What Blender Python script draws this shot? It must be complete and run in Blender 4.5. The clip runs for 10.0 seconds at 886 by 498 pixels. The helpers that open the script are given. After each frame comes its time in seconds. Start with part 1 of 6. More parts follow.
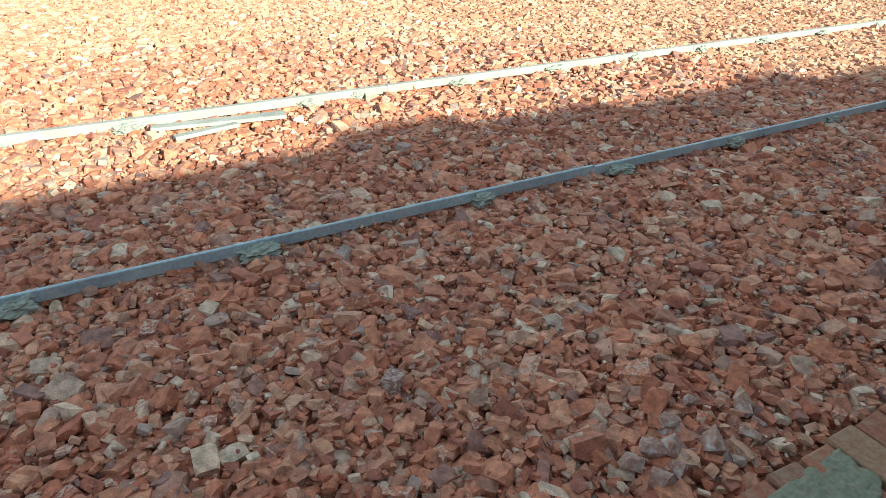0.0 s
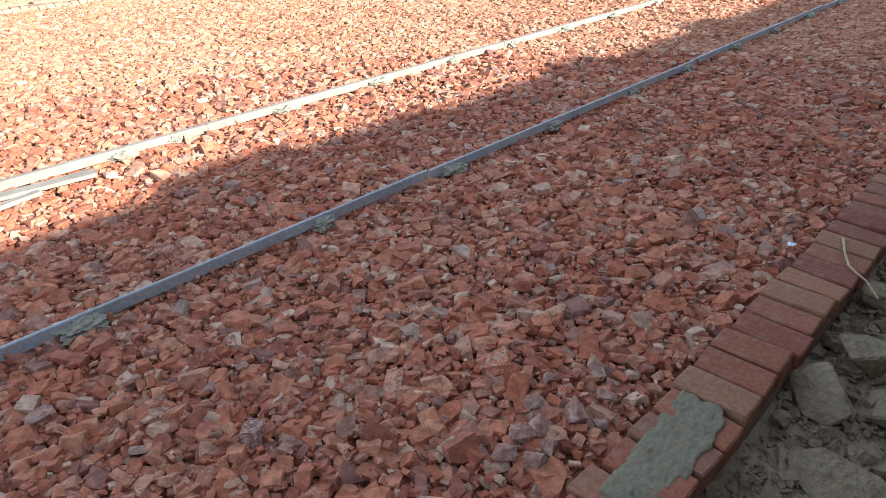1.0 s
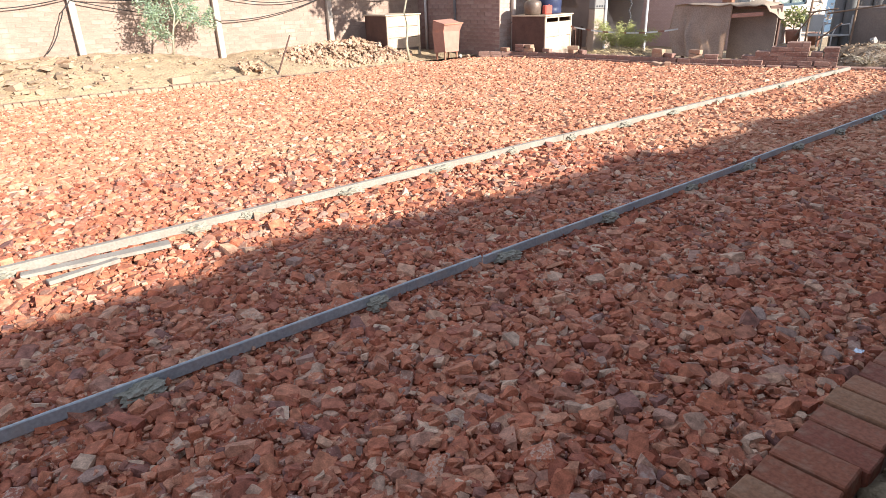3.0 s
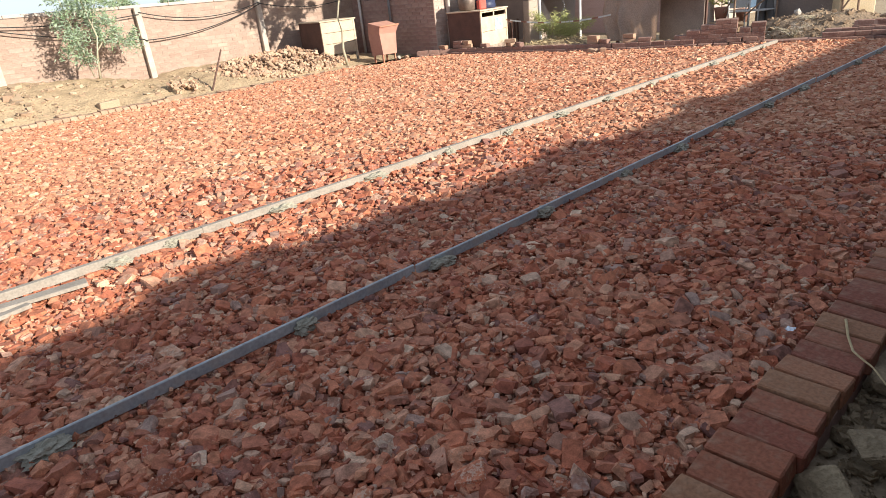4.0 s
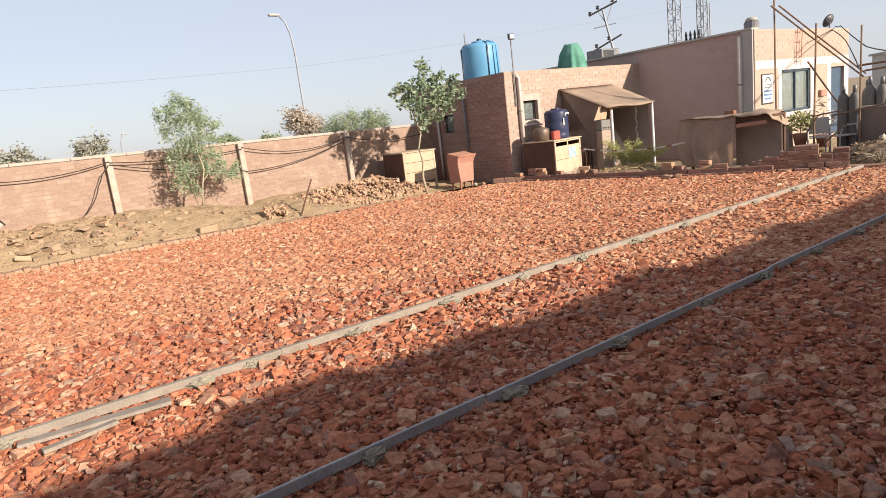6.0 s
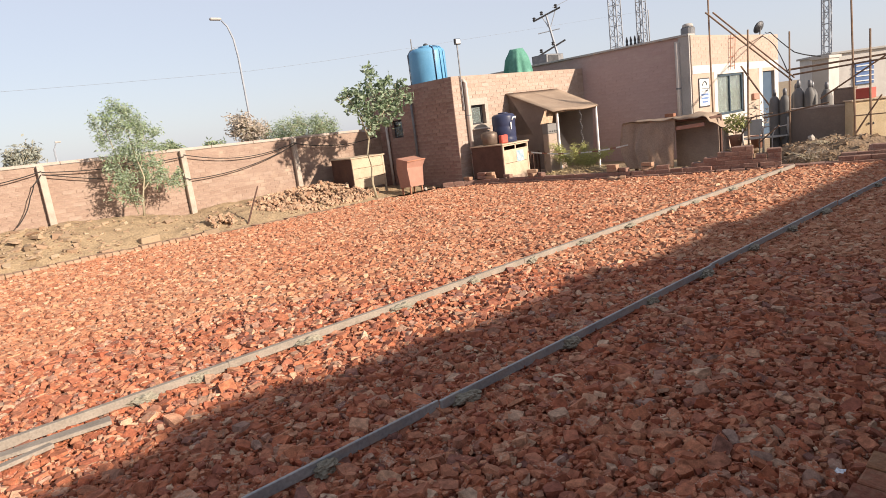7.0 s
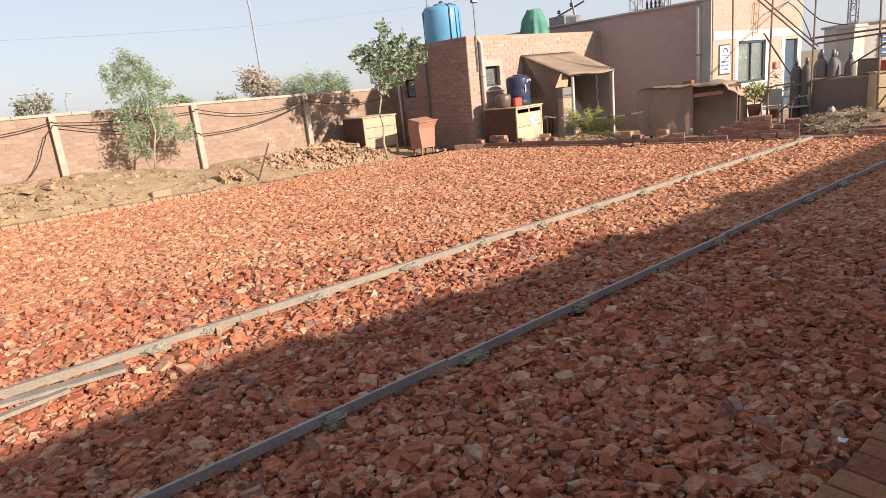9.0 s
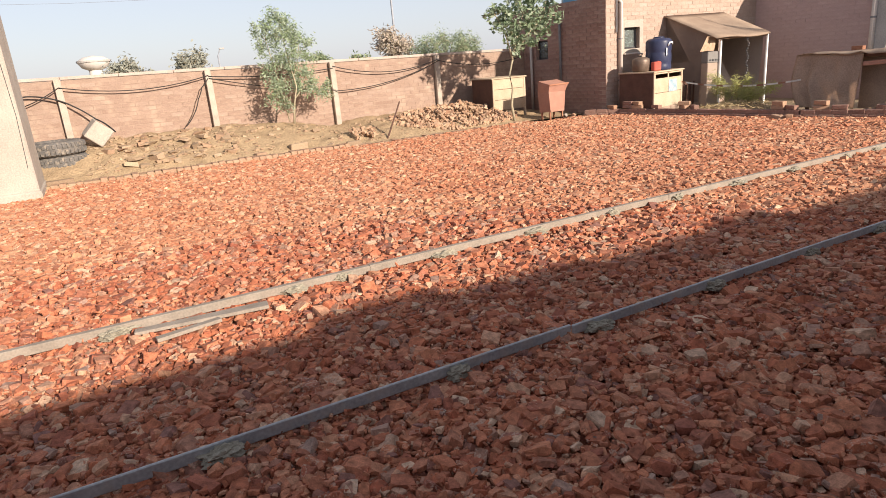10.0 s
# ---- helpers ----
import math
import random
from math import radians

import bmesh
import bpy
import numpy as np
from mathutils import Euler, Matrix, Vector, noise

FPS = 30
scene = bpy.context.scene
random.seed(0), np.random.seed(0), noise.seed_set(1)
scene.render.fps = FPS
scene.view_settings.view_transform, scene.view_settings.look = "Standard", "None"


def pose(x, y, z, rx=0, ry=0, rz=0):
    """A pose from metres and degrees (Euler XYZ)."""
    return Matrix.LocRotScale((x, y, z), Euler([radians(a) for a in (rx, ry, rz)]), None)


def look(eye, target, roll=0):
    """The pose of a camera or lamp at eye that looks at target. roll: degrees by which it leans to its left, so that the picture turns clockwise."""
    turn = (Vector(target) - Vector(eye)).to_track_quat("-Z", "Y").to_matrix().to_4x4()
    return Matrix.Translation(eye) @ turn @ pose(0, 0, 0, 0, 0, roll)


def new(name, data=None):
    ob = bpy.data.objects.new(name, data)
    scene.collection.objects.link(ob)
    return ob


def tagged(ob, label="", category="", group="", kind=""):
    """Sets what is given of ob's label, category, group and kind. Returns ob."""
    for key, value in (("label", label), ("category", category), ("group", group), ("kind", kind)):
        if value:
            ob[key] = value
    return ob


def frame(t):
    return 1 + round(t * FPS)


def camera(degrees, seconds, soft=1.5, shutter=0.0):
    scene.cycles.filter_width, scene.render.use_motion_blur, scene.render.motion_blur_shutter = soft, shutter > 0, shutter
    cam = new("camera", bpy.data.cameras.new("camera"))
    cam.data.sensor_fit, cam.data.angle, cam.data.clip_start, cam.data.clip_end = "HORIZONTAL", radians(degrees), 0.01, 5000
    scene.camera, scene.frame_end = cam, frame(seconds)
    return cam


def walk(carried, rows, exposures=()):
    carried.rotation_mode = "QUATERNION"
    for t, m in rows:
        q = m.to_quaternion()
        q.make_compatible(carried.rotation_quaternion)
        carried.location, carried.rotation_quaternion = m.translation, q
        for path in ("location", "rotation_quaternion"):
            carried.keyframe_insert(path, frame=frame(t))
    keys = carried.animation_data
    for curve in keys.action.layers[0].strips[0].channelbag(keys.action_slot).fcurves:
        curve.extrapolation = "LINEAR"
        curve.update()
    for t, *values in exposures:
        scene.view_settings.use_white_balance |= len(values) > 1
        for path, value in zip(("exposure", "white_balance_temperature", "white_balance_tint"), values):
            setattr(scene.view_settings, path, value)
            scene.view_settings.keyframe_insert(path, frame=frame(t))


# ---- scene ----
import itertools

cam = camera(71.0, 10.0, soft=0.9)
PATH = [
    (0, (0.222, -0.329, 1.429), (1.057, 1.151, 0.374), 1.9),
    (0.2, (0.228, -0.321, 1.414), (1.352, 1.021, 0.445), 2.5),
    (0.3, (0.245, -0.326, 1.417), (1.394, 0.991, 0.446), 1.5),
    (0.5, (0.28, -0.35, 1.413), (1.426, 0.956, 0.423), -0.5),
    (1, (0.333, -0.368, 1.412), (1.511, 0.892, 0.4), -2.6),
    (1.5, (0.335, -0.362, 1.417), (1.566, 0.854, 0.414), -0.3),
    (2, (0.284, -0.39, 1.434), (1.404, 1.039, 0.594), -1.6),
    (2.5, (0.27, -0.405, 1.447), (1.371, 1.093, 0.709), -2.8),
    (2.7, (0.272, -0.399, 1.443), (1.397, 1.06, 0.665), -1.2),
    (3.8, (0.535, -0.428, 1.435), (1.724, 1.002, 0.699), -6.8),
    (4, (0.541, -0.43, 1.431), (1.758, 0.955, 0.655), -6.0),
    (4.5, (0.535, -0.417, 1.442), (1.666, 1.05, 0.688), -6.2),
    (5, (0.522, -0.435, 1.471), (1.603, 1.157, 0.927), -6.9),
    (5.5, (0.52, -0.447, 1.483), (1.572, 1.202, 1.064), -6.0),
    (6, (0.546, -0.457, 1.482), (1.684, 1.143, 1.096), -6.8),
    (6.2, (0.567, -0.448, 1.489), (1.803, 1.075, 1.1), -7.8),
    (7.3, (0.57, -0.452, 1.48), (1.831, 1.049, 1.086), -7.2),
    (7.5, (0.561, -0.456, 1.483), (1.822, 1.043, 1.08), -7.0),
    (8, (0.558, -0.449, 1.481), (1.812, 1.05, 1.059), -5.9),
    (8.5, (0.56, -0.449, 1.476), (1.818, 1.037, 1.019), -6.0),
    (9, (0.549, -0.44, 1.471), (1.762, 1.069, 0.969), -5.8),
    (9.5, (0.522, -0.435, 1.479), (1.602, 1.184, 1.019), -5.5),
    (10, (0.473, -0.41, 1.462), (1.357, 1.289, 0.883), -4.8),
]
walk(cam, [(t, look(e, g, r)) for t, e, g, r in PATH],
     exposures=[(0.0, 2.10, 4980, -22), (0.4, 2.00, 5300, -7), (1.0, 2.03, 5300, 0), (1.5, 2.02, 5330, 0), (2.5, 2.04, 5400, 5), (2.8, 1.90, 5500, 6),
                (3.8, 1.46, 5780, 4), (4.5, 1.49, 5720, 2), (5.0, 1.13, 6080, 6), (5.5, 1.08, 6330, 10), (7.5, 1.09, 6420, 11), (8.5, 1.10, 6420, 11), (10.0, 1.09, 6420, 12)])

# ---- world, sun ----
SUN_FROM = Vector((0.66, -2.15, 0.90)).normalized()
world = bpy.data.worlds.new("world")
scene.world = world
world.use_nodes = True
wn = world.node_tree.nodes
sky = wn.new("ShaderNodeTexSky")
sky.sky_type = "NISHITA"
sky.sun_disc = False
sky.sun_elevation = math.asin(SUN_FROM.z)
sky.sun_rotation = math.atan2(SUN_FROM.x, SUN_FROM.y)
sky.air_density, sky.dust_density, sky.ozone_density = 1.0, 1.0, 1.0
wn["Background"].inputs["Strength"].default_value = 0.098
haze = wn.new("ShaderNodeMix")  # a dusty, milky sky
haze.data_type = "RGBA"
haze.inputs["Factor"].default_value = 0.78
# the haze thins out towards the zenith
where = wn.new("ShaderNodeTexCoord")
split = wn.new("ShaderNodeSeparateXYZ")
world.node_tree.links.new(where.outputs["Generated"], split.inputs[0])
thin = wn.new("ShaderNodeValToRGB")
thin.color_ramp.elements[0].position, thin.color_ramp.elements[1].position = 0.25, 0.90
thin.color_ramp.elements[0].color, thin.color_ramp.elements[1].color = (1, 1, 1, 1), (0.50, 0.465, 0.435, 1)
world.node_tree.links.new(split.outputs["Z"], thin.inputs["Fac"])
veil = wn.new("ShaderNodeMix")
veil.data_type, veil.blend_type = "RGBA", "MULTIPLY"
veil.inputs["Factor"].default_value = 1.0
veil.inputs["A"].default_value = (3.14, 3.21, 3.62, 1)
world.node_tree.links.new(thin.outputs["Color"], veil.inputs["B"])
world.node_tree.links.new(veil.outputs["Result"], haze.inputs["B"])
world.node_tree.links.new(sky.outputs[0], haze.inputs["A"])
world.node_tree.links.new(haze.outputs["Result"], wn["Background"].inputs["Color"])

sun = new("sun", bpy.data.lights.new("sun", "SUN"))
sun.data.energy, sun.data.angle, sun.data.color = 3.95, radians(1.3), (1.0, 0.855, 0.69)
sun.matrix_world = look((0, 0, 30), Vector((0, 0, 30)) - SUN_FROM)


# ---- materials ----
def pbr(name, colors, rough=0.9, scale=6.0, bump=0.3, fine=70.0, pick="noise", metal=0.0, dust=None, dusty=0.35, vary=0.16, bump_dist=0.004, subsurf=0.0):
    """A grained surface. pick: what chooses among the colours (noise, island, object)."""
    m = bpy.data.materials.new(name)
    m.use_nodes = True
    n, link = m.node_tree.nodes, m.node_tree.links.new
    b = n["Principled BSDF"]
    co = n.new("ShaderNodeTexCoord")
    big = n.new("ShaderNodeTexNoise")
    big.inputs["Scale"].default_value, big.inputs["Detail"].default_value = scale, 5
    link(co.outputs["Object"], big.inputs["Vector"])
    small = n.new("ShaderNodeTexNoise")
    small.inputs["Scale"].default_value, small.inputs["Detail"].default_value = fine, 4
    link(co.outputs["Object"], small.inputs["Vector"])
    ramp = n.new("ShaderNodeValToRGB")
    while len(ramp.color_ramp.elements) < len(colors):
        ramp.color_ramp.elements.new(0.5)
    for k, c in enumerate(colors):
        e = ramp.color_ramp.elements[k]
        spread = k / max(1, len(colors) - 1)
        e.position = spread if pick != "noise" else 0.3 + 0.4 * spread
        e.color = (*c, 1)
    if pick == "island":
        both = n.new("ShaderNodeMath")
        both.operation = "ADD"
        link(n.new("ShaderNodeNewGeometry").outputs["Random Per Island"], both.inputs[0])
        link(n.new("ShaderNodeObjectInfo").outputs["Random"], both.inputs[1])
        wrap = n.new("ShaderNodeMath")
        wrap.operation = "FRACT"
        link(both.outputs[0], wrap.inputs[0])
        src = wrap.outputs[0]
    elif pick == "object":
        src = n.new("ShaderNodeObjectInfo").outputs["Random"]
    else:
        src = big.outputs["Fac"]
    link(src, ramp.inputs["Fac"])
    col = ramp.outputs["Color"]
    # grain
    gr = n.new("ShaderNodeMapRange")
    gr.inputs["From Min"].default_value, gr.inputs["From Max"].default_value = 0.3, 0.7
    gr.inputs["To Min"].default_value, gr.inputs["To Max"].default_value = 1 - vary, 1 + vary
    link(small.outputs["Fac"], gr.inputs["Value"])
    mul = n.new("ShaderNodeMix")
    mul.data_type, mul.blend_type = "RGBA", "MULTIPLY"
    mul.inputs["Factor"].default_value = 1.0
    link(col, mul.inputs["A"])
    link(gr.outputs["Result"], mul.inputs["B"])
    col = mul.outputs["Result"]
    if dust:
        dn = n.new("ShaderNodeTexNoise")
        dn.inputs["Scale"].default_value, dn.inputs["Detail"].default_value = scale * 2.3, 6
        link(co.outputs["Object"], dn.inputs["Vector"])
        dr = n.new("ShaderNodeMapRange")
        dr.inputs["From Min"].default_value, dr.inputs["From Max"].default_value = 0.5, 0.72
        dr.inputs["To Max"].default_value = dusty
        link(dn.outputs["Fac"], dr.inputs["Value"])
        mx = n.new("ShaderNodeMix")
        mx.data_type = "RGBA"
        link(dr.outputs["Result"], mx.inputs["Factor"])
        link(col, mx.inputs["A"])
        mx.inputs["B"].default_value = (*dust, 1)
        col = mx.outputs["Result"]
    link(col, b.inputs["Base Color"])
    rr = n.new("ShaderNodeMapRange")
    rr.inputs["To Min"].default_value, rr.inputs["To Max"].default_value = max(0.02, rough - 0.12), min(1, rough + 0.08)
    link(big.outputs["Fac"], rr.inputs["Value"])
    link(rr.outputs["Result"], b.inputs["Roughness"])
    b.inputs["Metallic"].default_value = metal
    b.inputs["Specular IOR Level"].default_value = 0.3
    if bump:
        bp = n.new("ShaderNodeBump")
        bp.inputs["Strength"].default_value, bp.inputs["Distance"].default_value = bump, bump_dist
        link(small.outputs["Fac"], bp.inputs["Height"])
        link(bp.outputs["Normal"], b.inputs["Normal"])
    if subsurf:
        b.inputs["Transmission Weight"].default_value = 0.0
        b.inputs["Sheen Weight"].default_value = subsurf
    return m


def leafy(name, colors, rough=0.55):
    """Thin leaves: gloss on top, some light through them."""
    m = pbr(name, colors, rough=rough, scale=3, bump=0, fine=30, pick="island", vary=0.2)
    n, link = m.node_tree.nodes, m.node_tree.links.new
    b = n["Principled BSDF"]
    tr = n.new("ShaderNodeBsdfTranslucent")
    mix = n.new("ShaderNodeMixShader")
    mix.inputs["Fac"].default_value = 0.3
    src = b.inputs["Base Color"].links[0].from_socket
    link(src, tr.inputs["Color"])
    link(b.outputs[0], mix.inputs[1])
    link(tr.outputs[0], mix.inputs[2])
    link(mix.outputs[0], n["Material Output"].inputs["Surface"])
    return m


def shards(name, colors, flecks=0.5, mottle=0.3):
    """Broken brick: a colour for each piece, mottled, some pieces flecked with old mortar, dust on all."""
    m = pbr(name, colors, scale=22, fine=170, pick="island", bump=0.7, vary=0.2, bump_dist=0.003)
    n, link = m.node_tree.nodes, m.node_tree.links.new
    b = n["Principled BSDF"]
    co = n.new("ShaderNodeTexCoord")
    base = b.inputs["Base Color"].links[0].from_socket
    own = n.new("ShaderNodeTexWhiteNoise")  # a second draw for each piece
    own.noise_dimensions = "1D"
    link(n.new("ShaderNodeNewGeometry").outputs["Random Per Island"], own.inputs["W"])
    patch = n.new("ShaderNodeTexNoise")
    patch.inputs["Scale"].default_value, patch.inputs["Detail"].default_value = 34, 4
    link(co.outputs["Object"], patch.inputs["Vector"])
    pr = n.new("ShaderNodeMapRange")
    pr.inputs["From Min"].default_value, pr.inputs["From Max"].default_value = 0.32, 0.68
    pr.inputs["To Min"].default_value, pr.inputs["To Max"].default_value = 1 - mottle, 1 + mottle
    link(patch.outputs["Fac"], pr.inputs["Value"])
    mul = n.new("ShaderNodeMix")
    mul.data_type, mul.blend_type = "RGBA", "MULTIPLY"
    mul.inputs["Factor"].default_value = 1.0
    link(base, mul.inputs["A"])
    link(pr.outputs["Result"], mul.inputs["B"])
    spot = n.new("ShaderNodeTexNoise")
    spot.inputs["Scale"].default_value, spot.inputs["Detail"].default_value, spot.inputs["Roughness"].default_value = 75, 5, 0.7
    link(co.outputs["Object"], spot.inputs["Vector"])
    bar = n.new("ShaderNodeMapRange")  # how much of a piece the mortar covers
    bar.inputs["From Min"].default_value, bar.inputs["From Max"].default_value = 0.70, 1.0
    bar.inputs["To Min"].default_value, bar.inputs["To Max"].default_value = 0.72, 0.47
    link(own.outputs["Value"], bar.inputs["Value"])
    over = n.new("ShaderNodeMath")
    over.operation = "SUBTRACT"
    link(spot.outputs["Fac"], over.inputs[0])
    link(bar.outputs["Result"], over.inputs[1])
    amount = n.new("ShaderNodeMapRange")
    amount.inputs["From Min"].default_value, amount.inputs["From Max"].default_value = 0.0, 0.06
    amount.inputs["To Max"].default_value = flecks
    link(over.outputs[0], amount.inputs["Value"])
    mx = n.new("ShaderNodeMix")
    mx.data_type = "RGBA"
    link(amount.outputs["Result"], mx.inputs["Factor"])
    link(mul.outputs["Result"], mx.inputs["A"])
    mx.inputs["B"].default_value = (0.55, 0.41, 0.31, 1)
    # loads tipped side by side: redder and dustier swaths across the yard
    load = n.new("ShaderNodeTexNoise")
    load.inputs["Scale"].default_value, load.inputs["Detail"].default_value, load.inputs["Roughness"].default_value = 0.55, 4, 0.6
    link(co.outputs["Object"], load.inputs["Vector"])
    tone = n.new("ShaderNodeValToRGB")
    tone.color_ramp.elements[0].position, tone.color_ramp.elements[1].position = 0.38, 0.64
    tone.color_ramp.elements[0].color, tone.color_ramp.elements[1].color = (1.0, 0.92, 0.89, 1), (1.0, 1.0, 1.0, 1)
    link(load.outputs["Fac"], tone.inputs["Fac"])
    wash = n.new("ShaderNodeMix")
    wash.data_type, wash.blend_type = "RGBA", "MULTIPLY"
    wash.inputs["Factor"].default_value = 1.0
    link(mx.outputs["Result"], wash.inputs["A"])
    link(tone.outputs["Color"], wash.inputs["B"])
    lift = n.new("ShaderNodeMix")
    lift.data_type, lift.blend_type = "RGBA", "MULTIPLY"
    lift.inputs["Factor"].default_value = 1.0
    lift.inputs["B"].default_value = (1.0, 1.075, 1.10, 1)
    link(wash.outputs["Result"], lift.inputs["A"])
    link(lift.outputs["Result"], b.inputs["Base Color"])
    return m


M_GRAVEL = shards("broken_brick", [(0.240, 0.080, 0.048), (0.395, 0.128, 0.066), (0.460, 0.180, 0.097), (0.330, 0.095, 0.050), (0.490, 0.230, 0.132), (0.405, 0.135, 0.068), (0.215, 0.105, 0.085),
                                   (0.450, 0.188, 0.104), (0.560, 0.370, 0.250), (0.300, 0.150, 0.100), (0.415, 0.140, 0.072), (0.500, 0.280, 0.175), (0.345, 0.104, 0.056), (0.285, 0.100, 0.064),
                                   (0.430, 0.168, 0.094), (0.325, 0.115, 0.068), (0.440, 0.155, 0.080), (0.370, 0.122, 0.064), (0.480, 0.215, 0.124), (0.320, 0.205, 0.160)], 0.60, 0.32)
M_GRAVEL_FAR = shards("broken_brick_dusty", [(0.300, 0.118, 0.068), (0.420, 0.178, 0.098), (0.480, 0.226, 0.128), (0.390, 0.148, 0.080), (0.520, 0.282, 0.168), (0.430, 0.182, 0.100), (0.340, 0.130, 0.073), (0.470, 0.230, 0.132), (0.560, 0.355, 0.235), (0.400, 0.162, 0.089)], 0.4, 0.22)
M_BED = pbr("brick_dust_bed", [(0.24, 0.09, 0.05), (0.33, 0.13, 0.07)], scale=12, fine=60, bump=0.8, bump_dist=0.02)
M_BRICK = pbr("kerb_brick", [(0.25, 0.092, 0.052), (0.32, 0.118, 0.062), (0.35, 0.175, 0.098), (0.21, 0.072, 0.046), (0.30, 0.104, 0.058), (0.27, 0.128, 0.078), (0.23, 0.080, 0.052)],
              scale=9, fine=75, pick="object", dust=(0.33, 0.225, 0.15), dusty=0.45, bump=0.8, bump_dist=0.006, vary=0.18)
M_TANBRICK = pbr("tan_kerb_brick", [(0.28, 0.138, 0.074), (0.33, 0.175, 0.097)], scale=9, fine=75, dust=(0.33, 0.225, 0.15), dusty=0.35, bump=0.8, bump_dist=0.006, vary=0.18)
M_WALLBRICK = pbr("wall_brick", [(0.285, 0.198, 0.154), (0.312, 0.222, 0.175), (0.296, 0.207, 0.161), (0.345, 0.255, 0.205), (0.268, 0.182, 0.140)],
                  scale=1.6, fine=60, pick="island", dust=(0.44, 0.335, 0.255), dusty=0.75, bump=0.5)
# Brick of the block's front, paler for the sun on it.
M_SUNBRICK = pbr("sunlit_brick", [(0.355, 0.265, 0.215), (0.392, 0.300, 0.248), (0.372, 0.282, 0.230), (0.430, 0.345, 0.292), (0.335, 0.243, 0.195)],
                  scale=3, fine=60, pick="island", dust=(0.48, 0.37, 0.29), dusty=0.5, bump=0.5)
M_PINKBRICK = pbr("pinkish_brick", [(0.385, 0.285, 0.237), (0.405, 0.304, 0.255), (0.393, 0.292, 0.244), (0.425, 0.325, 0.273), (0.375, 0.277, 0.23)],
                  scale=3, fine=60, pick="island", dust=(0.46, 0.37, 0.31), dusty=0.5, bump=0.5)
# Darker red brick: the block's shaded side, also kerb footing and hearts.
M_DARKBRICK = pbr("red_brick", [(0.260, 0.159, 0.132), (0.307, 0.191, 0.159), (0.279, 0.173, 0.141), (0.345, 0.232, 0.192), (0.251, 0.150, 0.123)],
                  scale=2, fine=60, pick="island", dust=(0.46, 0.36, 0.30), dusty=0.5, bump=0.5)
# Office side wall: brick paled and tinted mauve for haze over its shade.
M_MAUVEBRICK = pbr("hazed_brick", [(0.40, 0.288, 0.272), (0.415, 0.30, 0.283), (0.405, 0.292, 0.275), (0.43, 0.315, 0.297), (0.39, 0.278, 0.26)],
                   scale=2, fine=60, pick="island", dust=(0.48, 0.38, 0.34), dusty=0.5, bump=0.5)
# Its mortar carries the same haze tint.
M_MAUVEMORTAR = pbr("hazed_mortar", [(0.39, 0.285, 0.268), (0.42, 0.31, 0.29)], scale=4, fine=80, bump=0.4)
M_MOUND = pbr("brown_soil", [(0.175, 0.118, 0.075), (0.27, 0.19, 0.122), (0.215, 0.148, 0.093)], scale=4, fine=26, bump=0.9, bump_dist=0.03)
M_CLOD = pbr("soil_clod", [(0.162, 0.111, 0.068), (0.252, 0.178, 0.112), (0.207, 0.136, 0.084), (0.306, 0.221, 0.144)], scale=9, fine=80, pick="island", bump=0.6)
M_MORTAR = pbr("mortar", [(0.28, 0.20, 0.155), (0.35, 0.255, 0.20)], scale=5, fine=90, bump=0.5)
M_SUNMORTAR = pbr("sunlit_mortar", [(0.34, 0.255, 0.205), (0.40, 0.31, 0.255)], scale=5, fine=90, bump=0.5)
M_SHADEMORTAR = pbr("shaded_mortar", [(0.27, 0.18, 0.15), (0.33, 0.23, 0.19)], scale=4, fine=80, bump=0.4)
M_DUSTYBRICK = pbr("dusty_brick", [(0.31, 0.19, 0.125), (0.37, 0.24, 0.16), (0.34, 0.205, 0.135), (0.40, 0.27, 0.185), (0.30, 0.165, 0.105)], scale=14, fine=110, pick="object", dust=(0.48, 0.37, 0.26), dusty=0.6, bump=0.5)
M_BROWNBRICK = pbr("brown_brick", [(0.21, 0.118, 0.092), (0.26, 0.148, 0.115), (0.235, 0.13, 0.10), (0.29, 0.178, 0.14), (0.19, 0.102, 0.08)], scale=14, fine=110, pick="object", dust=(0.40, 0.31, 0.24), dusty=0.5, bump=0.5)
M_EDGEMORTAR = pbr("edging_mortar", [(0.20, 0.125, 0.098), (0.26, 0.165, 0.13)], scale=9, fine=90, bump=0.5)
M_CEMENT = pbr("cement", [(0.165, 0.145, 0.092), (0.235, 0.205, 0.135), (0.19, 0.168, 0.108)], scale=14, fine=70, dust=(0.27, 0.165, 0.105), dusty=0.5, bump=0.6, bump_dist=0.006)
M_DAB = pbr("cement_dab", [(0.235, 0.215, 0.165), (0.34, 0.310, 0.245)], scale=30, fine=160, bump=0.7, bump_dist=0.005)
M_COPING = pbr("coping_cement", [(0.40, 0.325, 0.28), (0.48, 0.40, 0.35)], scale=4, fine=80, bump=0.4)
M_POST = pbr("concrete_post", [(0.36, 0.30, 0.25), (0.48, 0.415, 0.35)], scale=5, fine=80, bump=0.5)
M_PLASTER = pbr("weathered_plaster", [(0.36, 0.315, 0.27), (0.43, 0.385, 0.335)], scale=2, fine=50, bump=0.4, dust=(0.50, 0.43, 0.36), dusty=0.4)
M_CREAM = pbr("cream_paint", [(0.367, 0.285, 0.230), (0.432, 0.342, 0.279)], scale=3, fine=60, bump=0.25)
M_WHITE = pbr("white_paint", [(0.503, 0.475, 0.446), (0.580, 0.552, 0.519)], scale=3, fine=60, bump=0.2, vary=0.1)
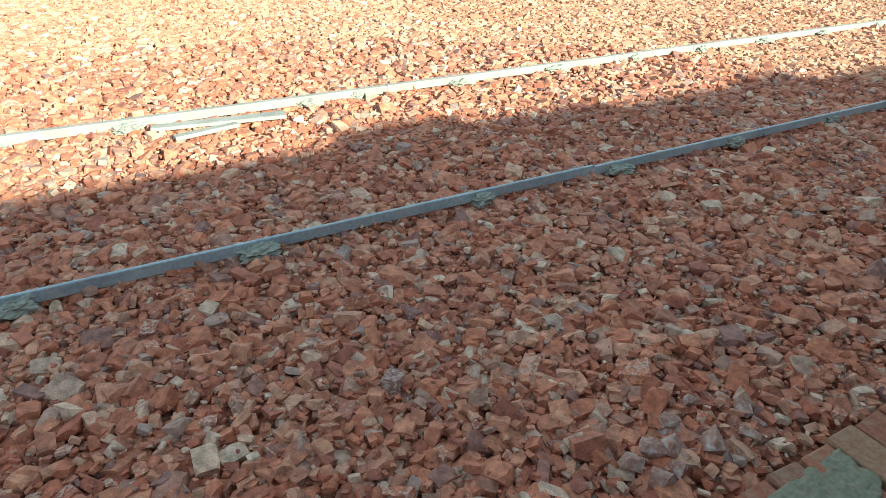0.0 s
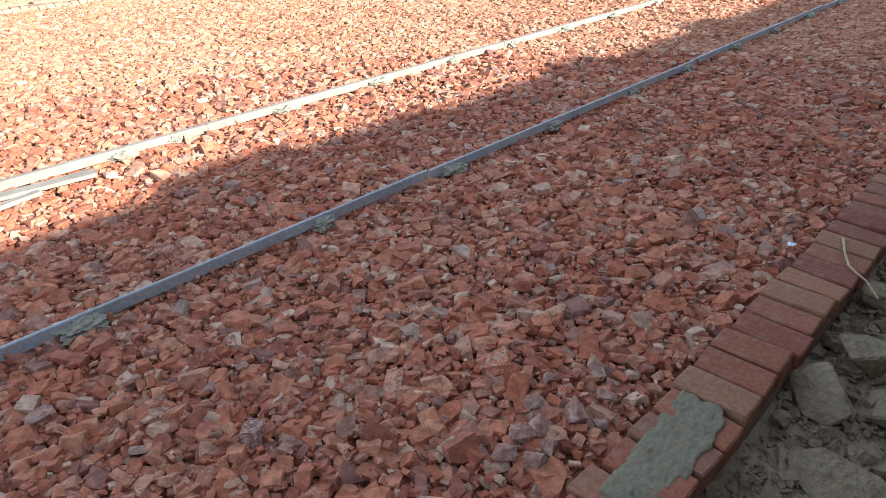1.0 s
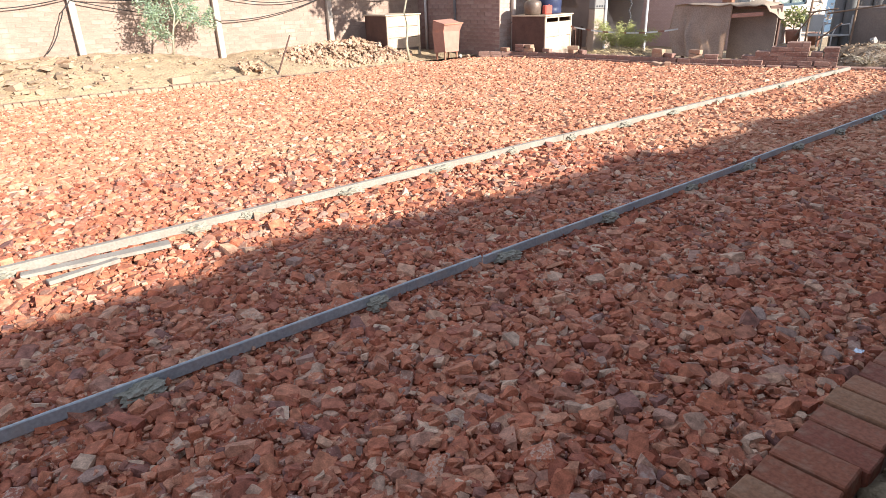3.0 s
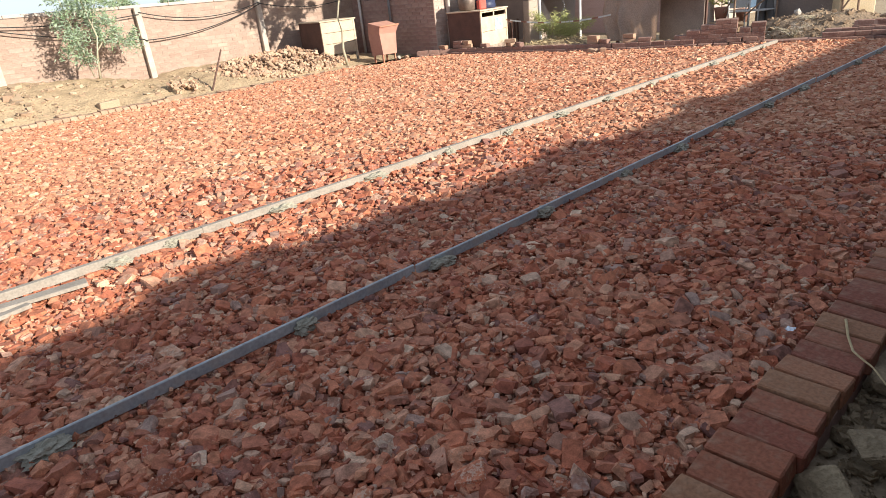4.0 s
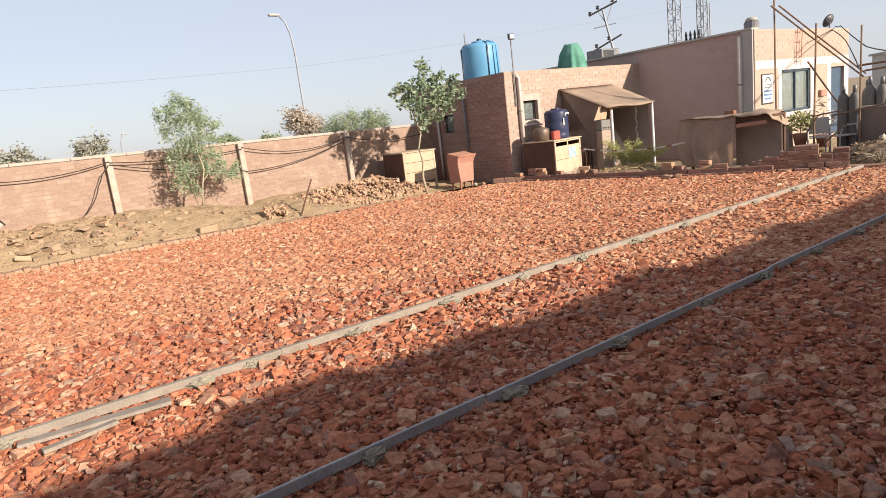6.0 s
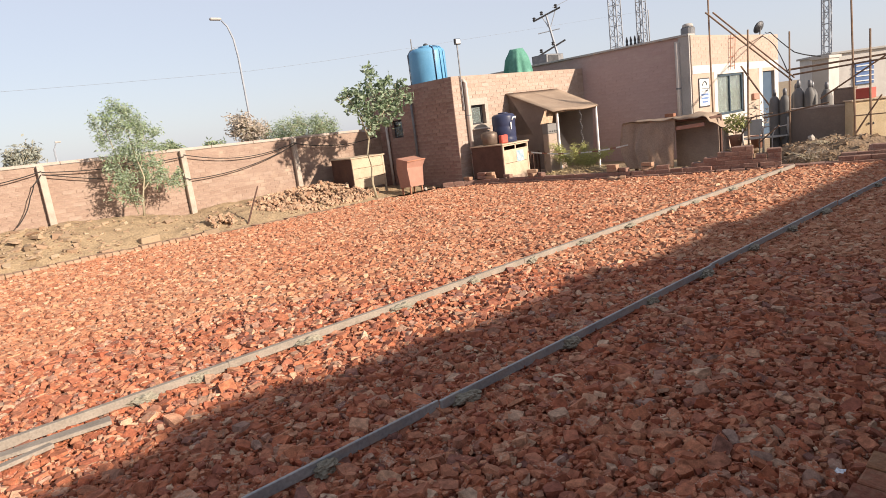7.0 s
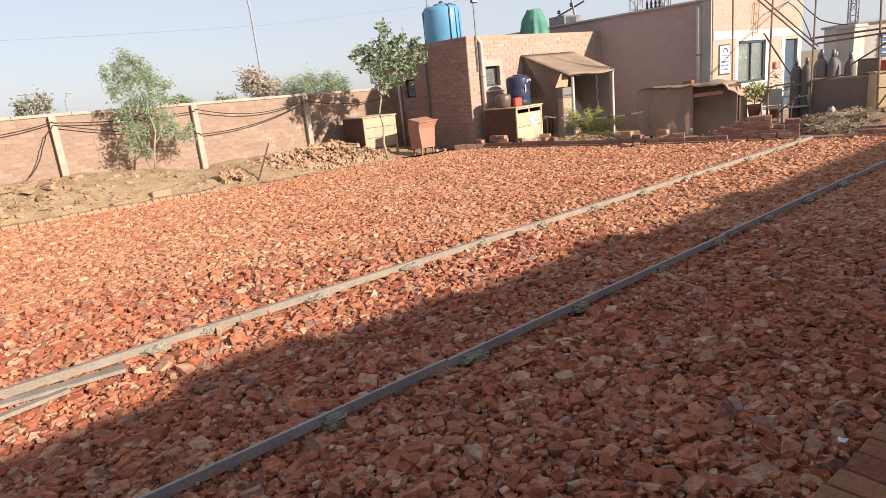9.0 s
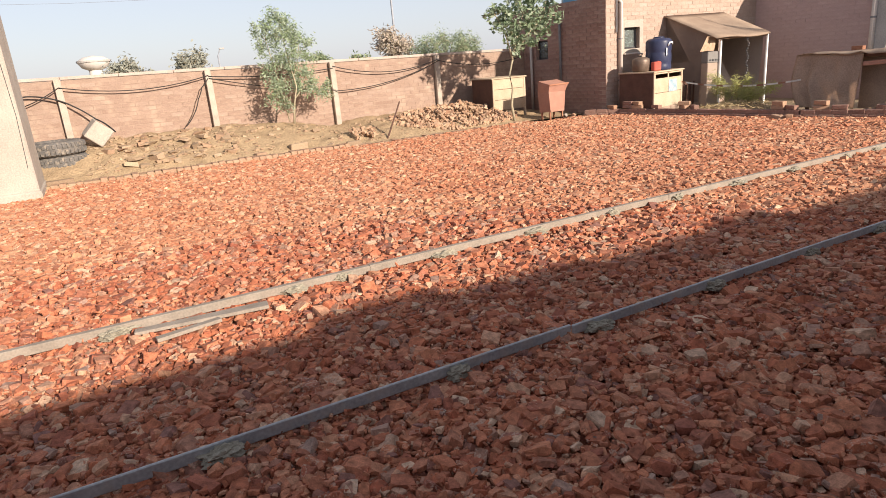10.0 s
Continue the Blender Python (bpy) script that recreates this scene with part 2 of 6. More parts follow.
M_DIRT = pbr("dry_earth", [(0.225, 0.170, 0.108), (0.345, 0.268, 0.178), (0.275, 0.212, 0.138)], scale=1.3, fine=38, bump=0.9, bump_dist=0.02)
M_BANK = pbr("dry_soil_bank", [(0.30, 0.215, 0.128), (0.39, 0.285, 0.175), (0.345, 0.25, 0.152)], scale=2.2, fine=26, bump=0.9, bump_dist=0.03)
M_PALESTONE = pbr("mortar_flecked_brick", [(0.27, 0.125, 0.085), (0.34, 0.185, 0.135), (0.46, 0.345, 0.285)], scale=42, fine=120, bump=0.9, bump_dist=0.006)
M_ROCK = pbr("cement_lump", [(0.185, 0.138, 0.080), (0.285, 0.218, 0.135), (0.225, 0.170, 0.102)], scale=9, fine=42, bump=1.0, bump_dist=0.02)
M_RUBBLE = pbr("rubble", [(0.265, 0.19, 0.125), (0.38, 0.28, 0.185), (0.315, 0.205, 0.135), (0.414, 0.315, 0.215), (0.215, 0.15, 0.10)], scale=9, fine=80, pick="island", bump=0.6)
M_HEAP = pbr("brick_heap", [(0.36, 0.225, 0.14), (0.43, 0.285, 0.185), (0.33, 0.185, 0.115), (0.47, 0.33, 0.225), (0.29, 0.17, 0.11)], scale=9, fine=80, pick="island", dust=(0.54, 0.42, 0.30), dusty=0.6, bump=0.6)
M_RAIL = pbr("dull_zinc", [(0.30, 0.315, 0.33), (0.42, 0.43, 0.43)], rough=0.5, scale=5, fine=60, metal=0.2, bump=0.25, dust=(0.45, 0.38, 0.31), dusty=0.5)
M_TIMBER = pbr("grey_timber", [(0.235, 0.200, 0.165), (0.315, 0.272, 0.228)], rough=0.8, scale=7, fine=80, bump=0.4)
M_RUST = pbr("rusty_sheet", [(0.34, 0.15, 0.09), (0.44, 0.22, 0.14)], rough=0.8, scale=6, fine=70, bump=0.4)
M_BIN = pbr("red_painted_sheet", [(0.34, 0.175, 0.13), (0.41, 0.22, 0.165)], rough=0.7, scale=6, fine=70, bump=0.3)
M_YELLOW = pbr("yellow_wood", [(0.43, 0.335, 0.235), (0.51, 0.41, 0.295)], rough=0.75, scale=5, fine=60, bump=0.3)
# Cupboard yellow, brightened to stand for sun on its doors.
M_CUPBOARD = pbr("sunlit_yellow_wood", [(0.56, 0.43, 0.26), (0.66, 0.53, 0.35)], rough=0.6, scale=5, fine=60, bump=0.2)
# Brown board, darkened so the boxes' unlit sides look shaded.
M_BROWNWOOD = pbr("brown_board", [(0.085, 0.045, 0.034), (0.125, 0.068, 0.05)], rough=0.8, scale=5, fine=60, bump=0.4)
M_PALEWOOD = pbr("pale_board", [(0.45, 0.345, 0.24), (0.54, 0.43, 0.32)], rough=0.75, scale=5, fine=60, bump=0.3)
M_BLUE = pbr("blue_plastic", [(0.10, 0.28, 0.47), (0.14, 0.345, 0.54)], rough=0.45, scale=2, fine=50, bump=0.05, vary=0.08)
M_NAVY = pbr("navy_plastic", [(0.028, 0.034, 0.075), (0.042, 0.050, 0.10)], rough=0.4, scale=4, fine=60, bump=0.05, vary=0.1)
M_RED = pbr("red_plastic", [(0.43, 0.08, 0.06), (0.50, 0.11, 0.08)], rough=0.5, scale=4, fine=60, bump=0.05, vary=0.1)
M_GREEN = pbr("green_cloth", [(0.06, 0.19, 0.14), (0.13, 0.31, 0.245)], rough=0.85, scale=5, fine=60, bump=0.3)
M_TARP = pbr("brown_tarpaulin", [(0.46, 0.36, 0.295), (0.54, 0.43, 0.355)], rough=0.85, scale=3, fine=40, bump=0.5)
M_CANVAS = pbr("dusty_canvas", [(0.27, 0.20, 0.15), (0.34, 0.26, 0.195)], rough=0.9, scale=3, fine=50, bump=0.4)
M_PIPE = pbr("pale_pipe", [(0.48, 0.42, 0.37), (0.57, 0.51, 0.46)], rough=0.5, scale=5, fine=60, bump=0.1, vary=0.12)
M_STEEL = pbr("grey_steel", [(0.16, 0.16, 0.17), (0.25, 0.25, 0.26)], rough=0.55, scale=5, fine=60, metal=0.5, bump=0.1)
# Distant steel, paled and blued in its colour to carry the haze.
M_FARSTEEL = pbr("hazed_galvanised_steel", [(0.26, 0.285, 0.33), (0.34, 0.365, 0.41)], rough=0.6, scale=5, fine=60, bump=0.0)
# Near-black for the unseen shadow wall, so little light bounces off it.
M_CASTER = pbr("shadow_caster", [(0.075, 0.052, 0.043), (0.115, 0.080, 0.066)], scale=3, fine=60, bump=0.4)
M_DARK = pbr("dark_frame", [(0.035, 0.035, 0.04), (0.06, 0.06, 0.065)], rough=0.5, scale=5, fine=60, bump=0.1)
M_CABLE = pbr("black_cable", [(0.018, 0.017, 0.017), (0.035, 0.033, 0.032)], rough=0.6, scale=5, fine=60, bump=0.1)
M_RUBBER = pbr("tyre_rubber", [(0.10, 0.095, 0.09), (0.15, 0.142, 0.135)], rough=0.85, scale=8, fine=90, bump=0.4, dust=(0.34, 0.29, 0.235), dusty=0.7)
M_BAMBOO = pbr("weathered_pole", [(0.17, 0.11, 0.075), (0.27, 0.18, 0.12)], rough=0.8, scale=7, fine=60, bump=0.3)
M_BARK = pbr("pale_bark", [(0.30, 0.255, 0.175), (0.42, 0.37, 0.265)], rough=0.9, scale=14, fine=80, bump=0.6)
M_FLAP = pbr("pale_cloth", [(0.36, 0.24, 0.16), (0.50, 0.37, 0.26)], rough=0.9, scale=14, fine=80, bump=0.3)
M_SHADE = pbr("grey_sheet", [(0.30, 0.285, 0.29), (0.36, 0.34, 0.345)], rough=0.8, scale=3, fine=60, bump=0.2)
M_CYL = pbr("gas_cylinder_paint", [(0.13, 0.125, 0.12), (0.22, 0.205, 0.195)], rough=0.6, scale=4, fine=60, bump=0.2, pick="object")
M_DOOR = pbr("blue_grey_door", [(0.045, 0.075, 0.12), (0.065, 0.10, 0.15)], rough=0.5, scale=4, fine=60, bump=0.05, vary=0.1)
M_POSTER = pbr("faded_poster", [(0.16, 0.30, 0.42), (0.50, 0.52, 0.50)], rough=0.7, scale=9, fine=60, bump=0.0)
M_BROWNWALL = pbr("brown_render", [(0.22, 0.165, 0.135), (0.28, 0.22, 0.18)], scale=3, fine=60, bump=0.4)
M_POT = pbr("sooty_aluminium", [(0.13, 0.095, 0.075), (0.20, 0.15, 0.12)], rough=0.5, scale=8, fine=60, metal=0.4, bump=0.1)
M_SIGN = pbr("white_sign", [(0.76, 0.76, 0.75), (0.82, 0.82, 0.81)], rough=0.5, scale=4, fine=60, bump=0.0, vary=0.04)
M_SIGNBLUE = pbr("blue_board", [(0.11, 0.18, 0.36), (0.15, 0.23, 0.42)], rough=0.5, scale=4, fine=60, bump=0.0)
M_CURTAIN = pbr("pale_curtain", [(0.56, 0.55, 0.48), (0.66, 0.65, 0.58)], rough=0.9, scale=4, fine=60, bump=0.1)
M_GREYWALL = pbr("grey_render", [(0.36, 0.34, 0.32), (0.44, 0.42, 0.40)], scale=2, fine=60, bump=0.3)
M_LEAF_LIGHT = leafy("willow_leaf", [(0.27, 0.35, 0.235), (0.36, 0.43, 0.32), (0.25, 0.34, 0.16), (0.42, 0.48, 0.38), (0.30, 0.38, 0.20)])
M_LEAF_BROAD = leafy("fig_leaf", [(0.139, 0.206, 0.115), (0.230, 0.301, 0.197), (0.312, 0.378, 0.271), (0.172, 0.241, 0.127), (0.377, 0.439, 0.328)], rough=0.4)
M_LEAF_DRY = leafy("dry_leaf", [(0.46, 0.385, 0.32), (0.53, 0.45, 0.38), (0.42, 0.38, 0.31)])
# Leaves beyond the wall: greens paled to stand for haze.
M_LEAF_FAR = leafy("hazed_acacia_leaf", [(0.26, 0.33, 0.20), (0.33, 0.39, 0.25), (0.29, 0.36, 0.22)])
M_LEAF_GREY = leafy("dusty_leaf", [(0.30, 0.32, 0.27), (0.38, 0.39, 0.34), (0.34, 0.34, 0.28)])
M_SASH = pbr("blue_grey_aluminium", [(0.045, 0.068, 0.088), (0.06, 0.088, 0.112)], rough=0.45, scale=8, fine=60, bump=0.1, metal=0.2)
M_LEAF_LIME = leafy("lime_leaf", [(0.36, 0.38, 0.13), (0.47, 0.47, 0.20), (0.41, 0.42, 0.16)])
M_STRAW = pbr("straw", [(0.42, 0.32, 0.17), (0.52, 0.41, 0.24)], scale=9, fine=80, bump=0.2)
M_PAPER = pbr("paper_scrap", [(0.62, 0.66, 0.74), (0.76, 0.78, 0.80)], rough=0.6, scale=20, fine=80, bump=0.1)

M_GLASS = bpy.data.materials.new("window_glass")
M_GLASS.use_nodes = True
g = M_GLASS.node_tree.nodes["Principled BSDF"]
g.inputs["Base Color"].default_value = (0.70, 0.80, 0.78, 1)
g.inputs["Roughness"].default_value = 0.04
g.inputs["Transmission Weight"].default_value = 0.85
g.inputs["IOR"].default_value = 1.45


# ---- building tools ----
def thing(name, loc, label, category, group="", kind="", rz=0.0):
    ob = new(name)
    ob.empty_display_size = 0.1
    ob.matrix_world = pose(*loc, 0, 0, rz)
    return tagged(ob, label, category, group, kind)


def part(name, bm, mat, parent=None, label="", smooth=False):
    me = bpy.data.meshes.new(name)
    bmesh.ops.recalc_face_normals(bm, faces=bm.faces)
    for f in bm.faces:
        f.smooth = smooth
    bm.to_mesh(me)
    bm.free()
    me.materials.append(mat)
    ob = new(name, me)
    if parent is not None:
        ob.parent = parent
    if label:
        ob["label"] = label
    return ob


def solo(name, bm, mat, loc, label, category, group="", kind="", smooth=False, rz=0.0):
    ob = part(name, bm, mat, None, "", smooth)
    ob.matrix_world = pose(*loc, 0, 0, rz)
    return tagged(ob, label, category, group, kind)


def box(c, s, bevel=0.0, m=None, bm=None, jitter=0.0):
    """A box of size s round c, with rounded edges, added to bm."""
    bm = bm or bmesh.new()
    mat = (m or Matrix()) @ Matrix.Translation(c) @ Matrix.Diagonal((*s, 1))
    made = bmesh.ops.create_cube(bm, size=1, matrix=mat)
    if jitter:
        for v in made["verts"]:
            v.co += Vector([random.uniform(-jitter, jitter) for _ in range(3)])
    if bevel:
        edges = list({e for v in made["verts"] for e in v.link_edges})
        bmesh.ops.bevel(bm, geom=edges, offset=bevel, segments=1, affect="EDGES", profile=0.5)
    return bm


def tube(pts, r, seg=8, r_end=None, bm=None, cap=True):
    """A round bar along the points, tapering from r to r_end."""
    bm = bm or bmesh.new()
    pts = [Vector(p) for p in pts]
    r_end = r if r_end is None else r_end
    rings = []
    for k, p in enumerate(pts):
        d = (pts[min(k + 1, len(pts) - 1)] - pts[max(k - 1, 0)]).normalized()
        a = d.cross(Vector((0, 0, 1)))
        if a.length < 0.05:
            a = d.cross(Vector((1, 0, 0)))
        a.normalize()
        b = d.cross(a)
        rad = r + (r_end - r) * k / max(1, len(pts) - 1)
        rings.append([bm.verts.new(p + rad * (math.cos(q) * a + math.sin(q) * b)) for q in [2 * math.pi * j / seg for j in range(seg)]])
    for lo, hi in zip(rings, rings[1:]):
        for j in range(seg):
            bm.faces.new((lo[j], lo[(j + 1) % seg], hi[(j + 1) % seg], hi[j]))
    if cap:
        bm.faces.new(rings[0])
        bm.faces.new(rings[-1])
    return bm


def lathe(profile, seg=28, bm=None, c=(0, 0, 0)):
    """A turned body from (radius, height) pairs."""
    bm = bm or bmesh.new()
    rings = []
    for r, z in profile:
        rings.append([bm.verts.new((c[0] + r * math.cos(2 * math.pi * j / seg), c[1] + r * math.sin(2 * math.pi * j / seg), c[2] + z)) for j in range(seg)])
    for lo, hi in zip(rings, rings[1:]):
        for j in range(seg):
            bm.faces.new((lo[j], lo[(j + 1) % seg], hi[(j + 1) % seg], hi[j]))
    bm.faces.new(rings[0])
    bm.faces.new(rings[-1])
    return bm


def sheet(rows, thick, bm=None):
    """A cloth or slab through a grid of points, with thickness downwards."""
    bm = bm or bmesh.new()
    top = [[bm.verts.new(p) for p in r] for r in rows]
    low = [[bm.verts.new(Vector(p) - Vector((0, 0, thick))) for p in r] for r in rows]
    for i in range(len(rows) - 1):
        for j in range(len(rows[0]) - 1):
            bm.faces.new((top[i][j], top[i][j + 1], top[i + 1][j + 1], top[i + 1][j]))
            bm.faces.new((low[i][j], low[i + 1][j], low[i + 1][j + 1], low[i][j + 1]))
    n, k = len(rows) - 1, len(rows[0]) - 1
    ring = [(0, j) for j in range(k)] + [(i, k) for i in range(n)] + [(n, j) for j in range(k, 0, -1)] + [(i, 0) for i in range(n, 0, -1)]
    for (a, b), (c, d) in zip(ring, ring[1:] + ring[:1]):
        bm.faces.new((top[a][b], low[a][b], low[c][d], top[c][d]))
    return bm


def raw_mesh(name, verts, faces, mat):
    """A mesh from numpy arrays: verts (n, 3) and faces (m, 3 or 4), flat shaded."""
    me = bpy.data.meshes.new(name)
    k = faces.shape[1]
    me.vertices.add(len(verts))
    me.vertices.foreach_set("co", np.ascontiguousarray(verts, dtype=np.float32).ravel())
    me.loops.add(faces.size)
    me.loops.foreach_set("vertex_index", np.ascontiguousarray(faces, dtype=np.int32).ravel())
    me.polygons.add(len(faces))
    me.polygons.foreach_set("loop_start", np.arange(0, faces.size, k, dtype=np.int32))
    me.update(calc_edges=True)
    me.polygons.foreach_set("use_smooth", np.zeros(len(faces), dtype=bool))
    me.materials.append(mat)
    return new(name, me)


RNG = np.random.default_rng(7)


def stone_shapes(count, chop, flat):
    """Angular brick shards of unit size: uneven blocks with some corners knocked off."""
    shapes = []
    for k in range(count):
        bm = bmesh.new()
        dim = np.array((1.0, RNG.uniform(0.62, 0.95), RNG.uniform(0.75, 1.2) * flat))
        corner = {}
        for c in itertools.product((-1, 1), repeat=3):
            corner[c] = np.array(c) * 0.5 * dim * RNG.uniform(0.66, 1.06, 3)
        for c, p in corner.items():
            if RNG.random() < chop:
                for axis in range(3):
                    other = list(c)
                    other[axis] *= -1
                    bm.verts.new(p + (corner[tuple(other)] - p) * RNG.uniform(0.14, 0.48))
            else:
                bm.verts.new(p)
        res = bmesh.ops.convex_hull(bm, input=bm.verts)
        junk = [e for e in res["geom_interior"] + res["geom_unused"] if isinstance(e, bmesh.types.BMVert)]
        bmesh.ops.delete(bm, geom=list(set(junk)), context="VERTS")
        bmesh.ops.triangulate(bm, faces=bm.faces)
        bmesh.ops.recalc_face_normals(bm, faces=bm.faces)
        bm.verts.index_update()
        v = np.array([p.co[:] for p in bm.verts])
        f = np.array([[p.index for p in q.verts] for q in bm.faces])
        v -= v.mean(axis=0)
        shapes.append((v, f))
        bm.free()
    return shapes


SHAPES = stone_shapes(60, 0.80, 0.56)
SHAPES_MID = stone_shapes(40, 0.38, 0.54)
SHAPES_FAR = stone_shapes(24, 0.08, 0.50)
SHAPES_TINY = stone_shapes(24, 0.0, 0.50)


def scatter(name, pos, size, tilt, mat, shapes=None):
    """Many stones in one mesh: pos (n, 3), size (n), lying within tilt radians of flat."""
    shapes = shapes or SHAPES
    n = len(pos)
    kind = RNG.integers(0, len(shapes), n)
    a, t1, t2 = RNG.uniform(0, 2 * np.pi, n), RNG.normal(0, tilt, n), RNG.normal(0, tilt, n)
    allv, allf, off = [], [], 0
    stretch = np.stack([RNG.uniform(0.85, 1.25, n), RNG.uniform(0.75, 1.1, n), RNG.uniform(0.6, 1.1, n)], 1)
    for k, (v, f) in enumerate(shapes):
        idx = np.nonzero(kind == k)[0]
        if not len(idx):
            continue
        p = v[None] * stretch[idx][:, None] * size[idx][:, None, None]
        c, s = np.cos(t1[idx])[:, None], np.sin(t1[idx])[:, None]
        p = np.stack([p[..., 0], c * p[..., 1] - s * p[..., 2], s * p[..., 1] + c * p[..., 2]], -1)
        c, s = np.cos(t2[idx])[:, None], np.sin(t2[idx])[:, None]
        p = np.stack([c * p[..., 0] + s * p[..., 2], p[..., 1], c * p[..., 2] - s * p[..., 0]], -1)
        c, s = np.cos(a[idx])[:, None], np.sin(a[idx])[:, None]
        p = np.stack([c * p[..., 0] - s * p[..., 1], s * p[..., 0] + c * p[..., 1], p[..., 2]], -1)
        p += pos[idx][:, None]
        allv.append(p.reshape(-1, 3))
        allf.append((f[None] + off + (np.arange(len(idx)) * len(v))[:, None, None]).reshape(-1, 3))
        off += len(idx) * len(v)
    return raw_mesh(name, np.concatenate(allv), np.concatenate(allf), mat)


def leaves(name, pts, size, aspect, mat, droop=0.0):
    """Folded leaves, one at each point."""
    n = len(pts)
    d = RNG.normal(size=(n, 3))
    d[:, 2] = d[:, 2] * 0.7 - droop
    d /= np.linalg.norm(d, axis=1)[:, None]
    w = np.cross(d, RNG.normal(size=(n, 3)))
    w /= np.linalg.norm(w, axis=1)[:, None]
    up = np.cross(d, w)
    L = (size * RNG.uniform(0.7, 1.3, n))[:, None]
    W = L * aspect
    v = np.stack([pts - d * L * 0.5, pts + w * W * 0.5 + up * W * 0.18, pts + d * L * 0.5, pts - w * W * 0.5 + up * W * 0.18], 1).reshape(-1, 3)
    b = (np.arange(n) * 4)[:, None]
    f = np.concatenate([b + np.array([[0, 1, 2]]), b + np.array([[0, 2, 3]])])
    return raw_mesh(name, v, f, mat)


def brick_rects(u0, u1, z0, z1, holes=(), bl=0.235, bh=0.075, joint=0.012, ragged=0.0):
    """Running bond: the rectangles of the bricks of a wall face."""
    out, row, z = [], 0, z0
    while z + bh <= z1 + 0.01:
        u = u0 - (bl / 2 if row % 2 else 0)
        while u < u1 - 0.02:
            a, b = max(u, u0), min(u + bl, u1)
            c, d = z, z + bh
            u += bl + joint
            if b - a < 0.03:
                continue
            keep = [(a, b)]
            for h0, h1, k0, k1 in holes:
                if d > k0 and c < k1:
                    cut = []
                    for p, q in keep:
                        if q <= h0 or p >= h1:
                            cut.append((p, q))
                        else:
                            cut += [(p, h0 - 0.004)] * (h0 - p > 0.03) + [(h1 + 0.004, q)] * (q - h1 > 0.03)
                    keep = cut
            out += [(p, q, c, d) for p, q in keep]
        z += bh + joint
        row += 1
    return out


def brick_face(name, rects, origin, along, out, mat, parent, proud=0.005, shear=0.0, singles=None):
    """The bricks of one face as low blocks standing proud of the joints. singles: the stretch whose whole bricks are parts of their own."""
    o, a, n = np.array(origin), np.array(along), np.array(out)
    if singles:
        whole = [q for q in rects if singles[0] <= q[0] and q[1] <= singles[1] and abs(q[1] - q[0] - 0.235) < 1e-6][:300]
        rects = [q for q in rects if q not in whole]
        bm = bmesh.new()
        inner = [bm.verts.new((x * 0.1175, -0.01, z * 0.0375)) for x, z in ((-1, -1), (1, -1), (1, 1), (-1, 1))]
        outer = [bm.verts.new((x * 0.1145, proud, z * 0.0345)) for x, z in ((-1, -1), (1, -1), (1, 1), (-1, 1))]
        bm.faces.new(outer)
        for k in range(4):
            bm.faces.new((inner[k], inner[(k + 1) % 4], outer[(k + 1) % 4], outer[k]))
        bm.faces.new(inner)
        bmesh.ops.recalc_face_normals(bm, faces=bm.faces)
        me = bpy.data.meshes.new("brick")
        bm.to_mesh(me)
        bm.free()
        me.materials.append(mat)
        side = a * (1 if np.linalg.det(np.array([a, n, (0, 0, 1)]).T) > 0 else -1)
        for u0, u1, z0, z1 in whole:
            c = o + (u0 + u1) / 2 * a + RNG.uniform(-0.002, 0.003) * n
            c[2] += (z0 + z1) / 2 + shear * (u0 + u1) / 2
            ob = new("brick", me)
            ob.parent = parent
            ob.matrix_basis = Matrix((side, n, (0, 0, 1))).transposed().to_4x4()
            ob.location = c
    r = np.array(rects)
    pr = proud * RNG.uniform(0.5, 1.3, len(r))
    z = np.array((0, 0, 1.0))
    V = []
    for u, w in ((0, 2), (1, 2), (1, 3), (0, 3)):
        V.append(o + r[:, u][:, None] * a + (r[:, w] + shear * r[:, u])[:, None] * z - 0.01 * n)
    inner = np.stack(V, 1)
    eps = 0.003
    V = []
    for u, w, eu, ew in ((0, 2, eps, eps), (1, 2, -eps, eps), (1, 3, -eps, -eps), (0, 3, eps, -eps)):
        V.append(o + (r[:, u] + eu)[:, None] * a + (r[:, w] + ew + shear * r[:, u])[:, None] * z + pr[:, None] * n)
    outer = np.stack(V, 1)
    v = np.concatenate([inner, outer], 1).reshape(-1, 3)
    b = (np.arange(len(r)) * 8)[:, None]
    f = np.concatenate([b + np.array([q]) for q in ((4, 5, 6, 7), (0, 1, 5, 4), (1, 2, 6, 5), (2, 3, 7, 6), (3, 0, 4, 7))])
    if np.dot(np.cross(a, z), n) < 0:
        f = f[:, ::-1]
    ob = raw_mesh(name, v, f, mat)
    ob.parent = parent
    return tagged(ob, kind="stuff")


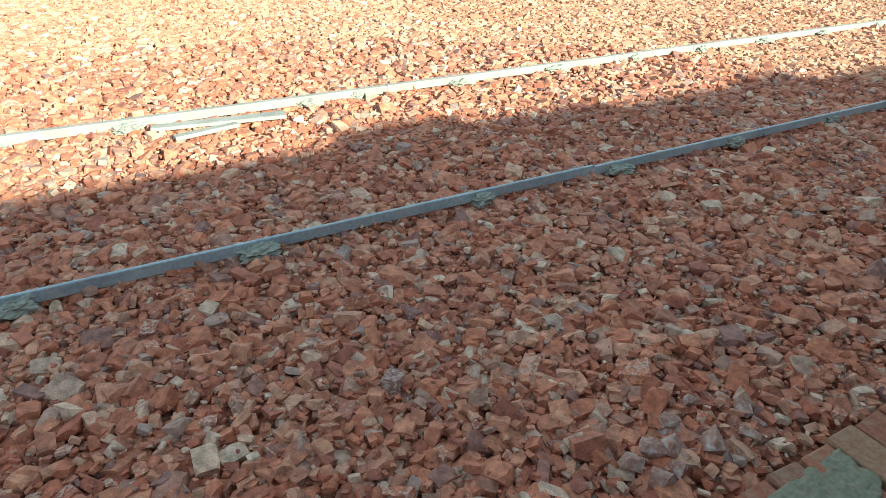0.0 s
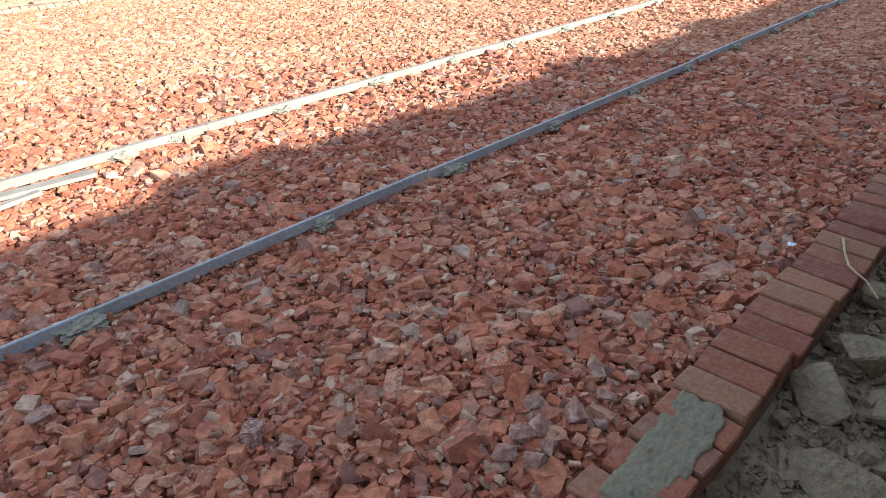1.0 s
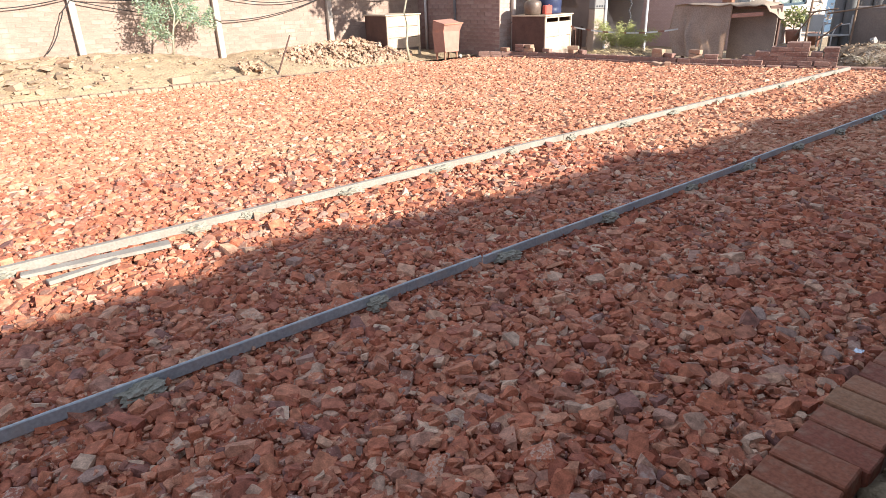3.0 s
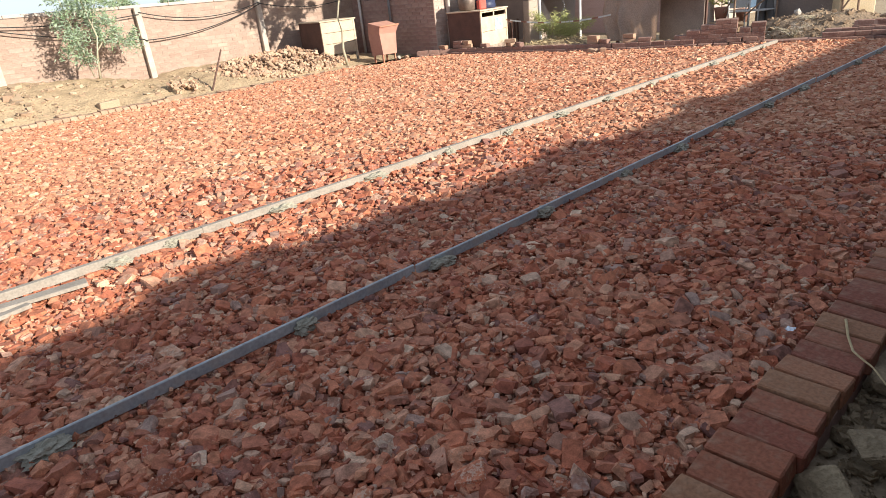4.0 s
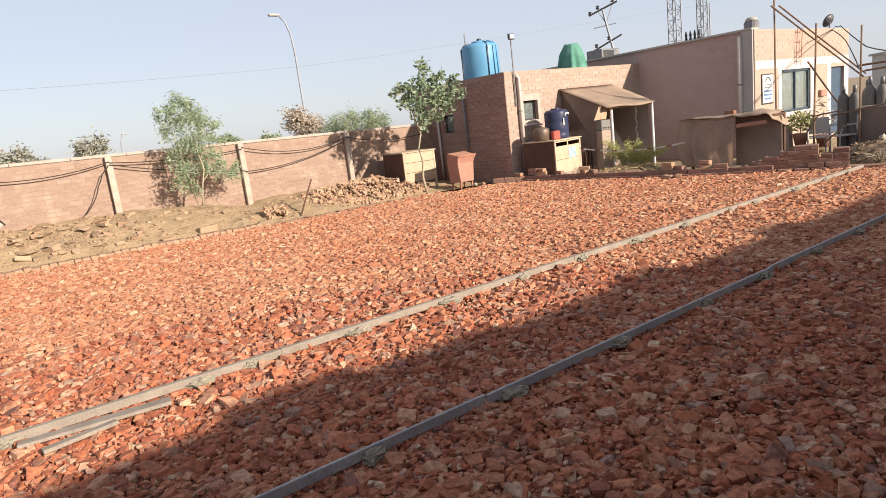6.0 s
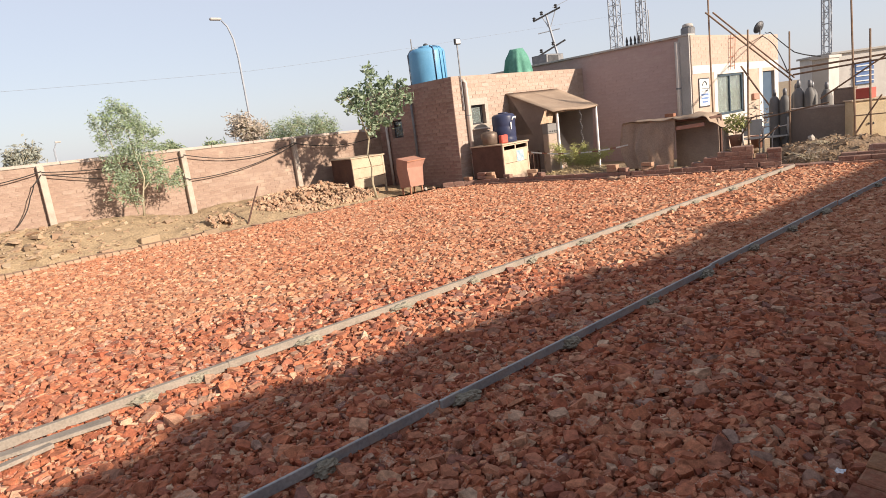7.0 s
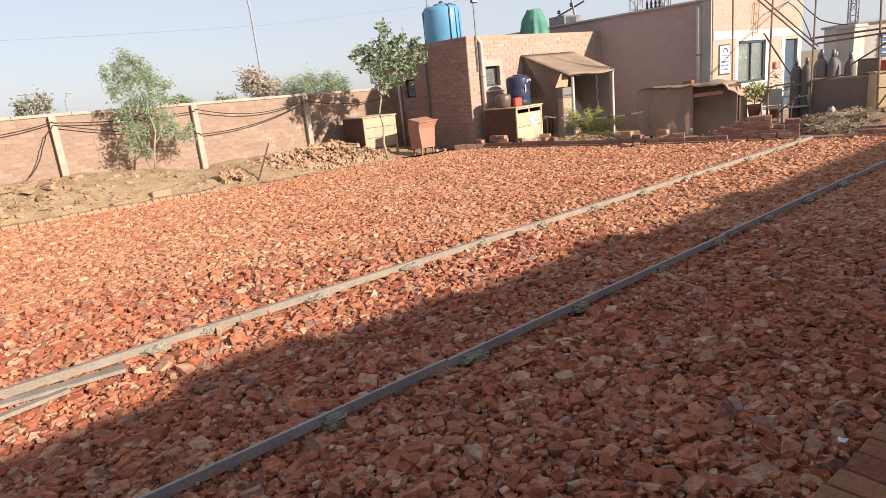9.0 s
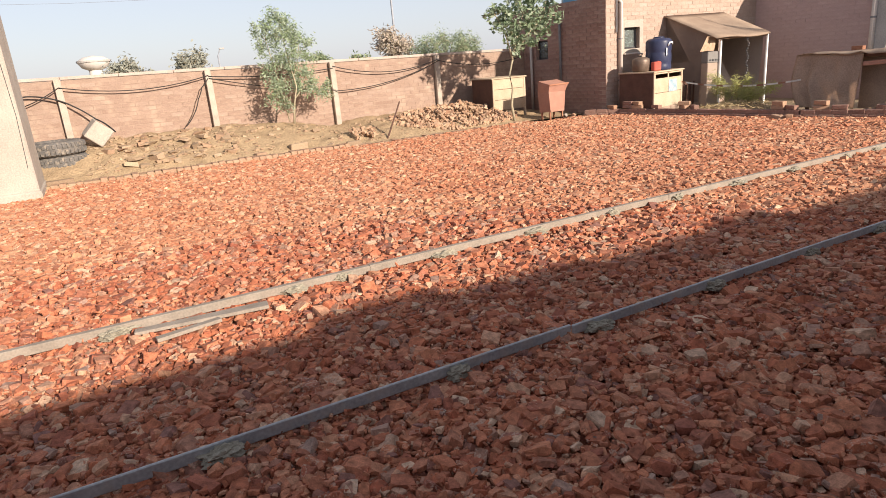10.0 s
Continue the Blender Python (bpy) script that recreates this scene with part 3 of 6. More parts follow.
def wall_box(x0, x1, y0, y1, z0, z1, holes=(), axis="x", shear=0.0):
    """A wall block whose openings (u0, u1, z0, z1) go right through. axis: the way the wall runs."""
    bm = bmesh.new()
    u0, u1 = (x0, x1) if axis == "x" else (y0, y1)
    us = sorted({u0, u1, *[h[0] for h in holes], *[h[1] for h in holes]})
    zs = sorted({z0, z1, *[h[2] for h in holes], *[h[3] for h in holes]})
    for a, b in zip(us, us[1:]):
        for c, d in zip(zs, zs[1:]):
            if any(h[0] <= a and b <= h[1] and h[2] <= c and d <= h[3] for h in holes):
                continue
            if axis == "x":
                box(((a + b) / 2, (y0 + y1) / 2, (c + d) / 2), (b - a, y1 - y0, d - c), bm=bm)
            else:
                box(((x0 + x1) / 2, (a + b) / 2, (c + d) / 2), (x1 - x0, b - a, d - c), bm=bm)
    bmesh.ops.remove_doubles(bm, verts=bm.verts, dist=0.0005)
    # drop the inner faces between neighbouring cells
    seen = {}
    for f in list(bm.faces):
        seen.setdefault(tuple(round(k, 3) for k in f.calc_center_median()), []).append(f)
    bmesh.ops.delete(bm, geom=[f for fs in seen.values() if len(fs) > 1 for f in fs], context="FACES")
    if shear:
        for v in bm.verts:
            v.co.z += shear * v.co.x
    return bm


def brick_shape(k, size=(0.228, 0.109, 0.073)):
    random.seed(40 + k)
    bm = box((0, 0, 0), size, 0.0055, jitter=0.004)
    for v in random.sample(list(bm.verts), 3):
        v.co *= random.uniform(0.94, 0.99)
    me = bpy.data.meshes.new("brick")
    bmesh.ops.recalc_face_normals(bm, faces=bm.faces)
    bm.to_mesh(me)
    bm.free()
    me.materials.append(M_BRICK)
    return me


BRICKS = [brick_shape(k) for k in range(5)]
DUSTY, BROWN = [], []
for me in BRICKS:
    for pile, mat in ((DUSTY, M_DUSTYBRICK), (BROWN, M_BROWNBRICK)):
        pile.append(me.copy())
        pile[-1].materials[0] = mat


def lay_brick(parent, m, pile=BRICKS):
    ob = new("brick", random.choice(pile))
    ob.parent = parent
    ob.matrix_basis = m
    return ob


def hill(x, y, s=1.0):
    return noise.noise(Vector((x * s, y * s, 3.1)))


def grid_mesh(name, xs, ys, height, mat, label, category):
    X, Y = np.meshgrid(xs, ys, indexing="ij")
    Z = np.array([[height(x, y) for y in ys] for x in xs])
    v = np.stack([X, Y, Z], -1).reshape(-1, 3)
    i = np.arange(len(xs) * len(ys)).reshape(len(xs), len(ys))
    f = np.stack([i[:-1, :-1], i[1:, :-1], i[1:, 1:], i[:-1, 1:]], -1).reshape(-1, 4)
    ob = raw_mesh(name, v, f, mat)
    ob.data.polygons.foreach_set("use_smooth", np.ones(len(f), dtype=bool))
    return tagged(ob, label, category, kind="structure")

# ---- ground ----
END = [(10.15, 10.75), (10.65, 10.15), (10.95, 8.56), (11.3, 6.4), (11.75, 5.0), (12.2, 3.8), (12.75, 2.3), (13.4, 0.3)]


def end_x(y):
    """Where the far end of the gravel lies."""
    return float(np.interp(y, [p[1] for p in END[::-1]], [p[0] for p in END[::-1]]))


def ground_z(x, y):
    z = -0.12
    if abs(x) < 30 and abs(y) < 30:
        z += 0.03 * hill(x, y, 1.1) + 0.03 * hill(x, y, 4.0) + 0.022 * hill(x, y, 11.0)
    return z


def spread(lo, hi, fine, a, b):
    """Grid lines: fine between a and b, coarser outside, far out to the horizon."""
    mid = list(np.arange(a, b + fine / 2, fine))
    left, right, step = [], [], fine
    p = a
    while p > lo:
        step *= 1.35
        p -= step
        left.append(p)
    step, p = fine, b
    while p < hi:
        step *= 1.35
        p += step
        right.append(p)
    return np.array(left[::-1] + mid + right)


grid_mesh("ground", spread(-1800, 1800, 0.05, 0.8, 4.6), spread(-1800, 1800, 0.05, -1.0, 0.25), ground_z, M_DIRT,
          "dry grey-brown earth of the yard, reaching the horizon", "ground")

# gravel bed under the loose stones
bm = bmesh.new()
edge = [(-2.2, 0.225), (13.35, 0.225)] + [(x, y) for x, y in END[::-1][1:]] + [(9.2, 11.3), (-2.2, 11.3)]
lo = [bm.verts.new((x, y, -0.2)) for x, y in edge]
hi = [bm.verts.new((x, y, -0.036)) for x, y in edge]
bm.faces.new(hi)
bm.faces.new(lo)
for k in range(len(edge)):
    j = (k + 1) % len(edge)
    bm.faces.new((lo[k], lo[j], hi[j], hi[k]))
tagged(part("gravel_bed", bm, M_BED), "reddish brick dust bed under the broken bricks", "ground", kind="structure")

# broken-brick gravel
def gravel_points(spacing, x0, x1, y0, y1, keep):
    gx, gy = np.meshgrid(np.arange(x0, x1, spacing), np.arange(y0, y1, spacing))
    p = np.stack([gx.ravel(), gy.ravel()], 1) + RNG.uniform(-0.5, 0.5, (gx.size, 2)) * spacing
    ex = np.interp(p[:, 1], [q[1] for q in END[::-1]], [q[0] for q in END[::-1]])
    ok = (p[:, 0] < ex - 0.05) & (p[:, 1] > 0.240) & (p[:, 1] < np.where(p[:, 0] > 8.9, 10.8, 11.14))
    p = p[ok]
    d = np.hypot(p[:, 0] - 0.5, p[:, 1] + 0.4)
    return p[keep(d)]


relief = lambda p: np.array([0.016 * hill(x, y, 1.3) + 0.012 * hill(x + 9, y, 4.5) for x, y in p])
for d0, d1, spacing, x1, y1, size, vary, tilt, mat, shapes, label in (
        (0, 3.3, 0.0305, 4.0, 3.2, 0.045, 0.42, 0.29, M_GRAVEL, SHAPES, "loose broken red brick pieces covering the yard"),
        (3.3, 6.0, 0.0310, 7.0, 6.4, 0.046, 0.40, 0.27, M_GRAVEL, SHAPES_MID, "loose broken red brick pieces about the screed rails"),
        (6.0, 8.5, 0.0385, 10.0, 9.0, 0.054, 0.28, 0.24, M_GRAVEL_FAR, SHAPES_FAR, "loose dusty brick pieces in the middle of the yard"),
        (8.5, 30.0, 0.0395, 13.4, 11.3, 0.056, 0.28, 0.24, M_GRAVEL_FAR, SHAPES_TINY, "loose broken red brick pieces at the far end of the yard")):
    p = gravel_points(spacing, -2.2, x1, 0.23, y1, lambda d: (d >= d0) & (d < d1))
    z = relief(p) + (RNG.uniform(-0.030, 0.003, len(p)) if d1 < 7 else RNG.uniform(-0.014, 0.003, len(p)))
    z -= 0.022 * np.clip(1 - np.abs(p[:, 1] - 1.945) / 0.055, 0, 1)  # stones pushed down along the rail
    tagged(scatter("gravel", np.column_stack([p, z]), RNG.lognormal(np.log(size), vary, len(p)).clip(0.020, 0.105), tilt, mat, shapes), label, "gravel", kind="stuff")
under = gravel_points(0.050, -2.2, 6, 0.23, 5.5, lambda d: d < 4.6)
tagged(scatter("gravel", np.column_stack([under, relief(under) + RNG.uniform(-0.046, -0.028, len(under))]), RNG.lognormal(np.log(0.058), 0.25, len(under)).clip(0.03, 0.09), 0.4, M_GRAVEL, SHAPES_TINY),
       "deeper brick pieces seen in the gaps", "gravel", kind="stuff")
chips = gravel_points(0.044, -0.5, 5, 0.23, 3.6, lambda d: d < 4.2)
tagged(scatter("gravel", np.column_stack([chips, relief(chips) + RNG.uniform(-0.012, 0.012, len(chips))]), RNG.lognormal(np.log(0.016), 0.45, len(chips)).clip(0.006, 0.034), 0.6, M_GRAVEL, SHAPES_TINY),
       "small brick chips lying among the larger pieces", "gravel", kind="stuff")


# ---- screed rails on cement dabs ----
def rail(y, x0, x1, label, bends, mat=M_RAIL, wide=0.028, tall=0.050):
    xs = [x0] + bends + [x1]
    th = thing("screed_rail", (x0, y, 0.0), label, "rail", "screed rails")
    for k, (a, b) in enumerate(zip(xs, xs[1:])):
        off = 0.006 * math.sin(2.1 * k + y)
        bm = box(((a + b) / 2 - x0, off * 0.5, 0.007 + tall / 2), (b - a - 0.001, wide, tall), min(0.004, wide * 0.25),
                 m=Matrix.Rotation(radians(0.06 * math.sin(3 * k + y)), 4, "Z"))
        part("bar", bm, mat, th)
    return th


rail(1.988, -2.1, 12.6, "long grey metal screed rail on edge on shaded cement dabs", [2.45, 5.5, 8.6], wide=0.016, tall=0.056)
rail(3.735, -2.1, 12.15, "long pale grey screed rail lying on cement dabs in the sun", [2.0, 5.1, 8.2], M_TIMBER, wide=0.046, tall=0.056)

def beam(p, q, wide, tall, taper=1.0):
    """A straight sawn strip from p to q, resting on its lower face."""
    a, b = Vector(p), Vector(q)
    bm = box((0, 0, 0), ((b - a).length, wide, tall), min(wide, tall) * 0.12, jitter=0.0015)
    for v in bm.verts:
        if v.co.x > 0:
            v.co.y *= taper
    bm.transform(Matrix.Translation((a + b) / 2) @ (b - a).to_track_quat("X", "Z").to_matrix().to_4x4())
    return bm


random.seed(15)
for p, q, w, taper in (((0.40, 3.590, 0.034), (1.193, 3.505, 0.036), 0.070, 1.5), ((0.505, 3.385, 0.030), (0.884, 3.452, 0.036), 0.056, 1.0)):
    solo("spare_strip", beam((0, 0, 0), Vector(q) - Vector(p), w, 0.022, taper), M_TIMBER, p, "thin grey wooden strip lying beside the sunlit rail", "strip", "spare strips")


def dab(x, y, s, k):
    random.seed(500 + k)
    bm = bmesh.new()
    bmesh.ops.create_icosphere(bm, subdivisions=4, radius=1.0)
    for v in bm.verts:
        n = 0.45 * noise.noise(v.co * 1.7 + Vector((k * 3.1, 0, 0))) + 0.32 * noise.noise(v.co * 4.2 + Vector((k, 9, 0))) + 0.16 * noise.noise(v.co * 10 + Vector((k, 2, 0)))
        v.co *= 1 + n
        v.co = Vector((v.co.x * 0.095 * s, v.co.y * 0.055 * s, max(-0.6, v.co.z) * 0.034))
    solo("cement_dab", bm, M_DAB, (x, y, 0.016), "rough grey cement dab holding up a screed rail", "cement", "cement dabs", rz=random.uniform(-25, 25))


for k, x in enumerate((-0.25, 0.63, 1.74, 2.62, 3.56, 4.52, 5.37, 6.3, 7.2, 8.15, 9.1, 10.0, 10.9)):
    dab(x, 1.970, 0.85 + 0.2 * math.sin(k * 2.3), k)
for k, x in enumerate((-0.4, 0.32, 1.42, 1.80, 2.61, 3.50, 4.38, 5.21, 6.08, 7.0, 8.0, 8.6, 9.7, 10.7, 11.5)):
    dab(x, 3.715, 1.05 + 0.25 * math.sin(k * 1.7), 30 + k)

# ---- the kerb beside the camera ----
kerb = thing("kerb_near", (0, 0, 0), "kerb of flat-laid red bricks along the gravel edge", "kerb", kind="structure")
part("footing", box((4.8, 0.104, -0.10), (14.2, 0.215, 0.10), 0.006), M_DARKBRICK, kerb)
WIDE = [brick_shape(k, (0.232, 0.126, 0.074)) for k in range(5, 12)]
TAN = []
for me in WIDE[:3]:
    TAN.append(me.copy())
    TAN[-1].materials[0] = M_TANBRICK
random.seed(11)
for k in range(97):
    x = 1.904 + (k - 18) * 0.1365
    tan = k in (18, 23, 27) or (k > 30 and random.random() < 0.2)
    lay_brick(kerb, pose(x, 0.104 + random.uniform(-0.010, 0.010), -0.0075 + random.uniform(-0.007, 0.004), random.uniform(-2.4, 2.4), random.uniform(-3.0, 3.0), 90 + random.uniform(-2.2, 2.2)), TAN if tan else WIDE)
for k in range(-12, 0):
    lay_brick(kerb, pose(1.904 + (k - 18) * 0.1365, 0.104 + random.uniform(-0.010, 0.010), -0.0075, random.uniform(-2, 2), random.uniform(-2, 2), 90 + random.uniform(-2, 2)), WIDE)
# cement smeared thinly over a stretch of the bricks, ending square at a joint
bm = bmesh.new()
bmesh.ops.create_grid(bm, x_segments=90, y_segments=44, size=1)
gone = []
for v in bm.verts:
    x, y = v.co.x, v.co.y
    bare = max(-y - 0.30, 0) * (0.9 if -0.75 < x < -0.25 else 0.25)  # bricks laid bare on the earth side
    r = max(abs(y), -x, x + 0.04) + bare + 0.16 * noise.noise(Vector((x * 2.4, y * 2.0, 5))) + 0.14 * noise.noise(Vector((x * 5, y * 3, 2))) + 0.03 * noise.noise(Vector((x * 19, y * 9, 4)))
    if r > 0.93:
        gone.append(v)
    rise = 0.004 * min(1, max(0, (0.93 - r) / 0.12))
    v.co = Vector((1.60 + x * 0.285, 0.088 + 0.012 * x + y * 0.092, 0.0255 + rise + 0.0018 * noise.noise(Vector((x * 12, y * 7, 1))) - 0.012 * max(0, noise.noise(Vector((x * 9, y * 6, 9))) - 0.42)))
bmesh.ops.delete(bm, geom=gone, context="VERTS")
ext = bmesh.ops.extrude_face_region(bm, geom=list(bm.faces))
for v in [e for e in ext["geom"] if isinstance(e, bmesh.types.BMVert)]:
    v.co.z -= 0.012
part("mortar_patch", bm, M_CEMENT, kerb, "grey-green cement smeared over the bricks", True)

# a few pale pieces with old mortar on them, among the gravel beside the patch
for k, (x, y, s) in enumerate(((1.54, 0.365, 0.052), (1.43, 0.40, 0.048), (1.48, 0.486, 0.038), (1.67, 0.334, 0.040), (1.735, 0.42, 0.036), (1.31, 0.34, 0.044), (1.61, 0.51, 0.030), (1.735, 0.36, 0.026), (1.36, 0.43, 0.040), (1.27, 0.42, 0.042), (1.38, 0.34, 0.036))):
    random.seed(700 + k)
    bm = bmesh.new()
    for _ in range(13):
        v = Vector([random.gauss(0, 1) for _ in range(3)]).normalized()
        v *= 0.45 + 0.55 / max(abs(q) for q in v)
        bm.verts.new((v.x * s, v.y * s * 0.75, v.z * s * 0.6))
    junk = bmesh.ops.convex_hull(bm, input=bm.verts)
    bmesh.ops.delete(bm, geom=list({e for e in junk["geom_interior"] + junk["geom_unused"] if isinstance(e, bmesh.types.BMVert)}), context="VERTS")
    solo("brick_bit", bm, M_PALESTONE, (x, y, 0.010 + s * 0.3), "broken brick piece flecked with pale mortar", "brick bit", "pale pieces in the gravel", rz=random.uniform(0, 360))

# lumps of old cement and stones on the earth beside the kerb
def lump(name, loc, size, k, mat, label, category, group=""):
    random.seed(900 + k)
    bm = bmesh.new()
    pts = []
    for _ in range(13):
        v = Vector([random.gauss(0, 1) for _ in range(3)]).normalized()
        pts.append(bm.verts.new((v.x * size[0], v.y * size[1], v.z * size[2])))
    res = bmesh.ops.convex_hull(bm, input=bm.verts)
    junk = {e for e in res["geom_interior"] + res["geom_unused"] if isinstance(e, bmesh.types.BMVert)}
    bmesh.ops.delete(bm, geom=list(junk), context="VERTS")
    bmesh.ops.dissolve_limit(bm, angle_limit=radians(28), verts=bm.verts, edges=bm.edges)
    bmesh.ops.bevel(bm, geom=list(bm.edges), offset=min(size) * 0.07, segments=1, affect="EDGES")
    bmesh.ops.triangulate(bm, faces=bm.faces)
    return solo(name, bm, mat, loc, label, category, group, rz=random.uniform(0, 360))


for k, (x, y, sx, sy, sz) in enumerate(((2.20, -0.11, 0.125, 0.085, 0.11), (2.55, -0.18, 0.15, 0.11, 0.09), (1.90, -0.28, 0.17, 0.11, 0.05), (2.32, -0.31, 0.16, 0.13, 0.10),
                                        (2.98, -0.13, 0.13, 0.09, 0.08), (3.4, -0.14, 0.11, 0.09, 0.08), (3.8, -0.18, 0.14, 0.10, 0.09), (2.72, -0.38, 0.14, 0.12, 0.09), (3.2, -0.42, 0.14, 0.1, 0.1), (2.06, -0.06, 0.04, 0.03, 0.03), (2.36, -0.08, 0.05, 0.035, 0.03))):
    lump("rock", (x, y, -0.115 + sz * 0.7), (sx, sy, sz), k, M_ROCK, "grey-brown lump of old cement lying on the earth", "rock", "lumps beside the kerb")
p = np.column_stack([RNG.uniform(0.9, 5.5, 9000), RNG.uniform(-0.8, -0.02, 9000), np.full(9000, -0.112)])
tagged(scatter("rubble", p, RNG.lognormal(np.log(0.017), 0.65, 9000).clip(0.005, 0.08), 0.6, M_ROCK, SHAPES_FAR), "small grey stones and crumbs on the earth", "rubble", kind="stuff")

solo("paper_scrap", sheet([[(0.011 * u, 0.010 * v, 0.006 + 0.006 * math.sin(2.2 * u + v) * math.cos(1.7 * v)) for u in range(4)] for v in range(4)], 0.001),
     M_PAPER, (2.95, 0.255, 0.026), "crumpled pale blue paper scrap at the kerb's edge", "litter")
solo("dry_stalk", tube([(0, 0, 0), (-0.14, -0.047, 0.006), (-0.235, -0.09, 0.006), (-0.263, -0.12, 0.005), (-0.29, -0.17, -0.005), (-0.33, -0.23, -0.04)], 0.0055, 6, 0.003), M_STRAW, (3.15, 0.127, 0.036), "dry yellow stalk lying across the kerb", "stalk")

# ---- far kerb and soil bank along the boundary wall ----
kerb = thing("kerb_far", (0, 0, 0), "kerb of dusty bricks at the foot of the soil bank", "kerb", kind="structure")
part("footing", box((2.1, 11.275, -0.05), (5.2, 0.20, 0.19), 0.006), M_BANK, kerb)
random.seed(12)
for k in range(80):
    x = -0.35 + k * 0.118
    lay_brick(kerb, pose(x, 11.27 + random.uniform(-0.015, 0.015) + (0.10 if x > 7.4 else 0) * (x - 7.4), (0.024 if x < 4.7 else -0.035) + random.uniform(-0.014, 0.012), random.uniform(-3, 3), random.uniform(-3, 3), 90 + random.uniform(-4, 4)), DUSTY)


def bank_z(x, y):
    crest = float(np.interp(x, [-3, 0, 2.6, 3.8, 5.2, 6.0, 8.3, 9.4, 10.6], [0.48, 0.52, 0.52, 0.47, 0.24, 0.34, 0.36, 0.10, 0.02]))
    s = min(1, max(0, (y - 11.36) / 2.0))
    rise = 1 - (1 - s) ** 1.7
    return -0.01 + (crest + 0.01) * rise + (0.05 * hill(x, y, 1.9) + 0.035 * hill(x, y, 5.0) + 0.018 * hill(x, y, 13)) * min(1, 6 * s + 0.1)


grid_mesh("soil_bank", np.arange(-3.0, 10.7, 0.07), np.arange(11.33, 13.66, 0.06), bank_z, M_BANK, "bank of dry pale soil heaped against the boundary wall", "soil bank")


def on_bank(n, x0, x1, y0, y1, lift):
    p = np.column_stack([RNG.uniform(x0, x1, n), RNG.uniform(y0, y1, n)])
    return np.column_stack([p, [bank_z(a, b) + lift for a, b in p]])


for k, (x, y, w) in enumerate(((0.76, 12.4, 0.34), (1.2, 12.5, 0.40), (1.55, 12.7, 0.30), (1.81, 12.45, 0.38), (2.18, 12.95, 0.30), (1.27, 12.0, 0.36), (0.92, 11.9, 0.34), (0.88, 12.2, 0.24), (1.57, 12.0, 0.28), (1.93, 11.75, 0.22), (2.25, 11.62, 0.20))):
    lump("flat_stone", (x, y, bank_z(x, y) + 0.02), (w * 0.52, w * 0.36, 0.05), 120 + k, M_RUBBLE, "broken dusty flat stone lying on the soil bank", "stone", "flat stones on the bank")
clump = on_bank(46, 4.95, 5.45, 11.55, 12.0, 0.04)
clump[:, 2] += RNG.uniform(0, 0.10, 46)
tagged(scatter("brick_heap", clump, RNG.lognormal(np.log(0.085), 0.25, 46).clip(0.05, 0.15), 0.6, M_HEAP), "small heap of dusty broken bricks beside the bank", "brick heap", kind="stuff")
tagged(scatter("rubble", on_bank(70, 0.35, 2.9, 11.7, 13.3, 0.01), RNG.lognormal(np.log(0.13), 0.35, 70).clip(0.07, 0.26), 0.16, M_RUBBLE, SHAPES_FAR), "flat broken slabs lying on the soil bank", "rubble", kind="stuff")
tagged(scatter("rubble", np.concatenate([on_bank(380, 0.15, 3.3, 11.6, 13.3, 0.004), on_bank(260, 3.3, 8.5, 11.5, 13.0, 0.006)]), RNG.lognormal(np.log(0.056), 0.45, 640).clip(0.02, 0.17), 0.22, M_RUBBLE, SHAPES_FAR),
       "broken slabs and clods lying on the soil bank", "rubble", kind="stuff")
hp = []
while len(hp) < 1300:
    x, y = RNG.uniform(5.0, 9.5), RNG.uniform(11.45, 13.3)
    e = 1 - abs((x - 7.85) / (1.45 if x > 7.85 else 1.75)) ** 2.0 - ((y - 12.35) / 0.95) ** 2
    if e > 0:
        hp.append((x, y, bank_z(x, y) + RNG.uniform(0, 0.19) * e ** 0.9))
tagged(scatter("brick_heap", np.array(hp), RNG.lognormal(np.log(0.082), 0.28, 1300).clip(0.04, 0.17), 0.6, M_HEAP), "heap of dusty broken bricks on the soil bank", "brick heap", kind="stuff")

for k, (x, y, s, rz) in enumerate(((3.75, 11.55, (0.34, 0.16, 0.13), 6), (4.75, 11.22, (0.28, 0.12, 0.09), -8), (-0.28, 11.42, (0.40, 0.14, 0.10), 3), (3.0, 11.47, (0.22, 0.11, 0.075), 20))):
    z = max(bank_z(x, y), 0.03)
    solo("flat_stone", box((0, 0, 0), s, 0.012, jitter=0.012), M_RUBBLE, (x, y, z + s[2] * 0.32), "dusty pale broken stone at the foot of the bank", "stone", "flat stones on the bank", rz=rz)

cube = box((0, 0, 0), (0.36, 0.34, 0.36), 0.015, m=Euler((radians(8), radians(43), radians(12))).to_matrix().to_4x4(), jitter=0.008)
solo("white_block", cube, M_PLASTER, (0.42, 12.85, 0.70), "whitish cement block tipped on its edge on the soil bank", "block")
solo("stake", tube([(0, 0, -0.1), (0.22, 0.05, 0.30), (0.44, 0.14, 0.66)], 0.018, 6, 0.015), M_BROWNWOOD, (5.60, 11.55, 0.06), "thin wooden stake leaning out of the soil bank", "stake")


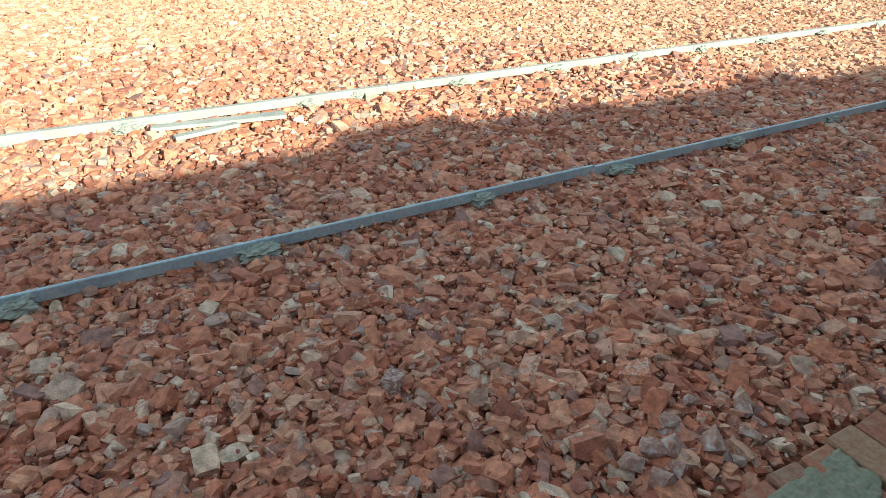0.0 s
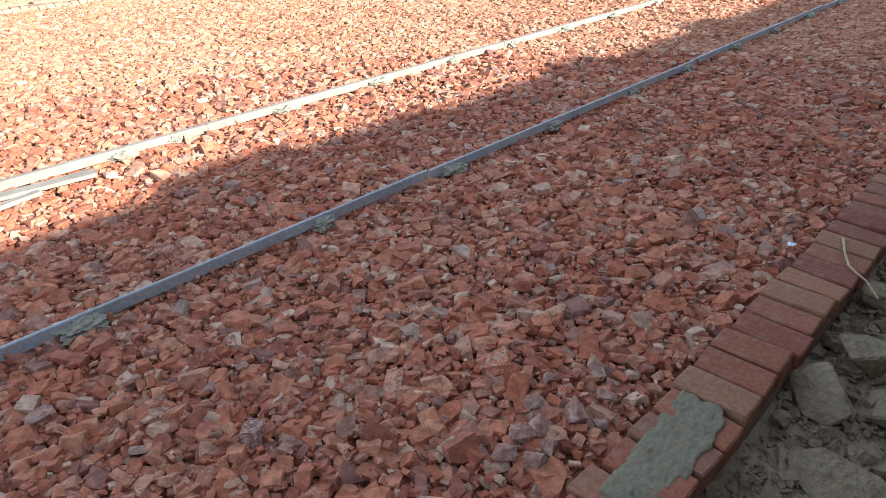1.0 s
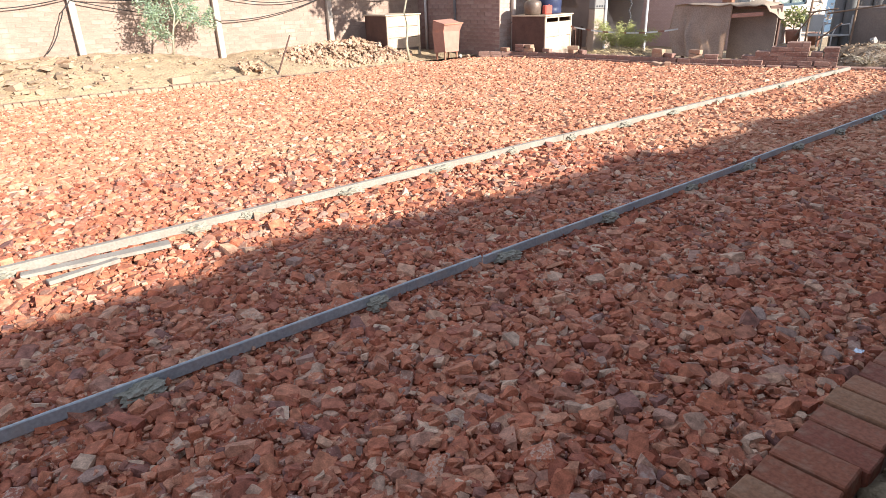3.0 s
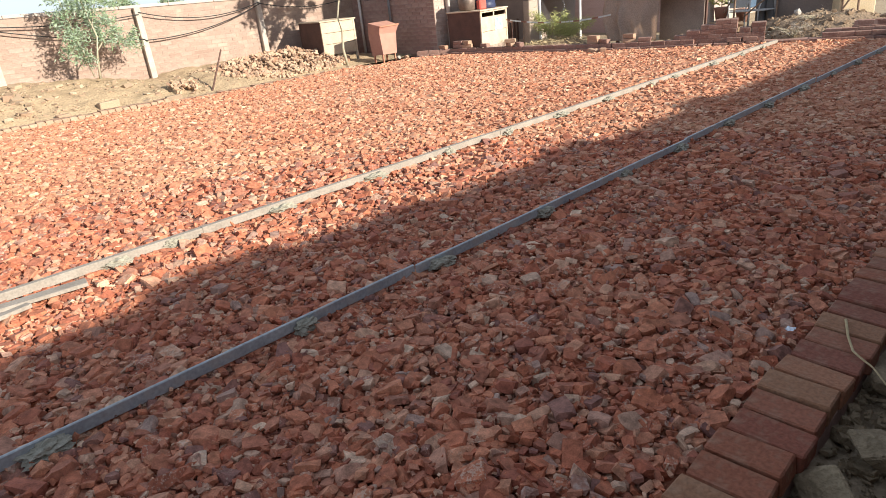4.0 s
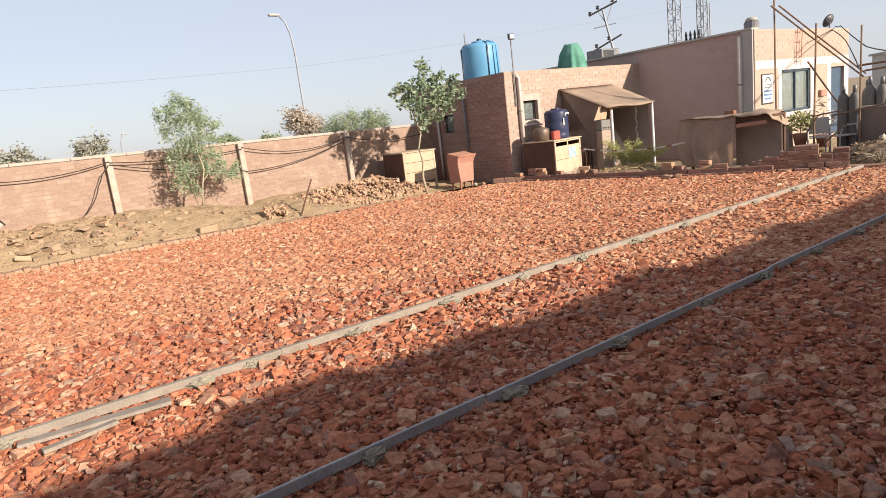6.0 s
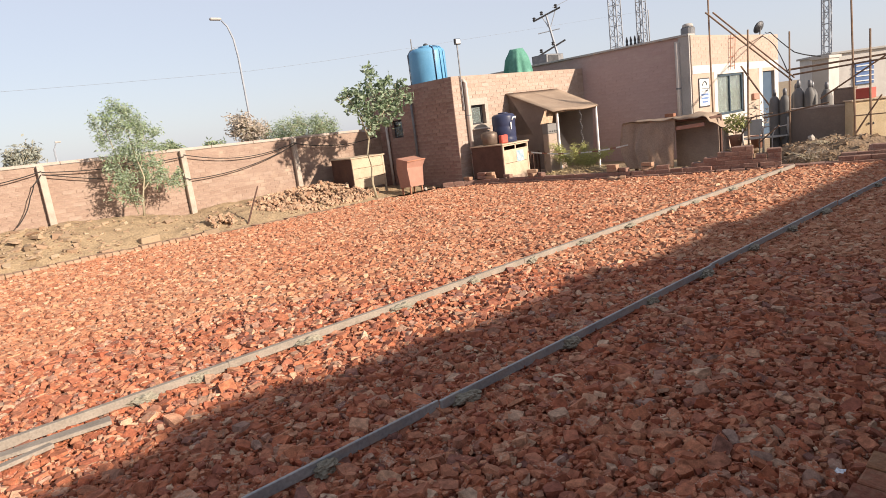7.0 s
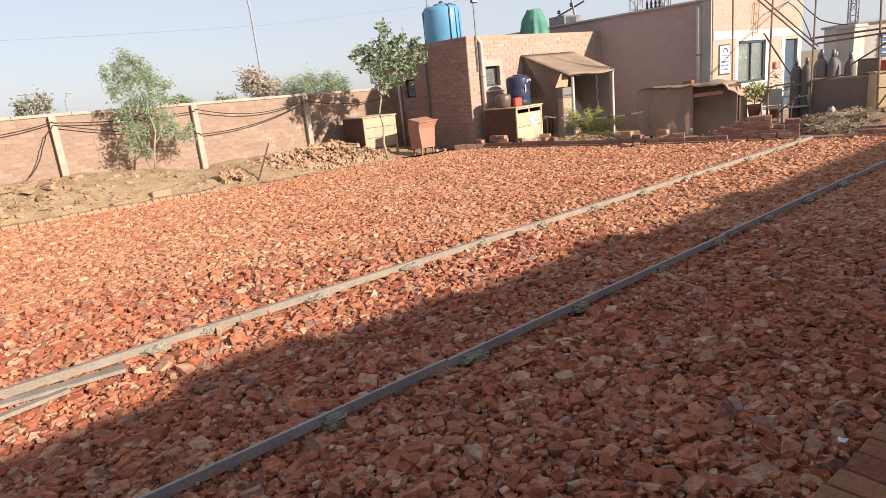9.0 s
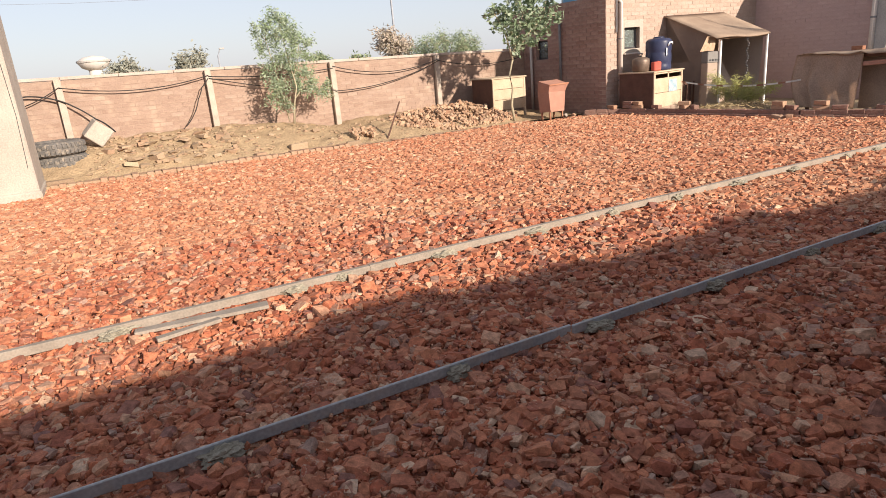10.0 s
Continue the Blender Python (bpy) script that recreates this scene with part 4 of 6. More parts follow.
def tyre(loc, k):
    th = thing("tyre", loc, "worn dusty truck tyre lying flat beside the soil bank", "tyre", "stacked tyres", rz=20 * k)
    prof = [(0.27, -0.10), (0.33, -0.125), (0.42, -0.12), (0.475, -0.085), (0.485, 0.0), (0.475, 0.085), (0.42, 0.12), (0.33, 0.125), (0.27, 0.10), (0.265, 0.0)]
    bm = bmesh.new()
    rings = []
    for j in range(40):
        a = 2 * math.pi * j / 40
        rings.append([bm.verts.new((r * math.cos(a), r * math.sin(a), z)) for r, z in prof])
    for j in range(40):
        lo, hi = rings[j], rings[(j + 1) % 40]
        for i in range(len(prof)):
            bm.faces.new((lo[i], lo[(i + 1) % len(prof)], hi[(i + 1) % len(prof)], hi[i]))
    part("casing", bm, M_RUBBER, th, smooth=True)
    bm = bmesh.new()
    for j in range(40):
        a = 2 * math.pi * j / 40
        for s in (-1, 1):
            box((0.485, 0, s * 0.052), (0.026, 0.045, 0.07), 0.004, m=Matrix.Rotation(a + 0.04 * s, 4, "Z"), bm=bm)
    part("tread", bm, M_RUBBER, th)
    return th


tyre((-0.30, 12.50, 0.54), 0)
tyre((-0.26, 12.52, 0.295), 1)

# ---- boundary wall ----
WY, SH = 13.64, -0.012
wall = thing("wall_north", (0, 0, 0), "boundary wall of dusty pinkish brick with a cement coping", "wall", kind="structure")
part("core", wall_box(-4, 16, WY, WY + 0.22, -0.2, 1.68, shear=SH), M_MORTAR, wall)
brick_face("bricks", brick_rects(-4, 10.66, 0.05, 1.66), (0, WY, 0), (1, 0, 0), (0, -1, 0), M_WALLBRICK, wall, shear=SH, singles=(1.6, 6.2))
cop = bmesh.new()
for k in range(20):
    box((-3.5 + k, WY + 0.11, 1.715), (0.994, 0.27, 0.06), 0.008, bm=cop)
for v in cop.verts:
    v.co.z += SH * v.co.x
part("coping", cop, M_COPING, wall, "pale cement coping")

for k, x in enumerate((-0.05, 2.64, 5.32, 8.0)):
    z0 = bank_z(x, 13.5) - 0.1
    top = 1.70 + SH * x
    bm = box((0, 0, (top - z0) / 2), (0.12, 0.10, top - z0), 0.008, jitter=0.004)
    solo("concrete_post", bm, M_POST, (x, WY - 0.065, z0), "square pale concrete post standing against the boundary wall", "post", "posts along the wall")


def cable(pts, r, label, sag=0.0, name="cable", n=14, category="cable", mat=None):
    pts = [Vector(p) for p in pts]
    line = []
    for a, b in zip(pts, pts[1:]):
        for j in range(n):
            f = j / n
            q = a.lerp(b, f)
            q.z -= sag * 4 * f * (1 - f)
            line.append(q)
    line.append(pts[-1])
    o = line[0].copy()
    return solo(name, tube([q - o for q in line], r, 6), mat or M_CABLE, o, label, category, "cables on the wall" if category == "cable" else "")


cy = WY - 0.125
cable([(-1.6, cy, 1.22), (-0.05, cy, 1.55), (2.64, cy, 1.56)], 0.010, "black cable slung between the wall posts", 0.16)
cable([(2.64, cy, 1.54), (5.32, cy, 1.50)], 0.010, "black cable slung between the wall posts", 0.07)
cable([(2.64, cy, 1.50), (5.32, cy, 1.02)], 0.010, "black cable slung between the wall posts", 0.06)
cable([(5.32, cy, 1.54), (8.0, cy, 1.50)], 0.010, "black cable slung between the wall posts", 0.20)
cable([(5.32, cy, 1.00), (8.0, cy, 1.46)], 0.010, "black cable slung between the wall posts", 0.14)
cable([(8.0, cy, 1.48), (10.5, cy, 1.40)], 0.010, "black cable slung between the wall posts", 0.14)
cable([(-1.5, cy, 1.2), (-0.6, cy, 1.44), (-0.05, cy, 1.30), (0.45, cy - 0.1, 0.92), (0.72, cy - 0.3, 0.66)], 0.015, "thick black cable hanging down to the soil bank", -0.03)
cable([(2.62, cy, 1.50), (2.47, cy - 0.03, 1.34), (2.36, cy - 0.05, 1.12), (2.24, cy - 0.08, 0.86), (2.02, cy - 0.12, 0.60)], 0.010, "black cable hanging down from a wall post", 0.02)

# ---- plastered wall stub by the gravel's edge ----
stub = thing("wall_stub", (-1.6, 10.4, 0), "cream plastered wall end with a dark crack", "wall", kind="structure")
part("body", box((0.55, 0.60, 1.35), (1.12, 1.2, 3.0), 0.02), M_PLASTER, stub)
part("plinth", box((0.55, 0.58, 0.0), (1.17, 1.26, 0.22), 0.02, jitter=0.01), M_PLASTER, stub)
part("crack", tube([(1.06, -0.001, 2.7), (1.05, -0.001, 1.9), (1.07, -0.001, 1.2), (1.04, -0.001, 0.45)], 0.004, 5), M_DARK, stub)

# ---- small brick block with the tank on its roof ----
AX, AY, AZ = 10.68, 10.56, 2.54
blockA = thing("brick_block", (0, 0, 0), "low flat-roofed building of bare brick with a parapet", "building")
hw = (12.63, 13.11, 1.28, 1.74)
hf = (11.22, 11.69, 1.38, 1.84)
# Shade is in the colour: side brick and mortar darker than the front.
part("wall", wall_box(AX, AX + 0.22, AY + 0.22, 14.2, -0.2, AZ, [hw], "y"), M_SHADEMORTAR, blockA)
part("wall", wall_box(AX, 15.75, AY, AY + 0.22, -0.2, AZ, [hf], "x"), M_SUNMORTAR, blockA)
part("wall", wall_box(AX, 15.75, 14.0, 14.22, -0.2, AZ, (), "x"), M_MORTAR, blockA)
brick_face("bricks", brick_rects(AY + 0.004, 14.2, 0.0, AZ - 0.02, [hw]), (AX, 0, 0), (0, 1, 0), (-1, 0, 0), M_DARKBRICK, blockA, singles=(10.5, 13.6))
hplaster = (11.12, 11.80, 1.26, 2.0)
brick_face("bricks", brick_rects(AX + 0.004, 15.74, 0.0, AZ - 0.02, [hplaster]), (0, AY, 0), (1, 0, 0), (0, -1, 0), M_SUNBRICK, blockA, singles=(10.6, 14.2))
part("roof", box(((AX + 15.75) / 2, 12.3, 2.25), (4.7, 3.35, 0.14)), M_CEMENT, blockA)
for a, b, c, d in ((11.12, 11.22, 1.26, 2.0), (11.69, 11.80, 1.26, 2.0), (11.22, 11.69, 1.84, 2.0), (11.22, 11.69, 1.26, 1.38)):
    part("reveal", box(((a + b) / 2, AY - 0.004, (c + d) / 2), (b - a, 0.016, d - c), 0.002), M_PLASTER, blockA)


def small_window(parent, c, w, h, axis):
    fr = thing("window", c, "", "")
    fr.parent = parent
    bm = bmesh.new()
    for s in (-1, 1):
        box((s * (w / 2 - 0.02), 0, 0), (0.04, 0.05, h), 0.003, bm=bm)
        box((0, 0, s * (h / 2 - 0.02)), (w, 0.05, 0.04), 0.003, bm=bm)
    f = part("frame", bm, M_DARK, parent)
    p = part("pane", box((0, 0.01, 0), (w - 0.06, 0.006, h - 0.06)), M_GLASS, f)
    f.matrix_basis = pose(*c, 0, 0, 0 if axis == "x" else 90)
    bpy.data.objects.remove(fr)
    return f


small_window(blockA, ((hf[0] + hf[1]) / 2, AY + 0.12, (hf[2] + hf[3]) / 2), hf[1] - hf[0], hf[3] - hf[2], "x")
small_window(blockA, (AX + 0.12, (hw[0] + hw[1]) / 2, (hw[2] + hw[3]) / 2), hw[1] - hw[0], hw[3] - hw[2], "y")

th = thing("drain_pipe", (11.06, AY - 0.06, 0), "pale plastic rain pipe down the brick wall", "pipe", "rain pipes")
part("pipe", tube([(0, 0.10, 2.40), (0, 0.03, 2.44), (0, 0, 2.36), (0, 0, 0.02)], 0.05, 12), M_PIPE, th, smooth=True)
for z in (0.7, 1.6):
    part("clip", lathe([(0.058, z), (0.058, z + 0.03)], 12), M_STEEL, th)
th = thing("drain_pipe", (AX - 0.06, 12.08, 0), "dull rain pipe down the shaded brick wall", "pipe", "rain pipes")
part("pipe", tube([(0.10, 0, 2.1), (0, 0, 2.06), (0, 0, -0.05)], 0.03, 8), M_STEEL, th, smooth=True)
th = thing("drain_pipe", (AX - 0.06, 13.25, 0), "pale rain pipe in the corner by the boundary wall", "pipe", "rain pipes")
part("pipe", tube([(0, 0, 1.62), (0, 0, -0.05)], 0.035, 8), M_PIPE, th, smooth=True)

# flood light on its pole
th = thing("flood_light", (10.96, AY - 0.04, 1.75), "small flood light on a thin pole above the parapet", "light")
part("pole", tube([(0, 0, 0), (0, 0, 1.5)], 0.016, 8), M_STEEL, th)
lamp = part("head", box((0, -0.02, 1.56), (0.17, 0.06, 0.13), 0.008), M_DARK, th)
part("lens", box((0, -0.055, 1.56), (0.13, 0.012, 0.09), 0.003), M_SIGN, lamp)


def ribbed_tank(loc, r, h, mat, label, ribs):
    th = thing("water_tank", loc, label, "water tank")
    prof = [(r * 0.97, 0.0), (r, 0.03)]
    for k in range(ribs):
        z = 0.08 + (h * 0.82 - 0.08) * k / ribs
        dz = (h * 0.82 - 0.08) / ribs
        prof += [(r, z), (r * 0.975, z + dz * 0.12), (r * 0.975, z + dz * 0.28), (r, z + dz * 0.4)]
    prof += [(r, h * 0.84), (r * 0.97, h * 0.89), (r * 0.80, h * 0.945), (r * 0.45, h * 0.965)]
    part("shell", lathe(prof, 40), mat, th, smooth=True)
    part("lid", lathe([(r * 0.42, h * 0.955), (r * 0.43, h * 0.99), (r * 0.38, h), (0.02, h * 1.01)], 28), mat, th, smooth=True)
    return th


t = ribbed_tank((11.40, 12.15, 2.32), 0.47, 1.16, M_BLUE, "bright blue plastic water tank on the flat roof", 0)
for a, m in ((145, M_STEEL), (-108, M_NAVY), (-86, M_BLUE), (-70, M_BLUE)):
    ca, sa = math.cos(radians(a)), math.sin(radians(a))
    part("pipe" if m == M_STEEL else "rib", tube([(0.485 * ca, 0.485 * sa, 0.0), (0.485 * ca, 0.485 * sa, 0.98), (0.40 * ca, 0.40 * sa, 1.09), (0.26 * ca, 0.26 * sa, 1.13)], 0.018, 8), m, t, smooth=True)
part("vent_pipe", tube([(-0.38, 0.1, 0.9), (-0.38, 0.1, 1.36)], 0.014, 6), M_STEEL, t)
part("knob", lathe([(0.06, 1.15), (0.06, 1.21), (0.03, 1.23)], 12), M_DARK, t)


def draped(name, loc, w, d, h, mat, label, category, k, flare=0.25, nx=30, nz=14, roundness=0.5, deep=1.0):
    """A cloth thrown over something: rounded top, folds hanging down."""
    bm = bmesh.new()
    rings = []
    for i in range(nz + 1):
        f = i / nz
        ring = []
        for j in range(nx):
            a = 2 * math.pi * j / nx
            fold = 0.07 * math.sin(a * 5 + k) + 0.05 * math.sin(a * 9 + 2 * k) + 0.05 * noise.noise(Vector((a * 1.3, f * 3, k)))
            sx, sy = abs(math.cos(a)) ** roundness * math.copysign(1, math.cos(a)), abs(math.sin(a)) ** roundness * math.copysign(1, math.sin(a))
            r = (1 + flare * (1 - f)) * (1 + deep * fold * (1.1 - f)) * (1 - 0.35 * max(0, f - 0.75) / 0.25)
            ring.append(bm.verts.new((sx * w / 2 * r, sy * d / 2 * r, h * f + 0.05 * h * noise.noise(Vector((a, f * 2, k + 5))) * f)))
        rings.append(ring)
    for lo, hi in zip(rings, rings[1:]):
        for j in range(nx):
            bm.faces.new((lo[j], lo[(j + 1) % nx], hi[(j + 1) % nx], hi[j]))
    bm.faces.new(rings[-1])
    bm.faces.new(rings[0])
    return solo(name, bm, mat, loc, label, category, smooth=True)


draped("covered_tank", (14.33, 11.7, 2.32), 0.50, 0.50, 0.96, M_GREEN, "rooftop tank wrapped in a green cloth", "covered tank", 2, 0.62, nx=60, deep=1.5, roundness=0.7)
th = thing("roof_box", (16.8, 12.6, 2.85), "grey metal box unit on the roof", "roof unit")
part("body", box((0, 0, 0.18), (0.85, 0.6, 0.36), 0.015), M_STEEL, th)
part("panel", box((-0.1, -0.305, 0.18), (0.5, 0.012, 0.28), 0.004), M_DARK, th)

# ---- canopy against the brick block ----
can = thing("canopy", (12.7, 9.0, 0), "lean-to canopy with a dusty brown canvas roof on thin posts", "canopy")
rows = []
for i in range(9):
    f = i / 8
    row = []
    for j in range(9):
        u = j / 8
        a = Vector((12.45, 10.54, 2.04)).lerp(Vector((14.50, 10.54, 2.05)), u)
        b = Vector((12.46, 9.08, 1.46)).lerp(Vector((13.72, 8.70, 1.47)), u)
        q = a.lerp(b, f)
        q.z += 0.02 * math.sin(7 * u) * f - 0.05 * math.sin(math.pi * f) * math.sin(math.pi * u)
        row.append(q - Vector((12.7, 9.0, 0)))
    rows.append(row)
part("roof_sheet", sheet(rows, 0.025), M_CANVAS, can, smooth=True)
for x, y in ((12.70, 9.17), (13.78, 8.82)):
    part("post", tube([(x - 12.7, y - 9, -0.1), (x - 12.7, y - 9, 1.46)], 0.028, 8), M_SIGN, can, "thin white post")
part("front_rail", tube([(-0.15, 0.13, 1.44), (1.02, -0.22, 1.44)], 0.022, 8), M_BAMBOO, can)
# side curtain and the dark back sheet
part("side_curtain", sheet([[(-0.20, 1.5, 2.0), (-0.10, 0.85, 1.76), (-0.05, 0.45, 1.56)], [(-0.2, 1.5, 1.0), (-0.12, 0.85, 0.95), (-0.08, 0.58, 1.0)], [(-0.2, 1.5, 0.1), (-0.14, 0.9, 0.1), (-0.1, 0.62, 0.1)]], 0.01), M_BROWNWALL, can)
part("front_flap", sheet([[(-0.32, 0.27, 1.50), (-0.20, 0.255, 1.50), (-0.05, 0.25, 1.47)], [(-0.44, 0.28, 1.30), (-0.24, 0.26, 1.32), (-0.08, 0.25, 1.30)], [(-0.50, 0.29, 1.20), (-0.28, 0.27, 1.21), (-0.11, 0.25, 1.20)]], 0.006), M_FLAP, can, "pale patterned cloth hanging at the corner")
part("side_curtain", sheet([[(1.72, 1.52, 2.0), (1.42, 0.75, 1.74), (1.13, -0.05, 1.48)], [(1.70, 1.52, 1.0), (1.46, 0.75, 0.95), (1.17, 0.0, 0.95)], [(1.70, 1.52, 0.2), (1.44, 0.78, 0.22), (1.16, 0.05, 0.25)]], 0.01), M_SHADE, can, "dark grey sheet hung along the side")
bm = bmesh.new()
for k in range(19):
    box((0, 0, 0), (0.018, 0.034 + 0.012 * math.sin(k * 2.7), 0.036), 0.004, m=Matrix.Translation((0.56 + 0.006 * math.sin(k), -0.085 + 0.022 * math.sin(k * 1.3), 1.44 - 0.052 * k)) @ Matrix.Rotation(0.9 * math.sin(k * 1.9), 4, "X"), bm=bm)
part("chain", bm, M_STEEL, can, "chain of pale links hung from the front rail")

th = thing("fuel_pump", (12.62, 9.34, 0), "narrow pale metal cabinet with a dark dial head under the canopy", "cabinet", rz=72)
part("body", box((0, 0, 0.47), (0.24, 0.32, 0.94), 0.012), M_CREAM, th)
head = part("head", box((0, 0, 1.06), (0.25, 0.33, 0.24), 0.015), M_CYL, th, "dark grey dial head")
for k in range(4):
    part("button", box((-0.132, 0.10 - k * 0.066, 1.0), (0.012, 0.034, 0.034), 0.003), M_DARK, head)
part("dial_panel", box((0, -0.168, 1.08), (0.18, 0.012, 0.14), 0.004), M_DARK, head)
th = thing("wooden_frame", (12.35, 9.7, 0), "small wooden slatted frame beside the canopy", "frame")
for k in range(4):
    part("slat", box((k * 0.11 - 0.16, 0, 0.28), (0.025, 0.03, 0.56), 0.003), M_BROWNWOOD, th)
part("rail", box((0, 0, 0.52), (0.4, 0.03, 0.04), 0.003), M_BROWNWOOD, th)

# barrier tape
th = thing("barrier_tape", (11.95, 9.6, 0.60), "thin red and white barrier tape strung across", "tape")
for k in range(18):
    P = lambda f: Vector((0.60 * f, -2.4 * f, -0.05 * f - 0.11 * 4 * f * (1 - f)))
    q, r = P(k / 18), P((k + 1) / 18)
    bm = bmesh.new()
    w = Vector((0, 0, 0.016))
    f = bm.faces.new([bm.verts.new(p) for p in (q + w, r + w, r - w, q - w)])
    bmesh.ops.solidify(bm, geom=[f], thickness=0.002)
    part("band", bm, M_SIGN if k % 3 else M_BIN, th)

# ---- work box with the drum on it ----
def crate(name, loc, sx, sy, sz, legs, m_front, m_side, label, category, rz=0, slats=3, slot=0.0):
    th = thing(name, loc, label, category, rz=rz)
    z0 = legs
    part("side_panel", box((-sx / 2 + 0.012, 0, z0 + sz / 2), (0.024, sy - 0.05, sz), 0.003), m_side, th)
    part("side_panel", box((sx / 2 - 0.012, 0, z0 + sz / 2), (0.024, sy - 0.05, sz), 0.003), m_side, th)
    part("back_panel", box((0, sy / 2 - 0.012, z0 + sz / 2), (sx, 0.024, sz), 0.003), m_side, th)
    for k in range(slats):
        h = (sz - slot) / slats
        part("front_board", box((0, -sy / 2 + 0.014, z0 + h * (k + 0.5)), (sx - 0.05, 0.022, h - 0.008), 0.003), m_front, th)
    for a in (-1, 1):
        for b in (-1, 1):
            part("leg", box((a * (sx / 2 - 0.03), b * (sy / 2 - 0.02), (z0 + sz) / 2), (0.05, 0.05, z0 + sz), 0.004), m_front, th)
    part("top", box((0, 0, z0 + sz + 0.014), (sx + 0.05, sy + 0.05, 0.028), 0.004), m_front, th)
    return th


# Brown side, its colour deepened to carry the shade there.
w = crate("work_box", (11.42, 9.94, 0.03), 1.05, 0.90, 0.74, 0.08, M_PALEWOOD, M_BROWNWOOD, "wooden work box with pale boards, its brown side darkened for shade", "box", rz=8, slats=2, slot=0.12)
part("top_rail", box((0, -0.436, 0.80), (1.0, 0.022, 0.035), 0.003), M_PALEWOOD, w)
part("divider", box((0, -0.436, 0.75), (0.04, 0.022, 0.12), 0.003), M_PALEWOOD, w)
part("notice", box((0.16, -0.452, 0.52), (0.30, 0.004, 0.26), 0.001), M_POSTER, w, "torn pale blue poster")
th = ribbed_tank((11.62, 9.92, 0.88), 0.275, 0.70, M_NAVY, "dark navy plastic drum standing on the work box", 2)
part("handle", tube([(-0.02, -0.285, 0.50), (0.0, -0.30, 0.56), (0.12, -0.27, 0.57), (0.14, -0.25, 0.53)], 0.018, 8), M_SIGN, th, "white handle", True)
part("strap", box((-0.06, -0.283, 0.38), (0.03, 0.014, 0.16), 0.003), M_SIGN, th)
th = thing("cooking_pot", (11.10, 9.93, 0.88), "dented grey aluminium pot on the work box", "pot")
part("body", lathe([(0.16, 0.0), (0.185, 0.02), (0.19, 0.22), (0.175, 0.27), (0.11, 0.30), (0.02, 0.31)], 24), M_POT, th, smooth=True)
part("knob", lathe([(0.02, 0.31), (0.03, 0.33), (0.01, 0.35)], 10), M_DARK, th)
th = thing("petrol_can", (11.32, 9.70, 0.88), "small red plastic can beside the drum", "can")
part("body", box((0, 0, 0.095), (0.22, 0.12, 0.19), 0.02), M_RED, th)
part("spout", tube([(0.05, 0, 0.16), (0.06, 0, 0.20)], 0.018, 8), M_RED, th)

th = thing("water_pipe", (11.15, 10.48, 1.27), "short pale water pipe below the small window", "pipe")
part("pipe", tube([(0, 0, 0), (0.42, -0.02, 0.0), (0.44, -0.12, -0.03)], 0.02, 8), M_PIPE, th, smooth=True)

# yellow crate and red bin near the corner
# Side panels take dark brown to stand for the tree's shade.
crate("yellow_crate", (9.19, 12.70, 0.02), 0.92, 1.00, 0.72, 0.20, M_YELLOW, M_BROWNWOOD, "tall yellow wooden crate on legs, its shaded side coloured dark brown", "crate", rz=-3, slats=3)
th = thing("rubbish_bin", (9.63, 11.2, 0.0), "red-brown sheet metal bin on legs with a sloping top", "bin", rz=12)
bm = bmesh.new()
prof = [(-0.24, 0.14), (0.24, 0.14), (0.29, 0.58), (0.33, 0.74), (-0.33, 0.74), (-0.29, 0.58)]
f0 = [bm.verts.new((x, -0.16 if z < 0.7 else -0.22, z + (0.02 if x < 0 else 0))) for x, z in prof]
f1 = [bm.verts.new((x, 0.16 if z < 0.7 else 0.10, z + (0.10 if z > 0.7 else 0))) for x, z in prof]
bm.faces.new(f0)
bm.faces.new(f1)
for k in range(6):
    j = (k + 1) % 6
    bm.faces.new((f0[k], f0[j], f1[j], f1[k]))
part("body", bm, M_BIN, th)
for a in (-1, 1):
    for b in (-1, 1):
        part("leg", box((a * 0.21, b * 0.12, 0.08), (0.035, 0.035, 0.2), 0.003), M_RUST, th)
part("rim", box((0, -0.225, 0.75), (0.68, 0.02, 0.03), 0.004), M_RUST, th)
lump("rock", (9.86, 11.0, 0.04), (0.06, 0.05, 0.05), 70, M_PLASTER, "pale stone beside the bin", "rock")
lump("rock", (10.05, 10.95, 0.03), (0.10, 0.07, 0.05), 71, M_RUBBLE, "pale stone beside the bin", "rock")

# ---- painted building with the sign ----
BX, BY, BZ = 15.75, 7.33, 2.85
B = thing("site_office", (0, 0, 0), "flat-roofed brick building with a painted front", "building")
win = (17.06, 18.62, 0.80, 1.86)
door = (19.86, 20.70, 0.0, 1.83)
part("wall", wall_box(BX, BX + 0.25, BY + 0.25, 15.0, -0.2, BZ, (), "y"), M_MAUVEMORTAR, B)
part("wall", wall_box(BX, 21.0, BY, BY + 0.25, -0.2, BZ, [win, door], "x"), M_CREAM, B)
part("wall", wall_box(20.75, 21.0, BY + 0.25, 15.0, -0.2, BZ, (), "y"), M_WHITE, B)
part("wall", wall_box(BX, 21.0, 14.75, 15.0, -0.2, BZ, (), "x"), M_MORTAR, B)
part("roof", box(((BX + 21) / 2, 11.2, 2.6), (5.0, 7.4, 0.16)), M_CEMENT, B)
brick_face("bricks", brick_rects(BY + 0.28, 15.0, 0.0, BZ - 0.05), (BX, 0, 0), (0, 1, 0), (-1, 0, 0), M_MAUVEBRICK, B, proud=0.002, singles=(7.6, 10.6))
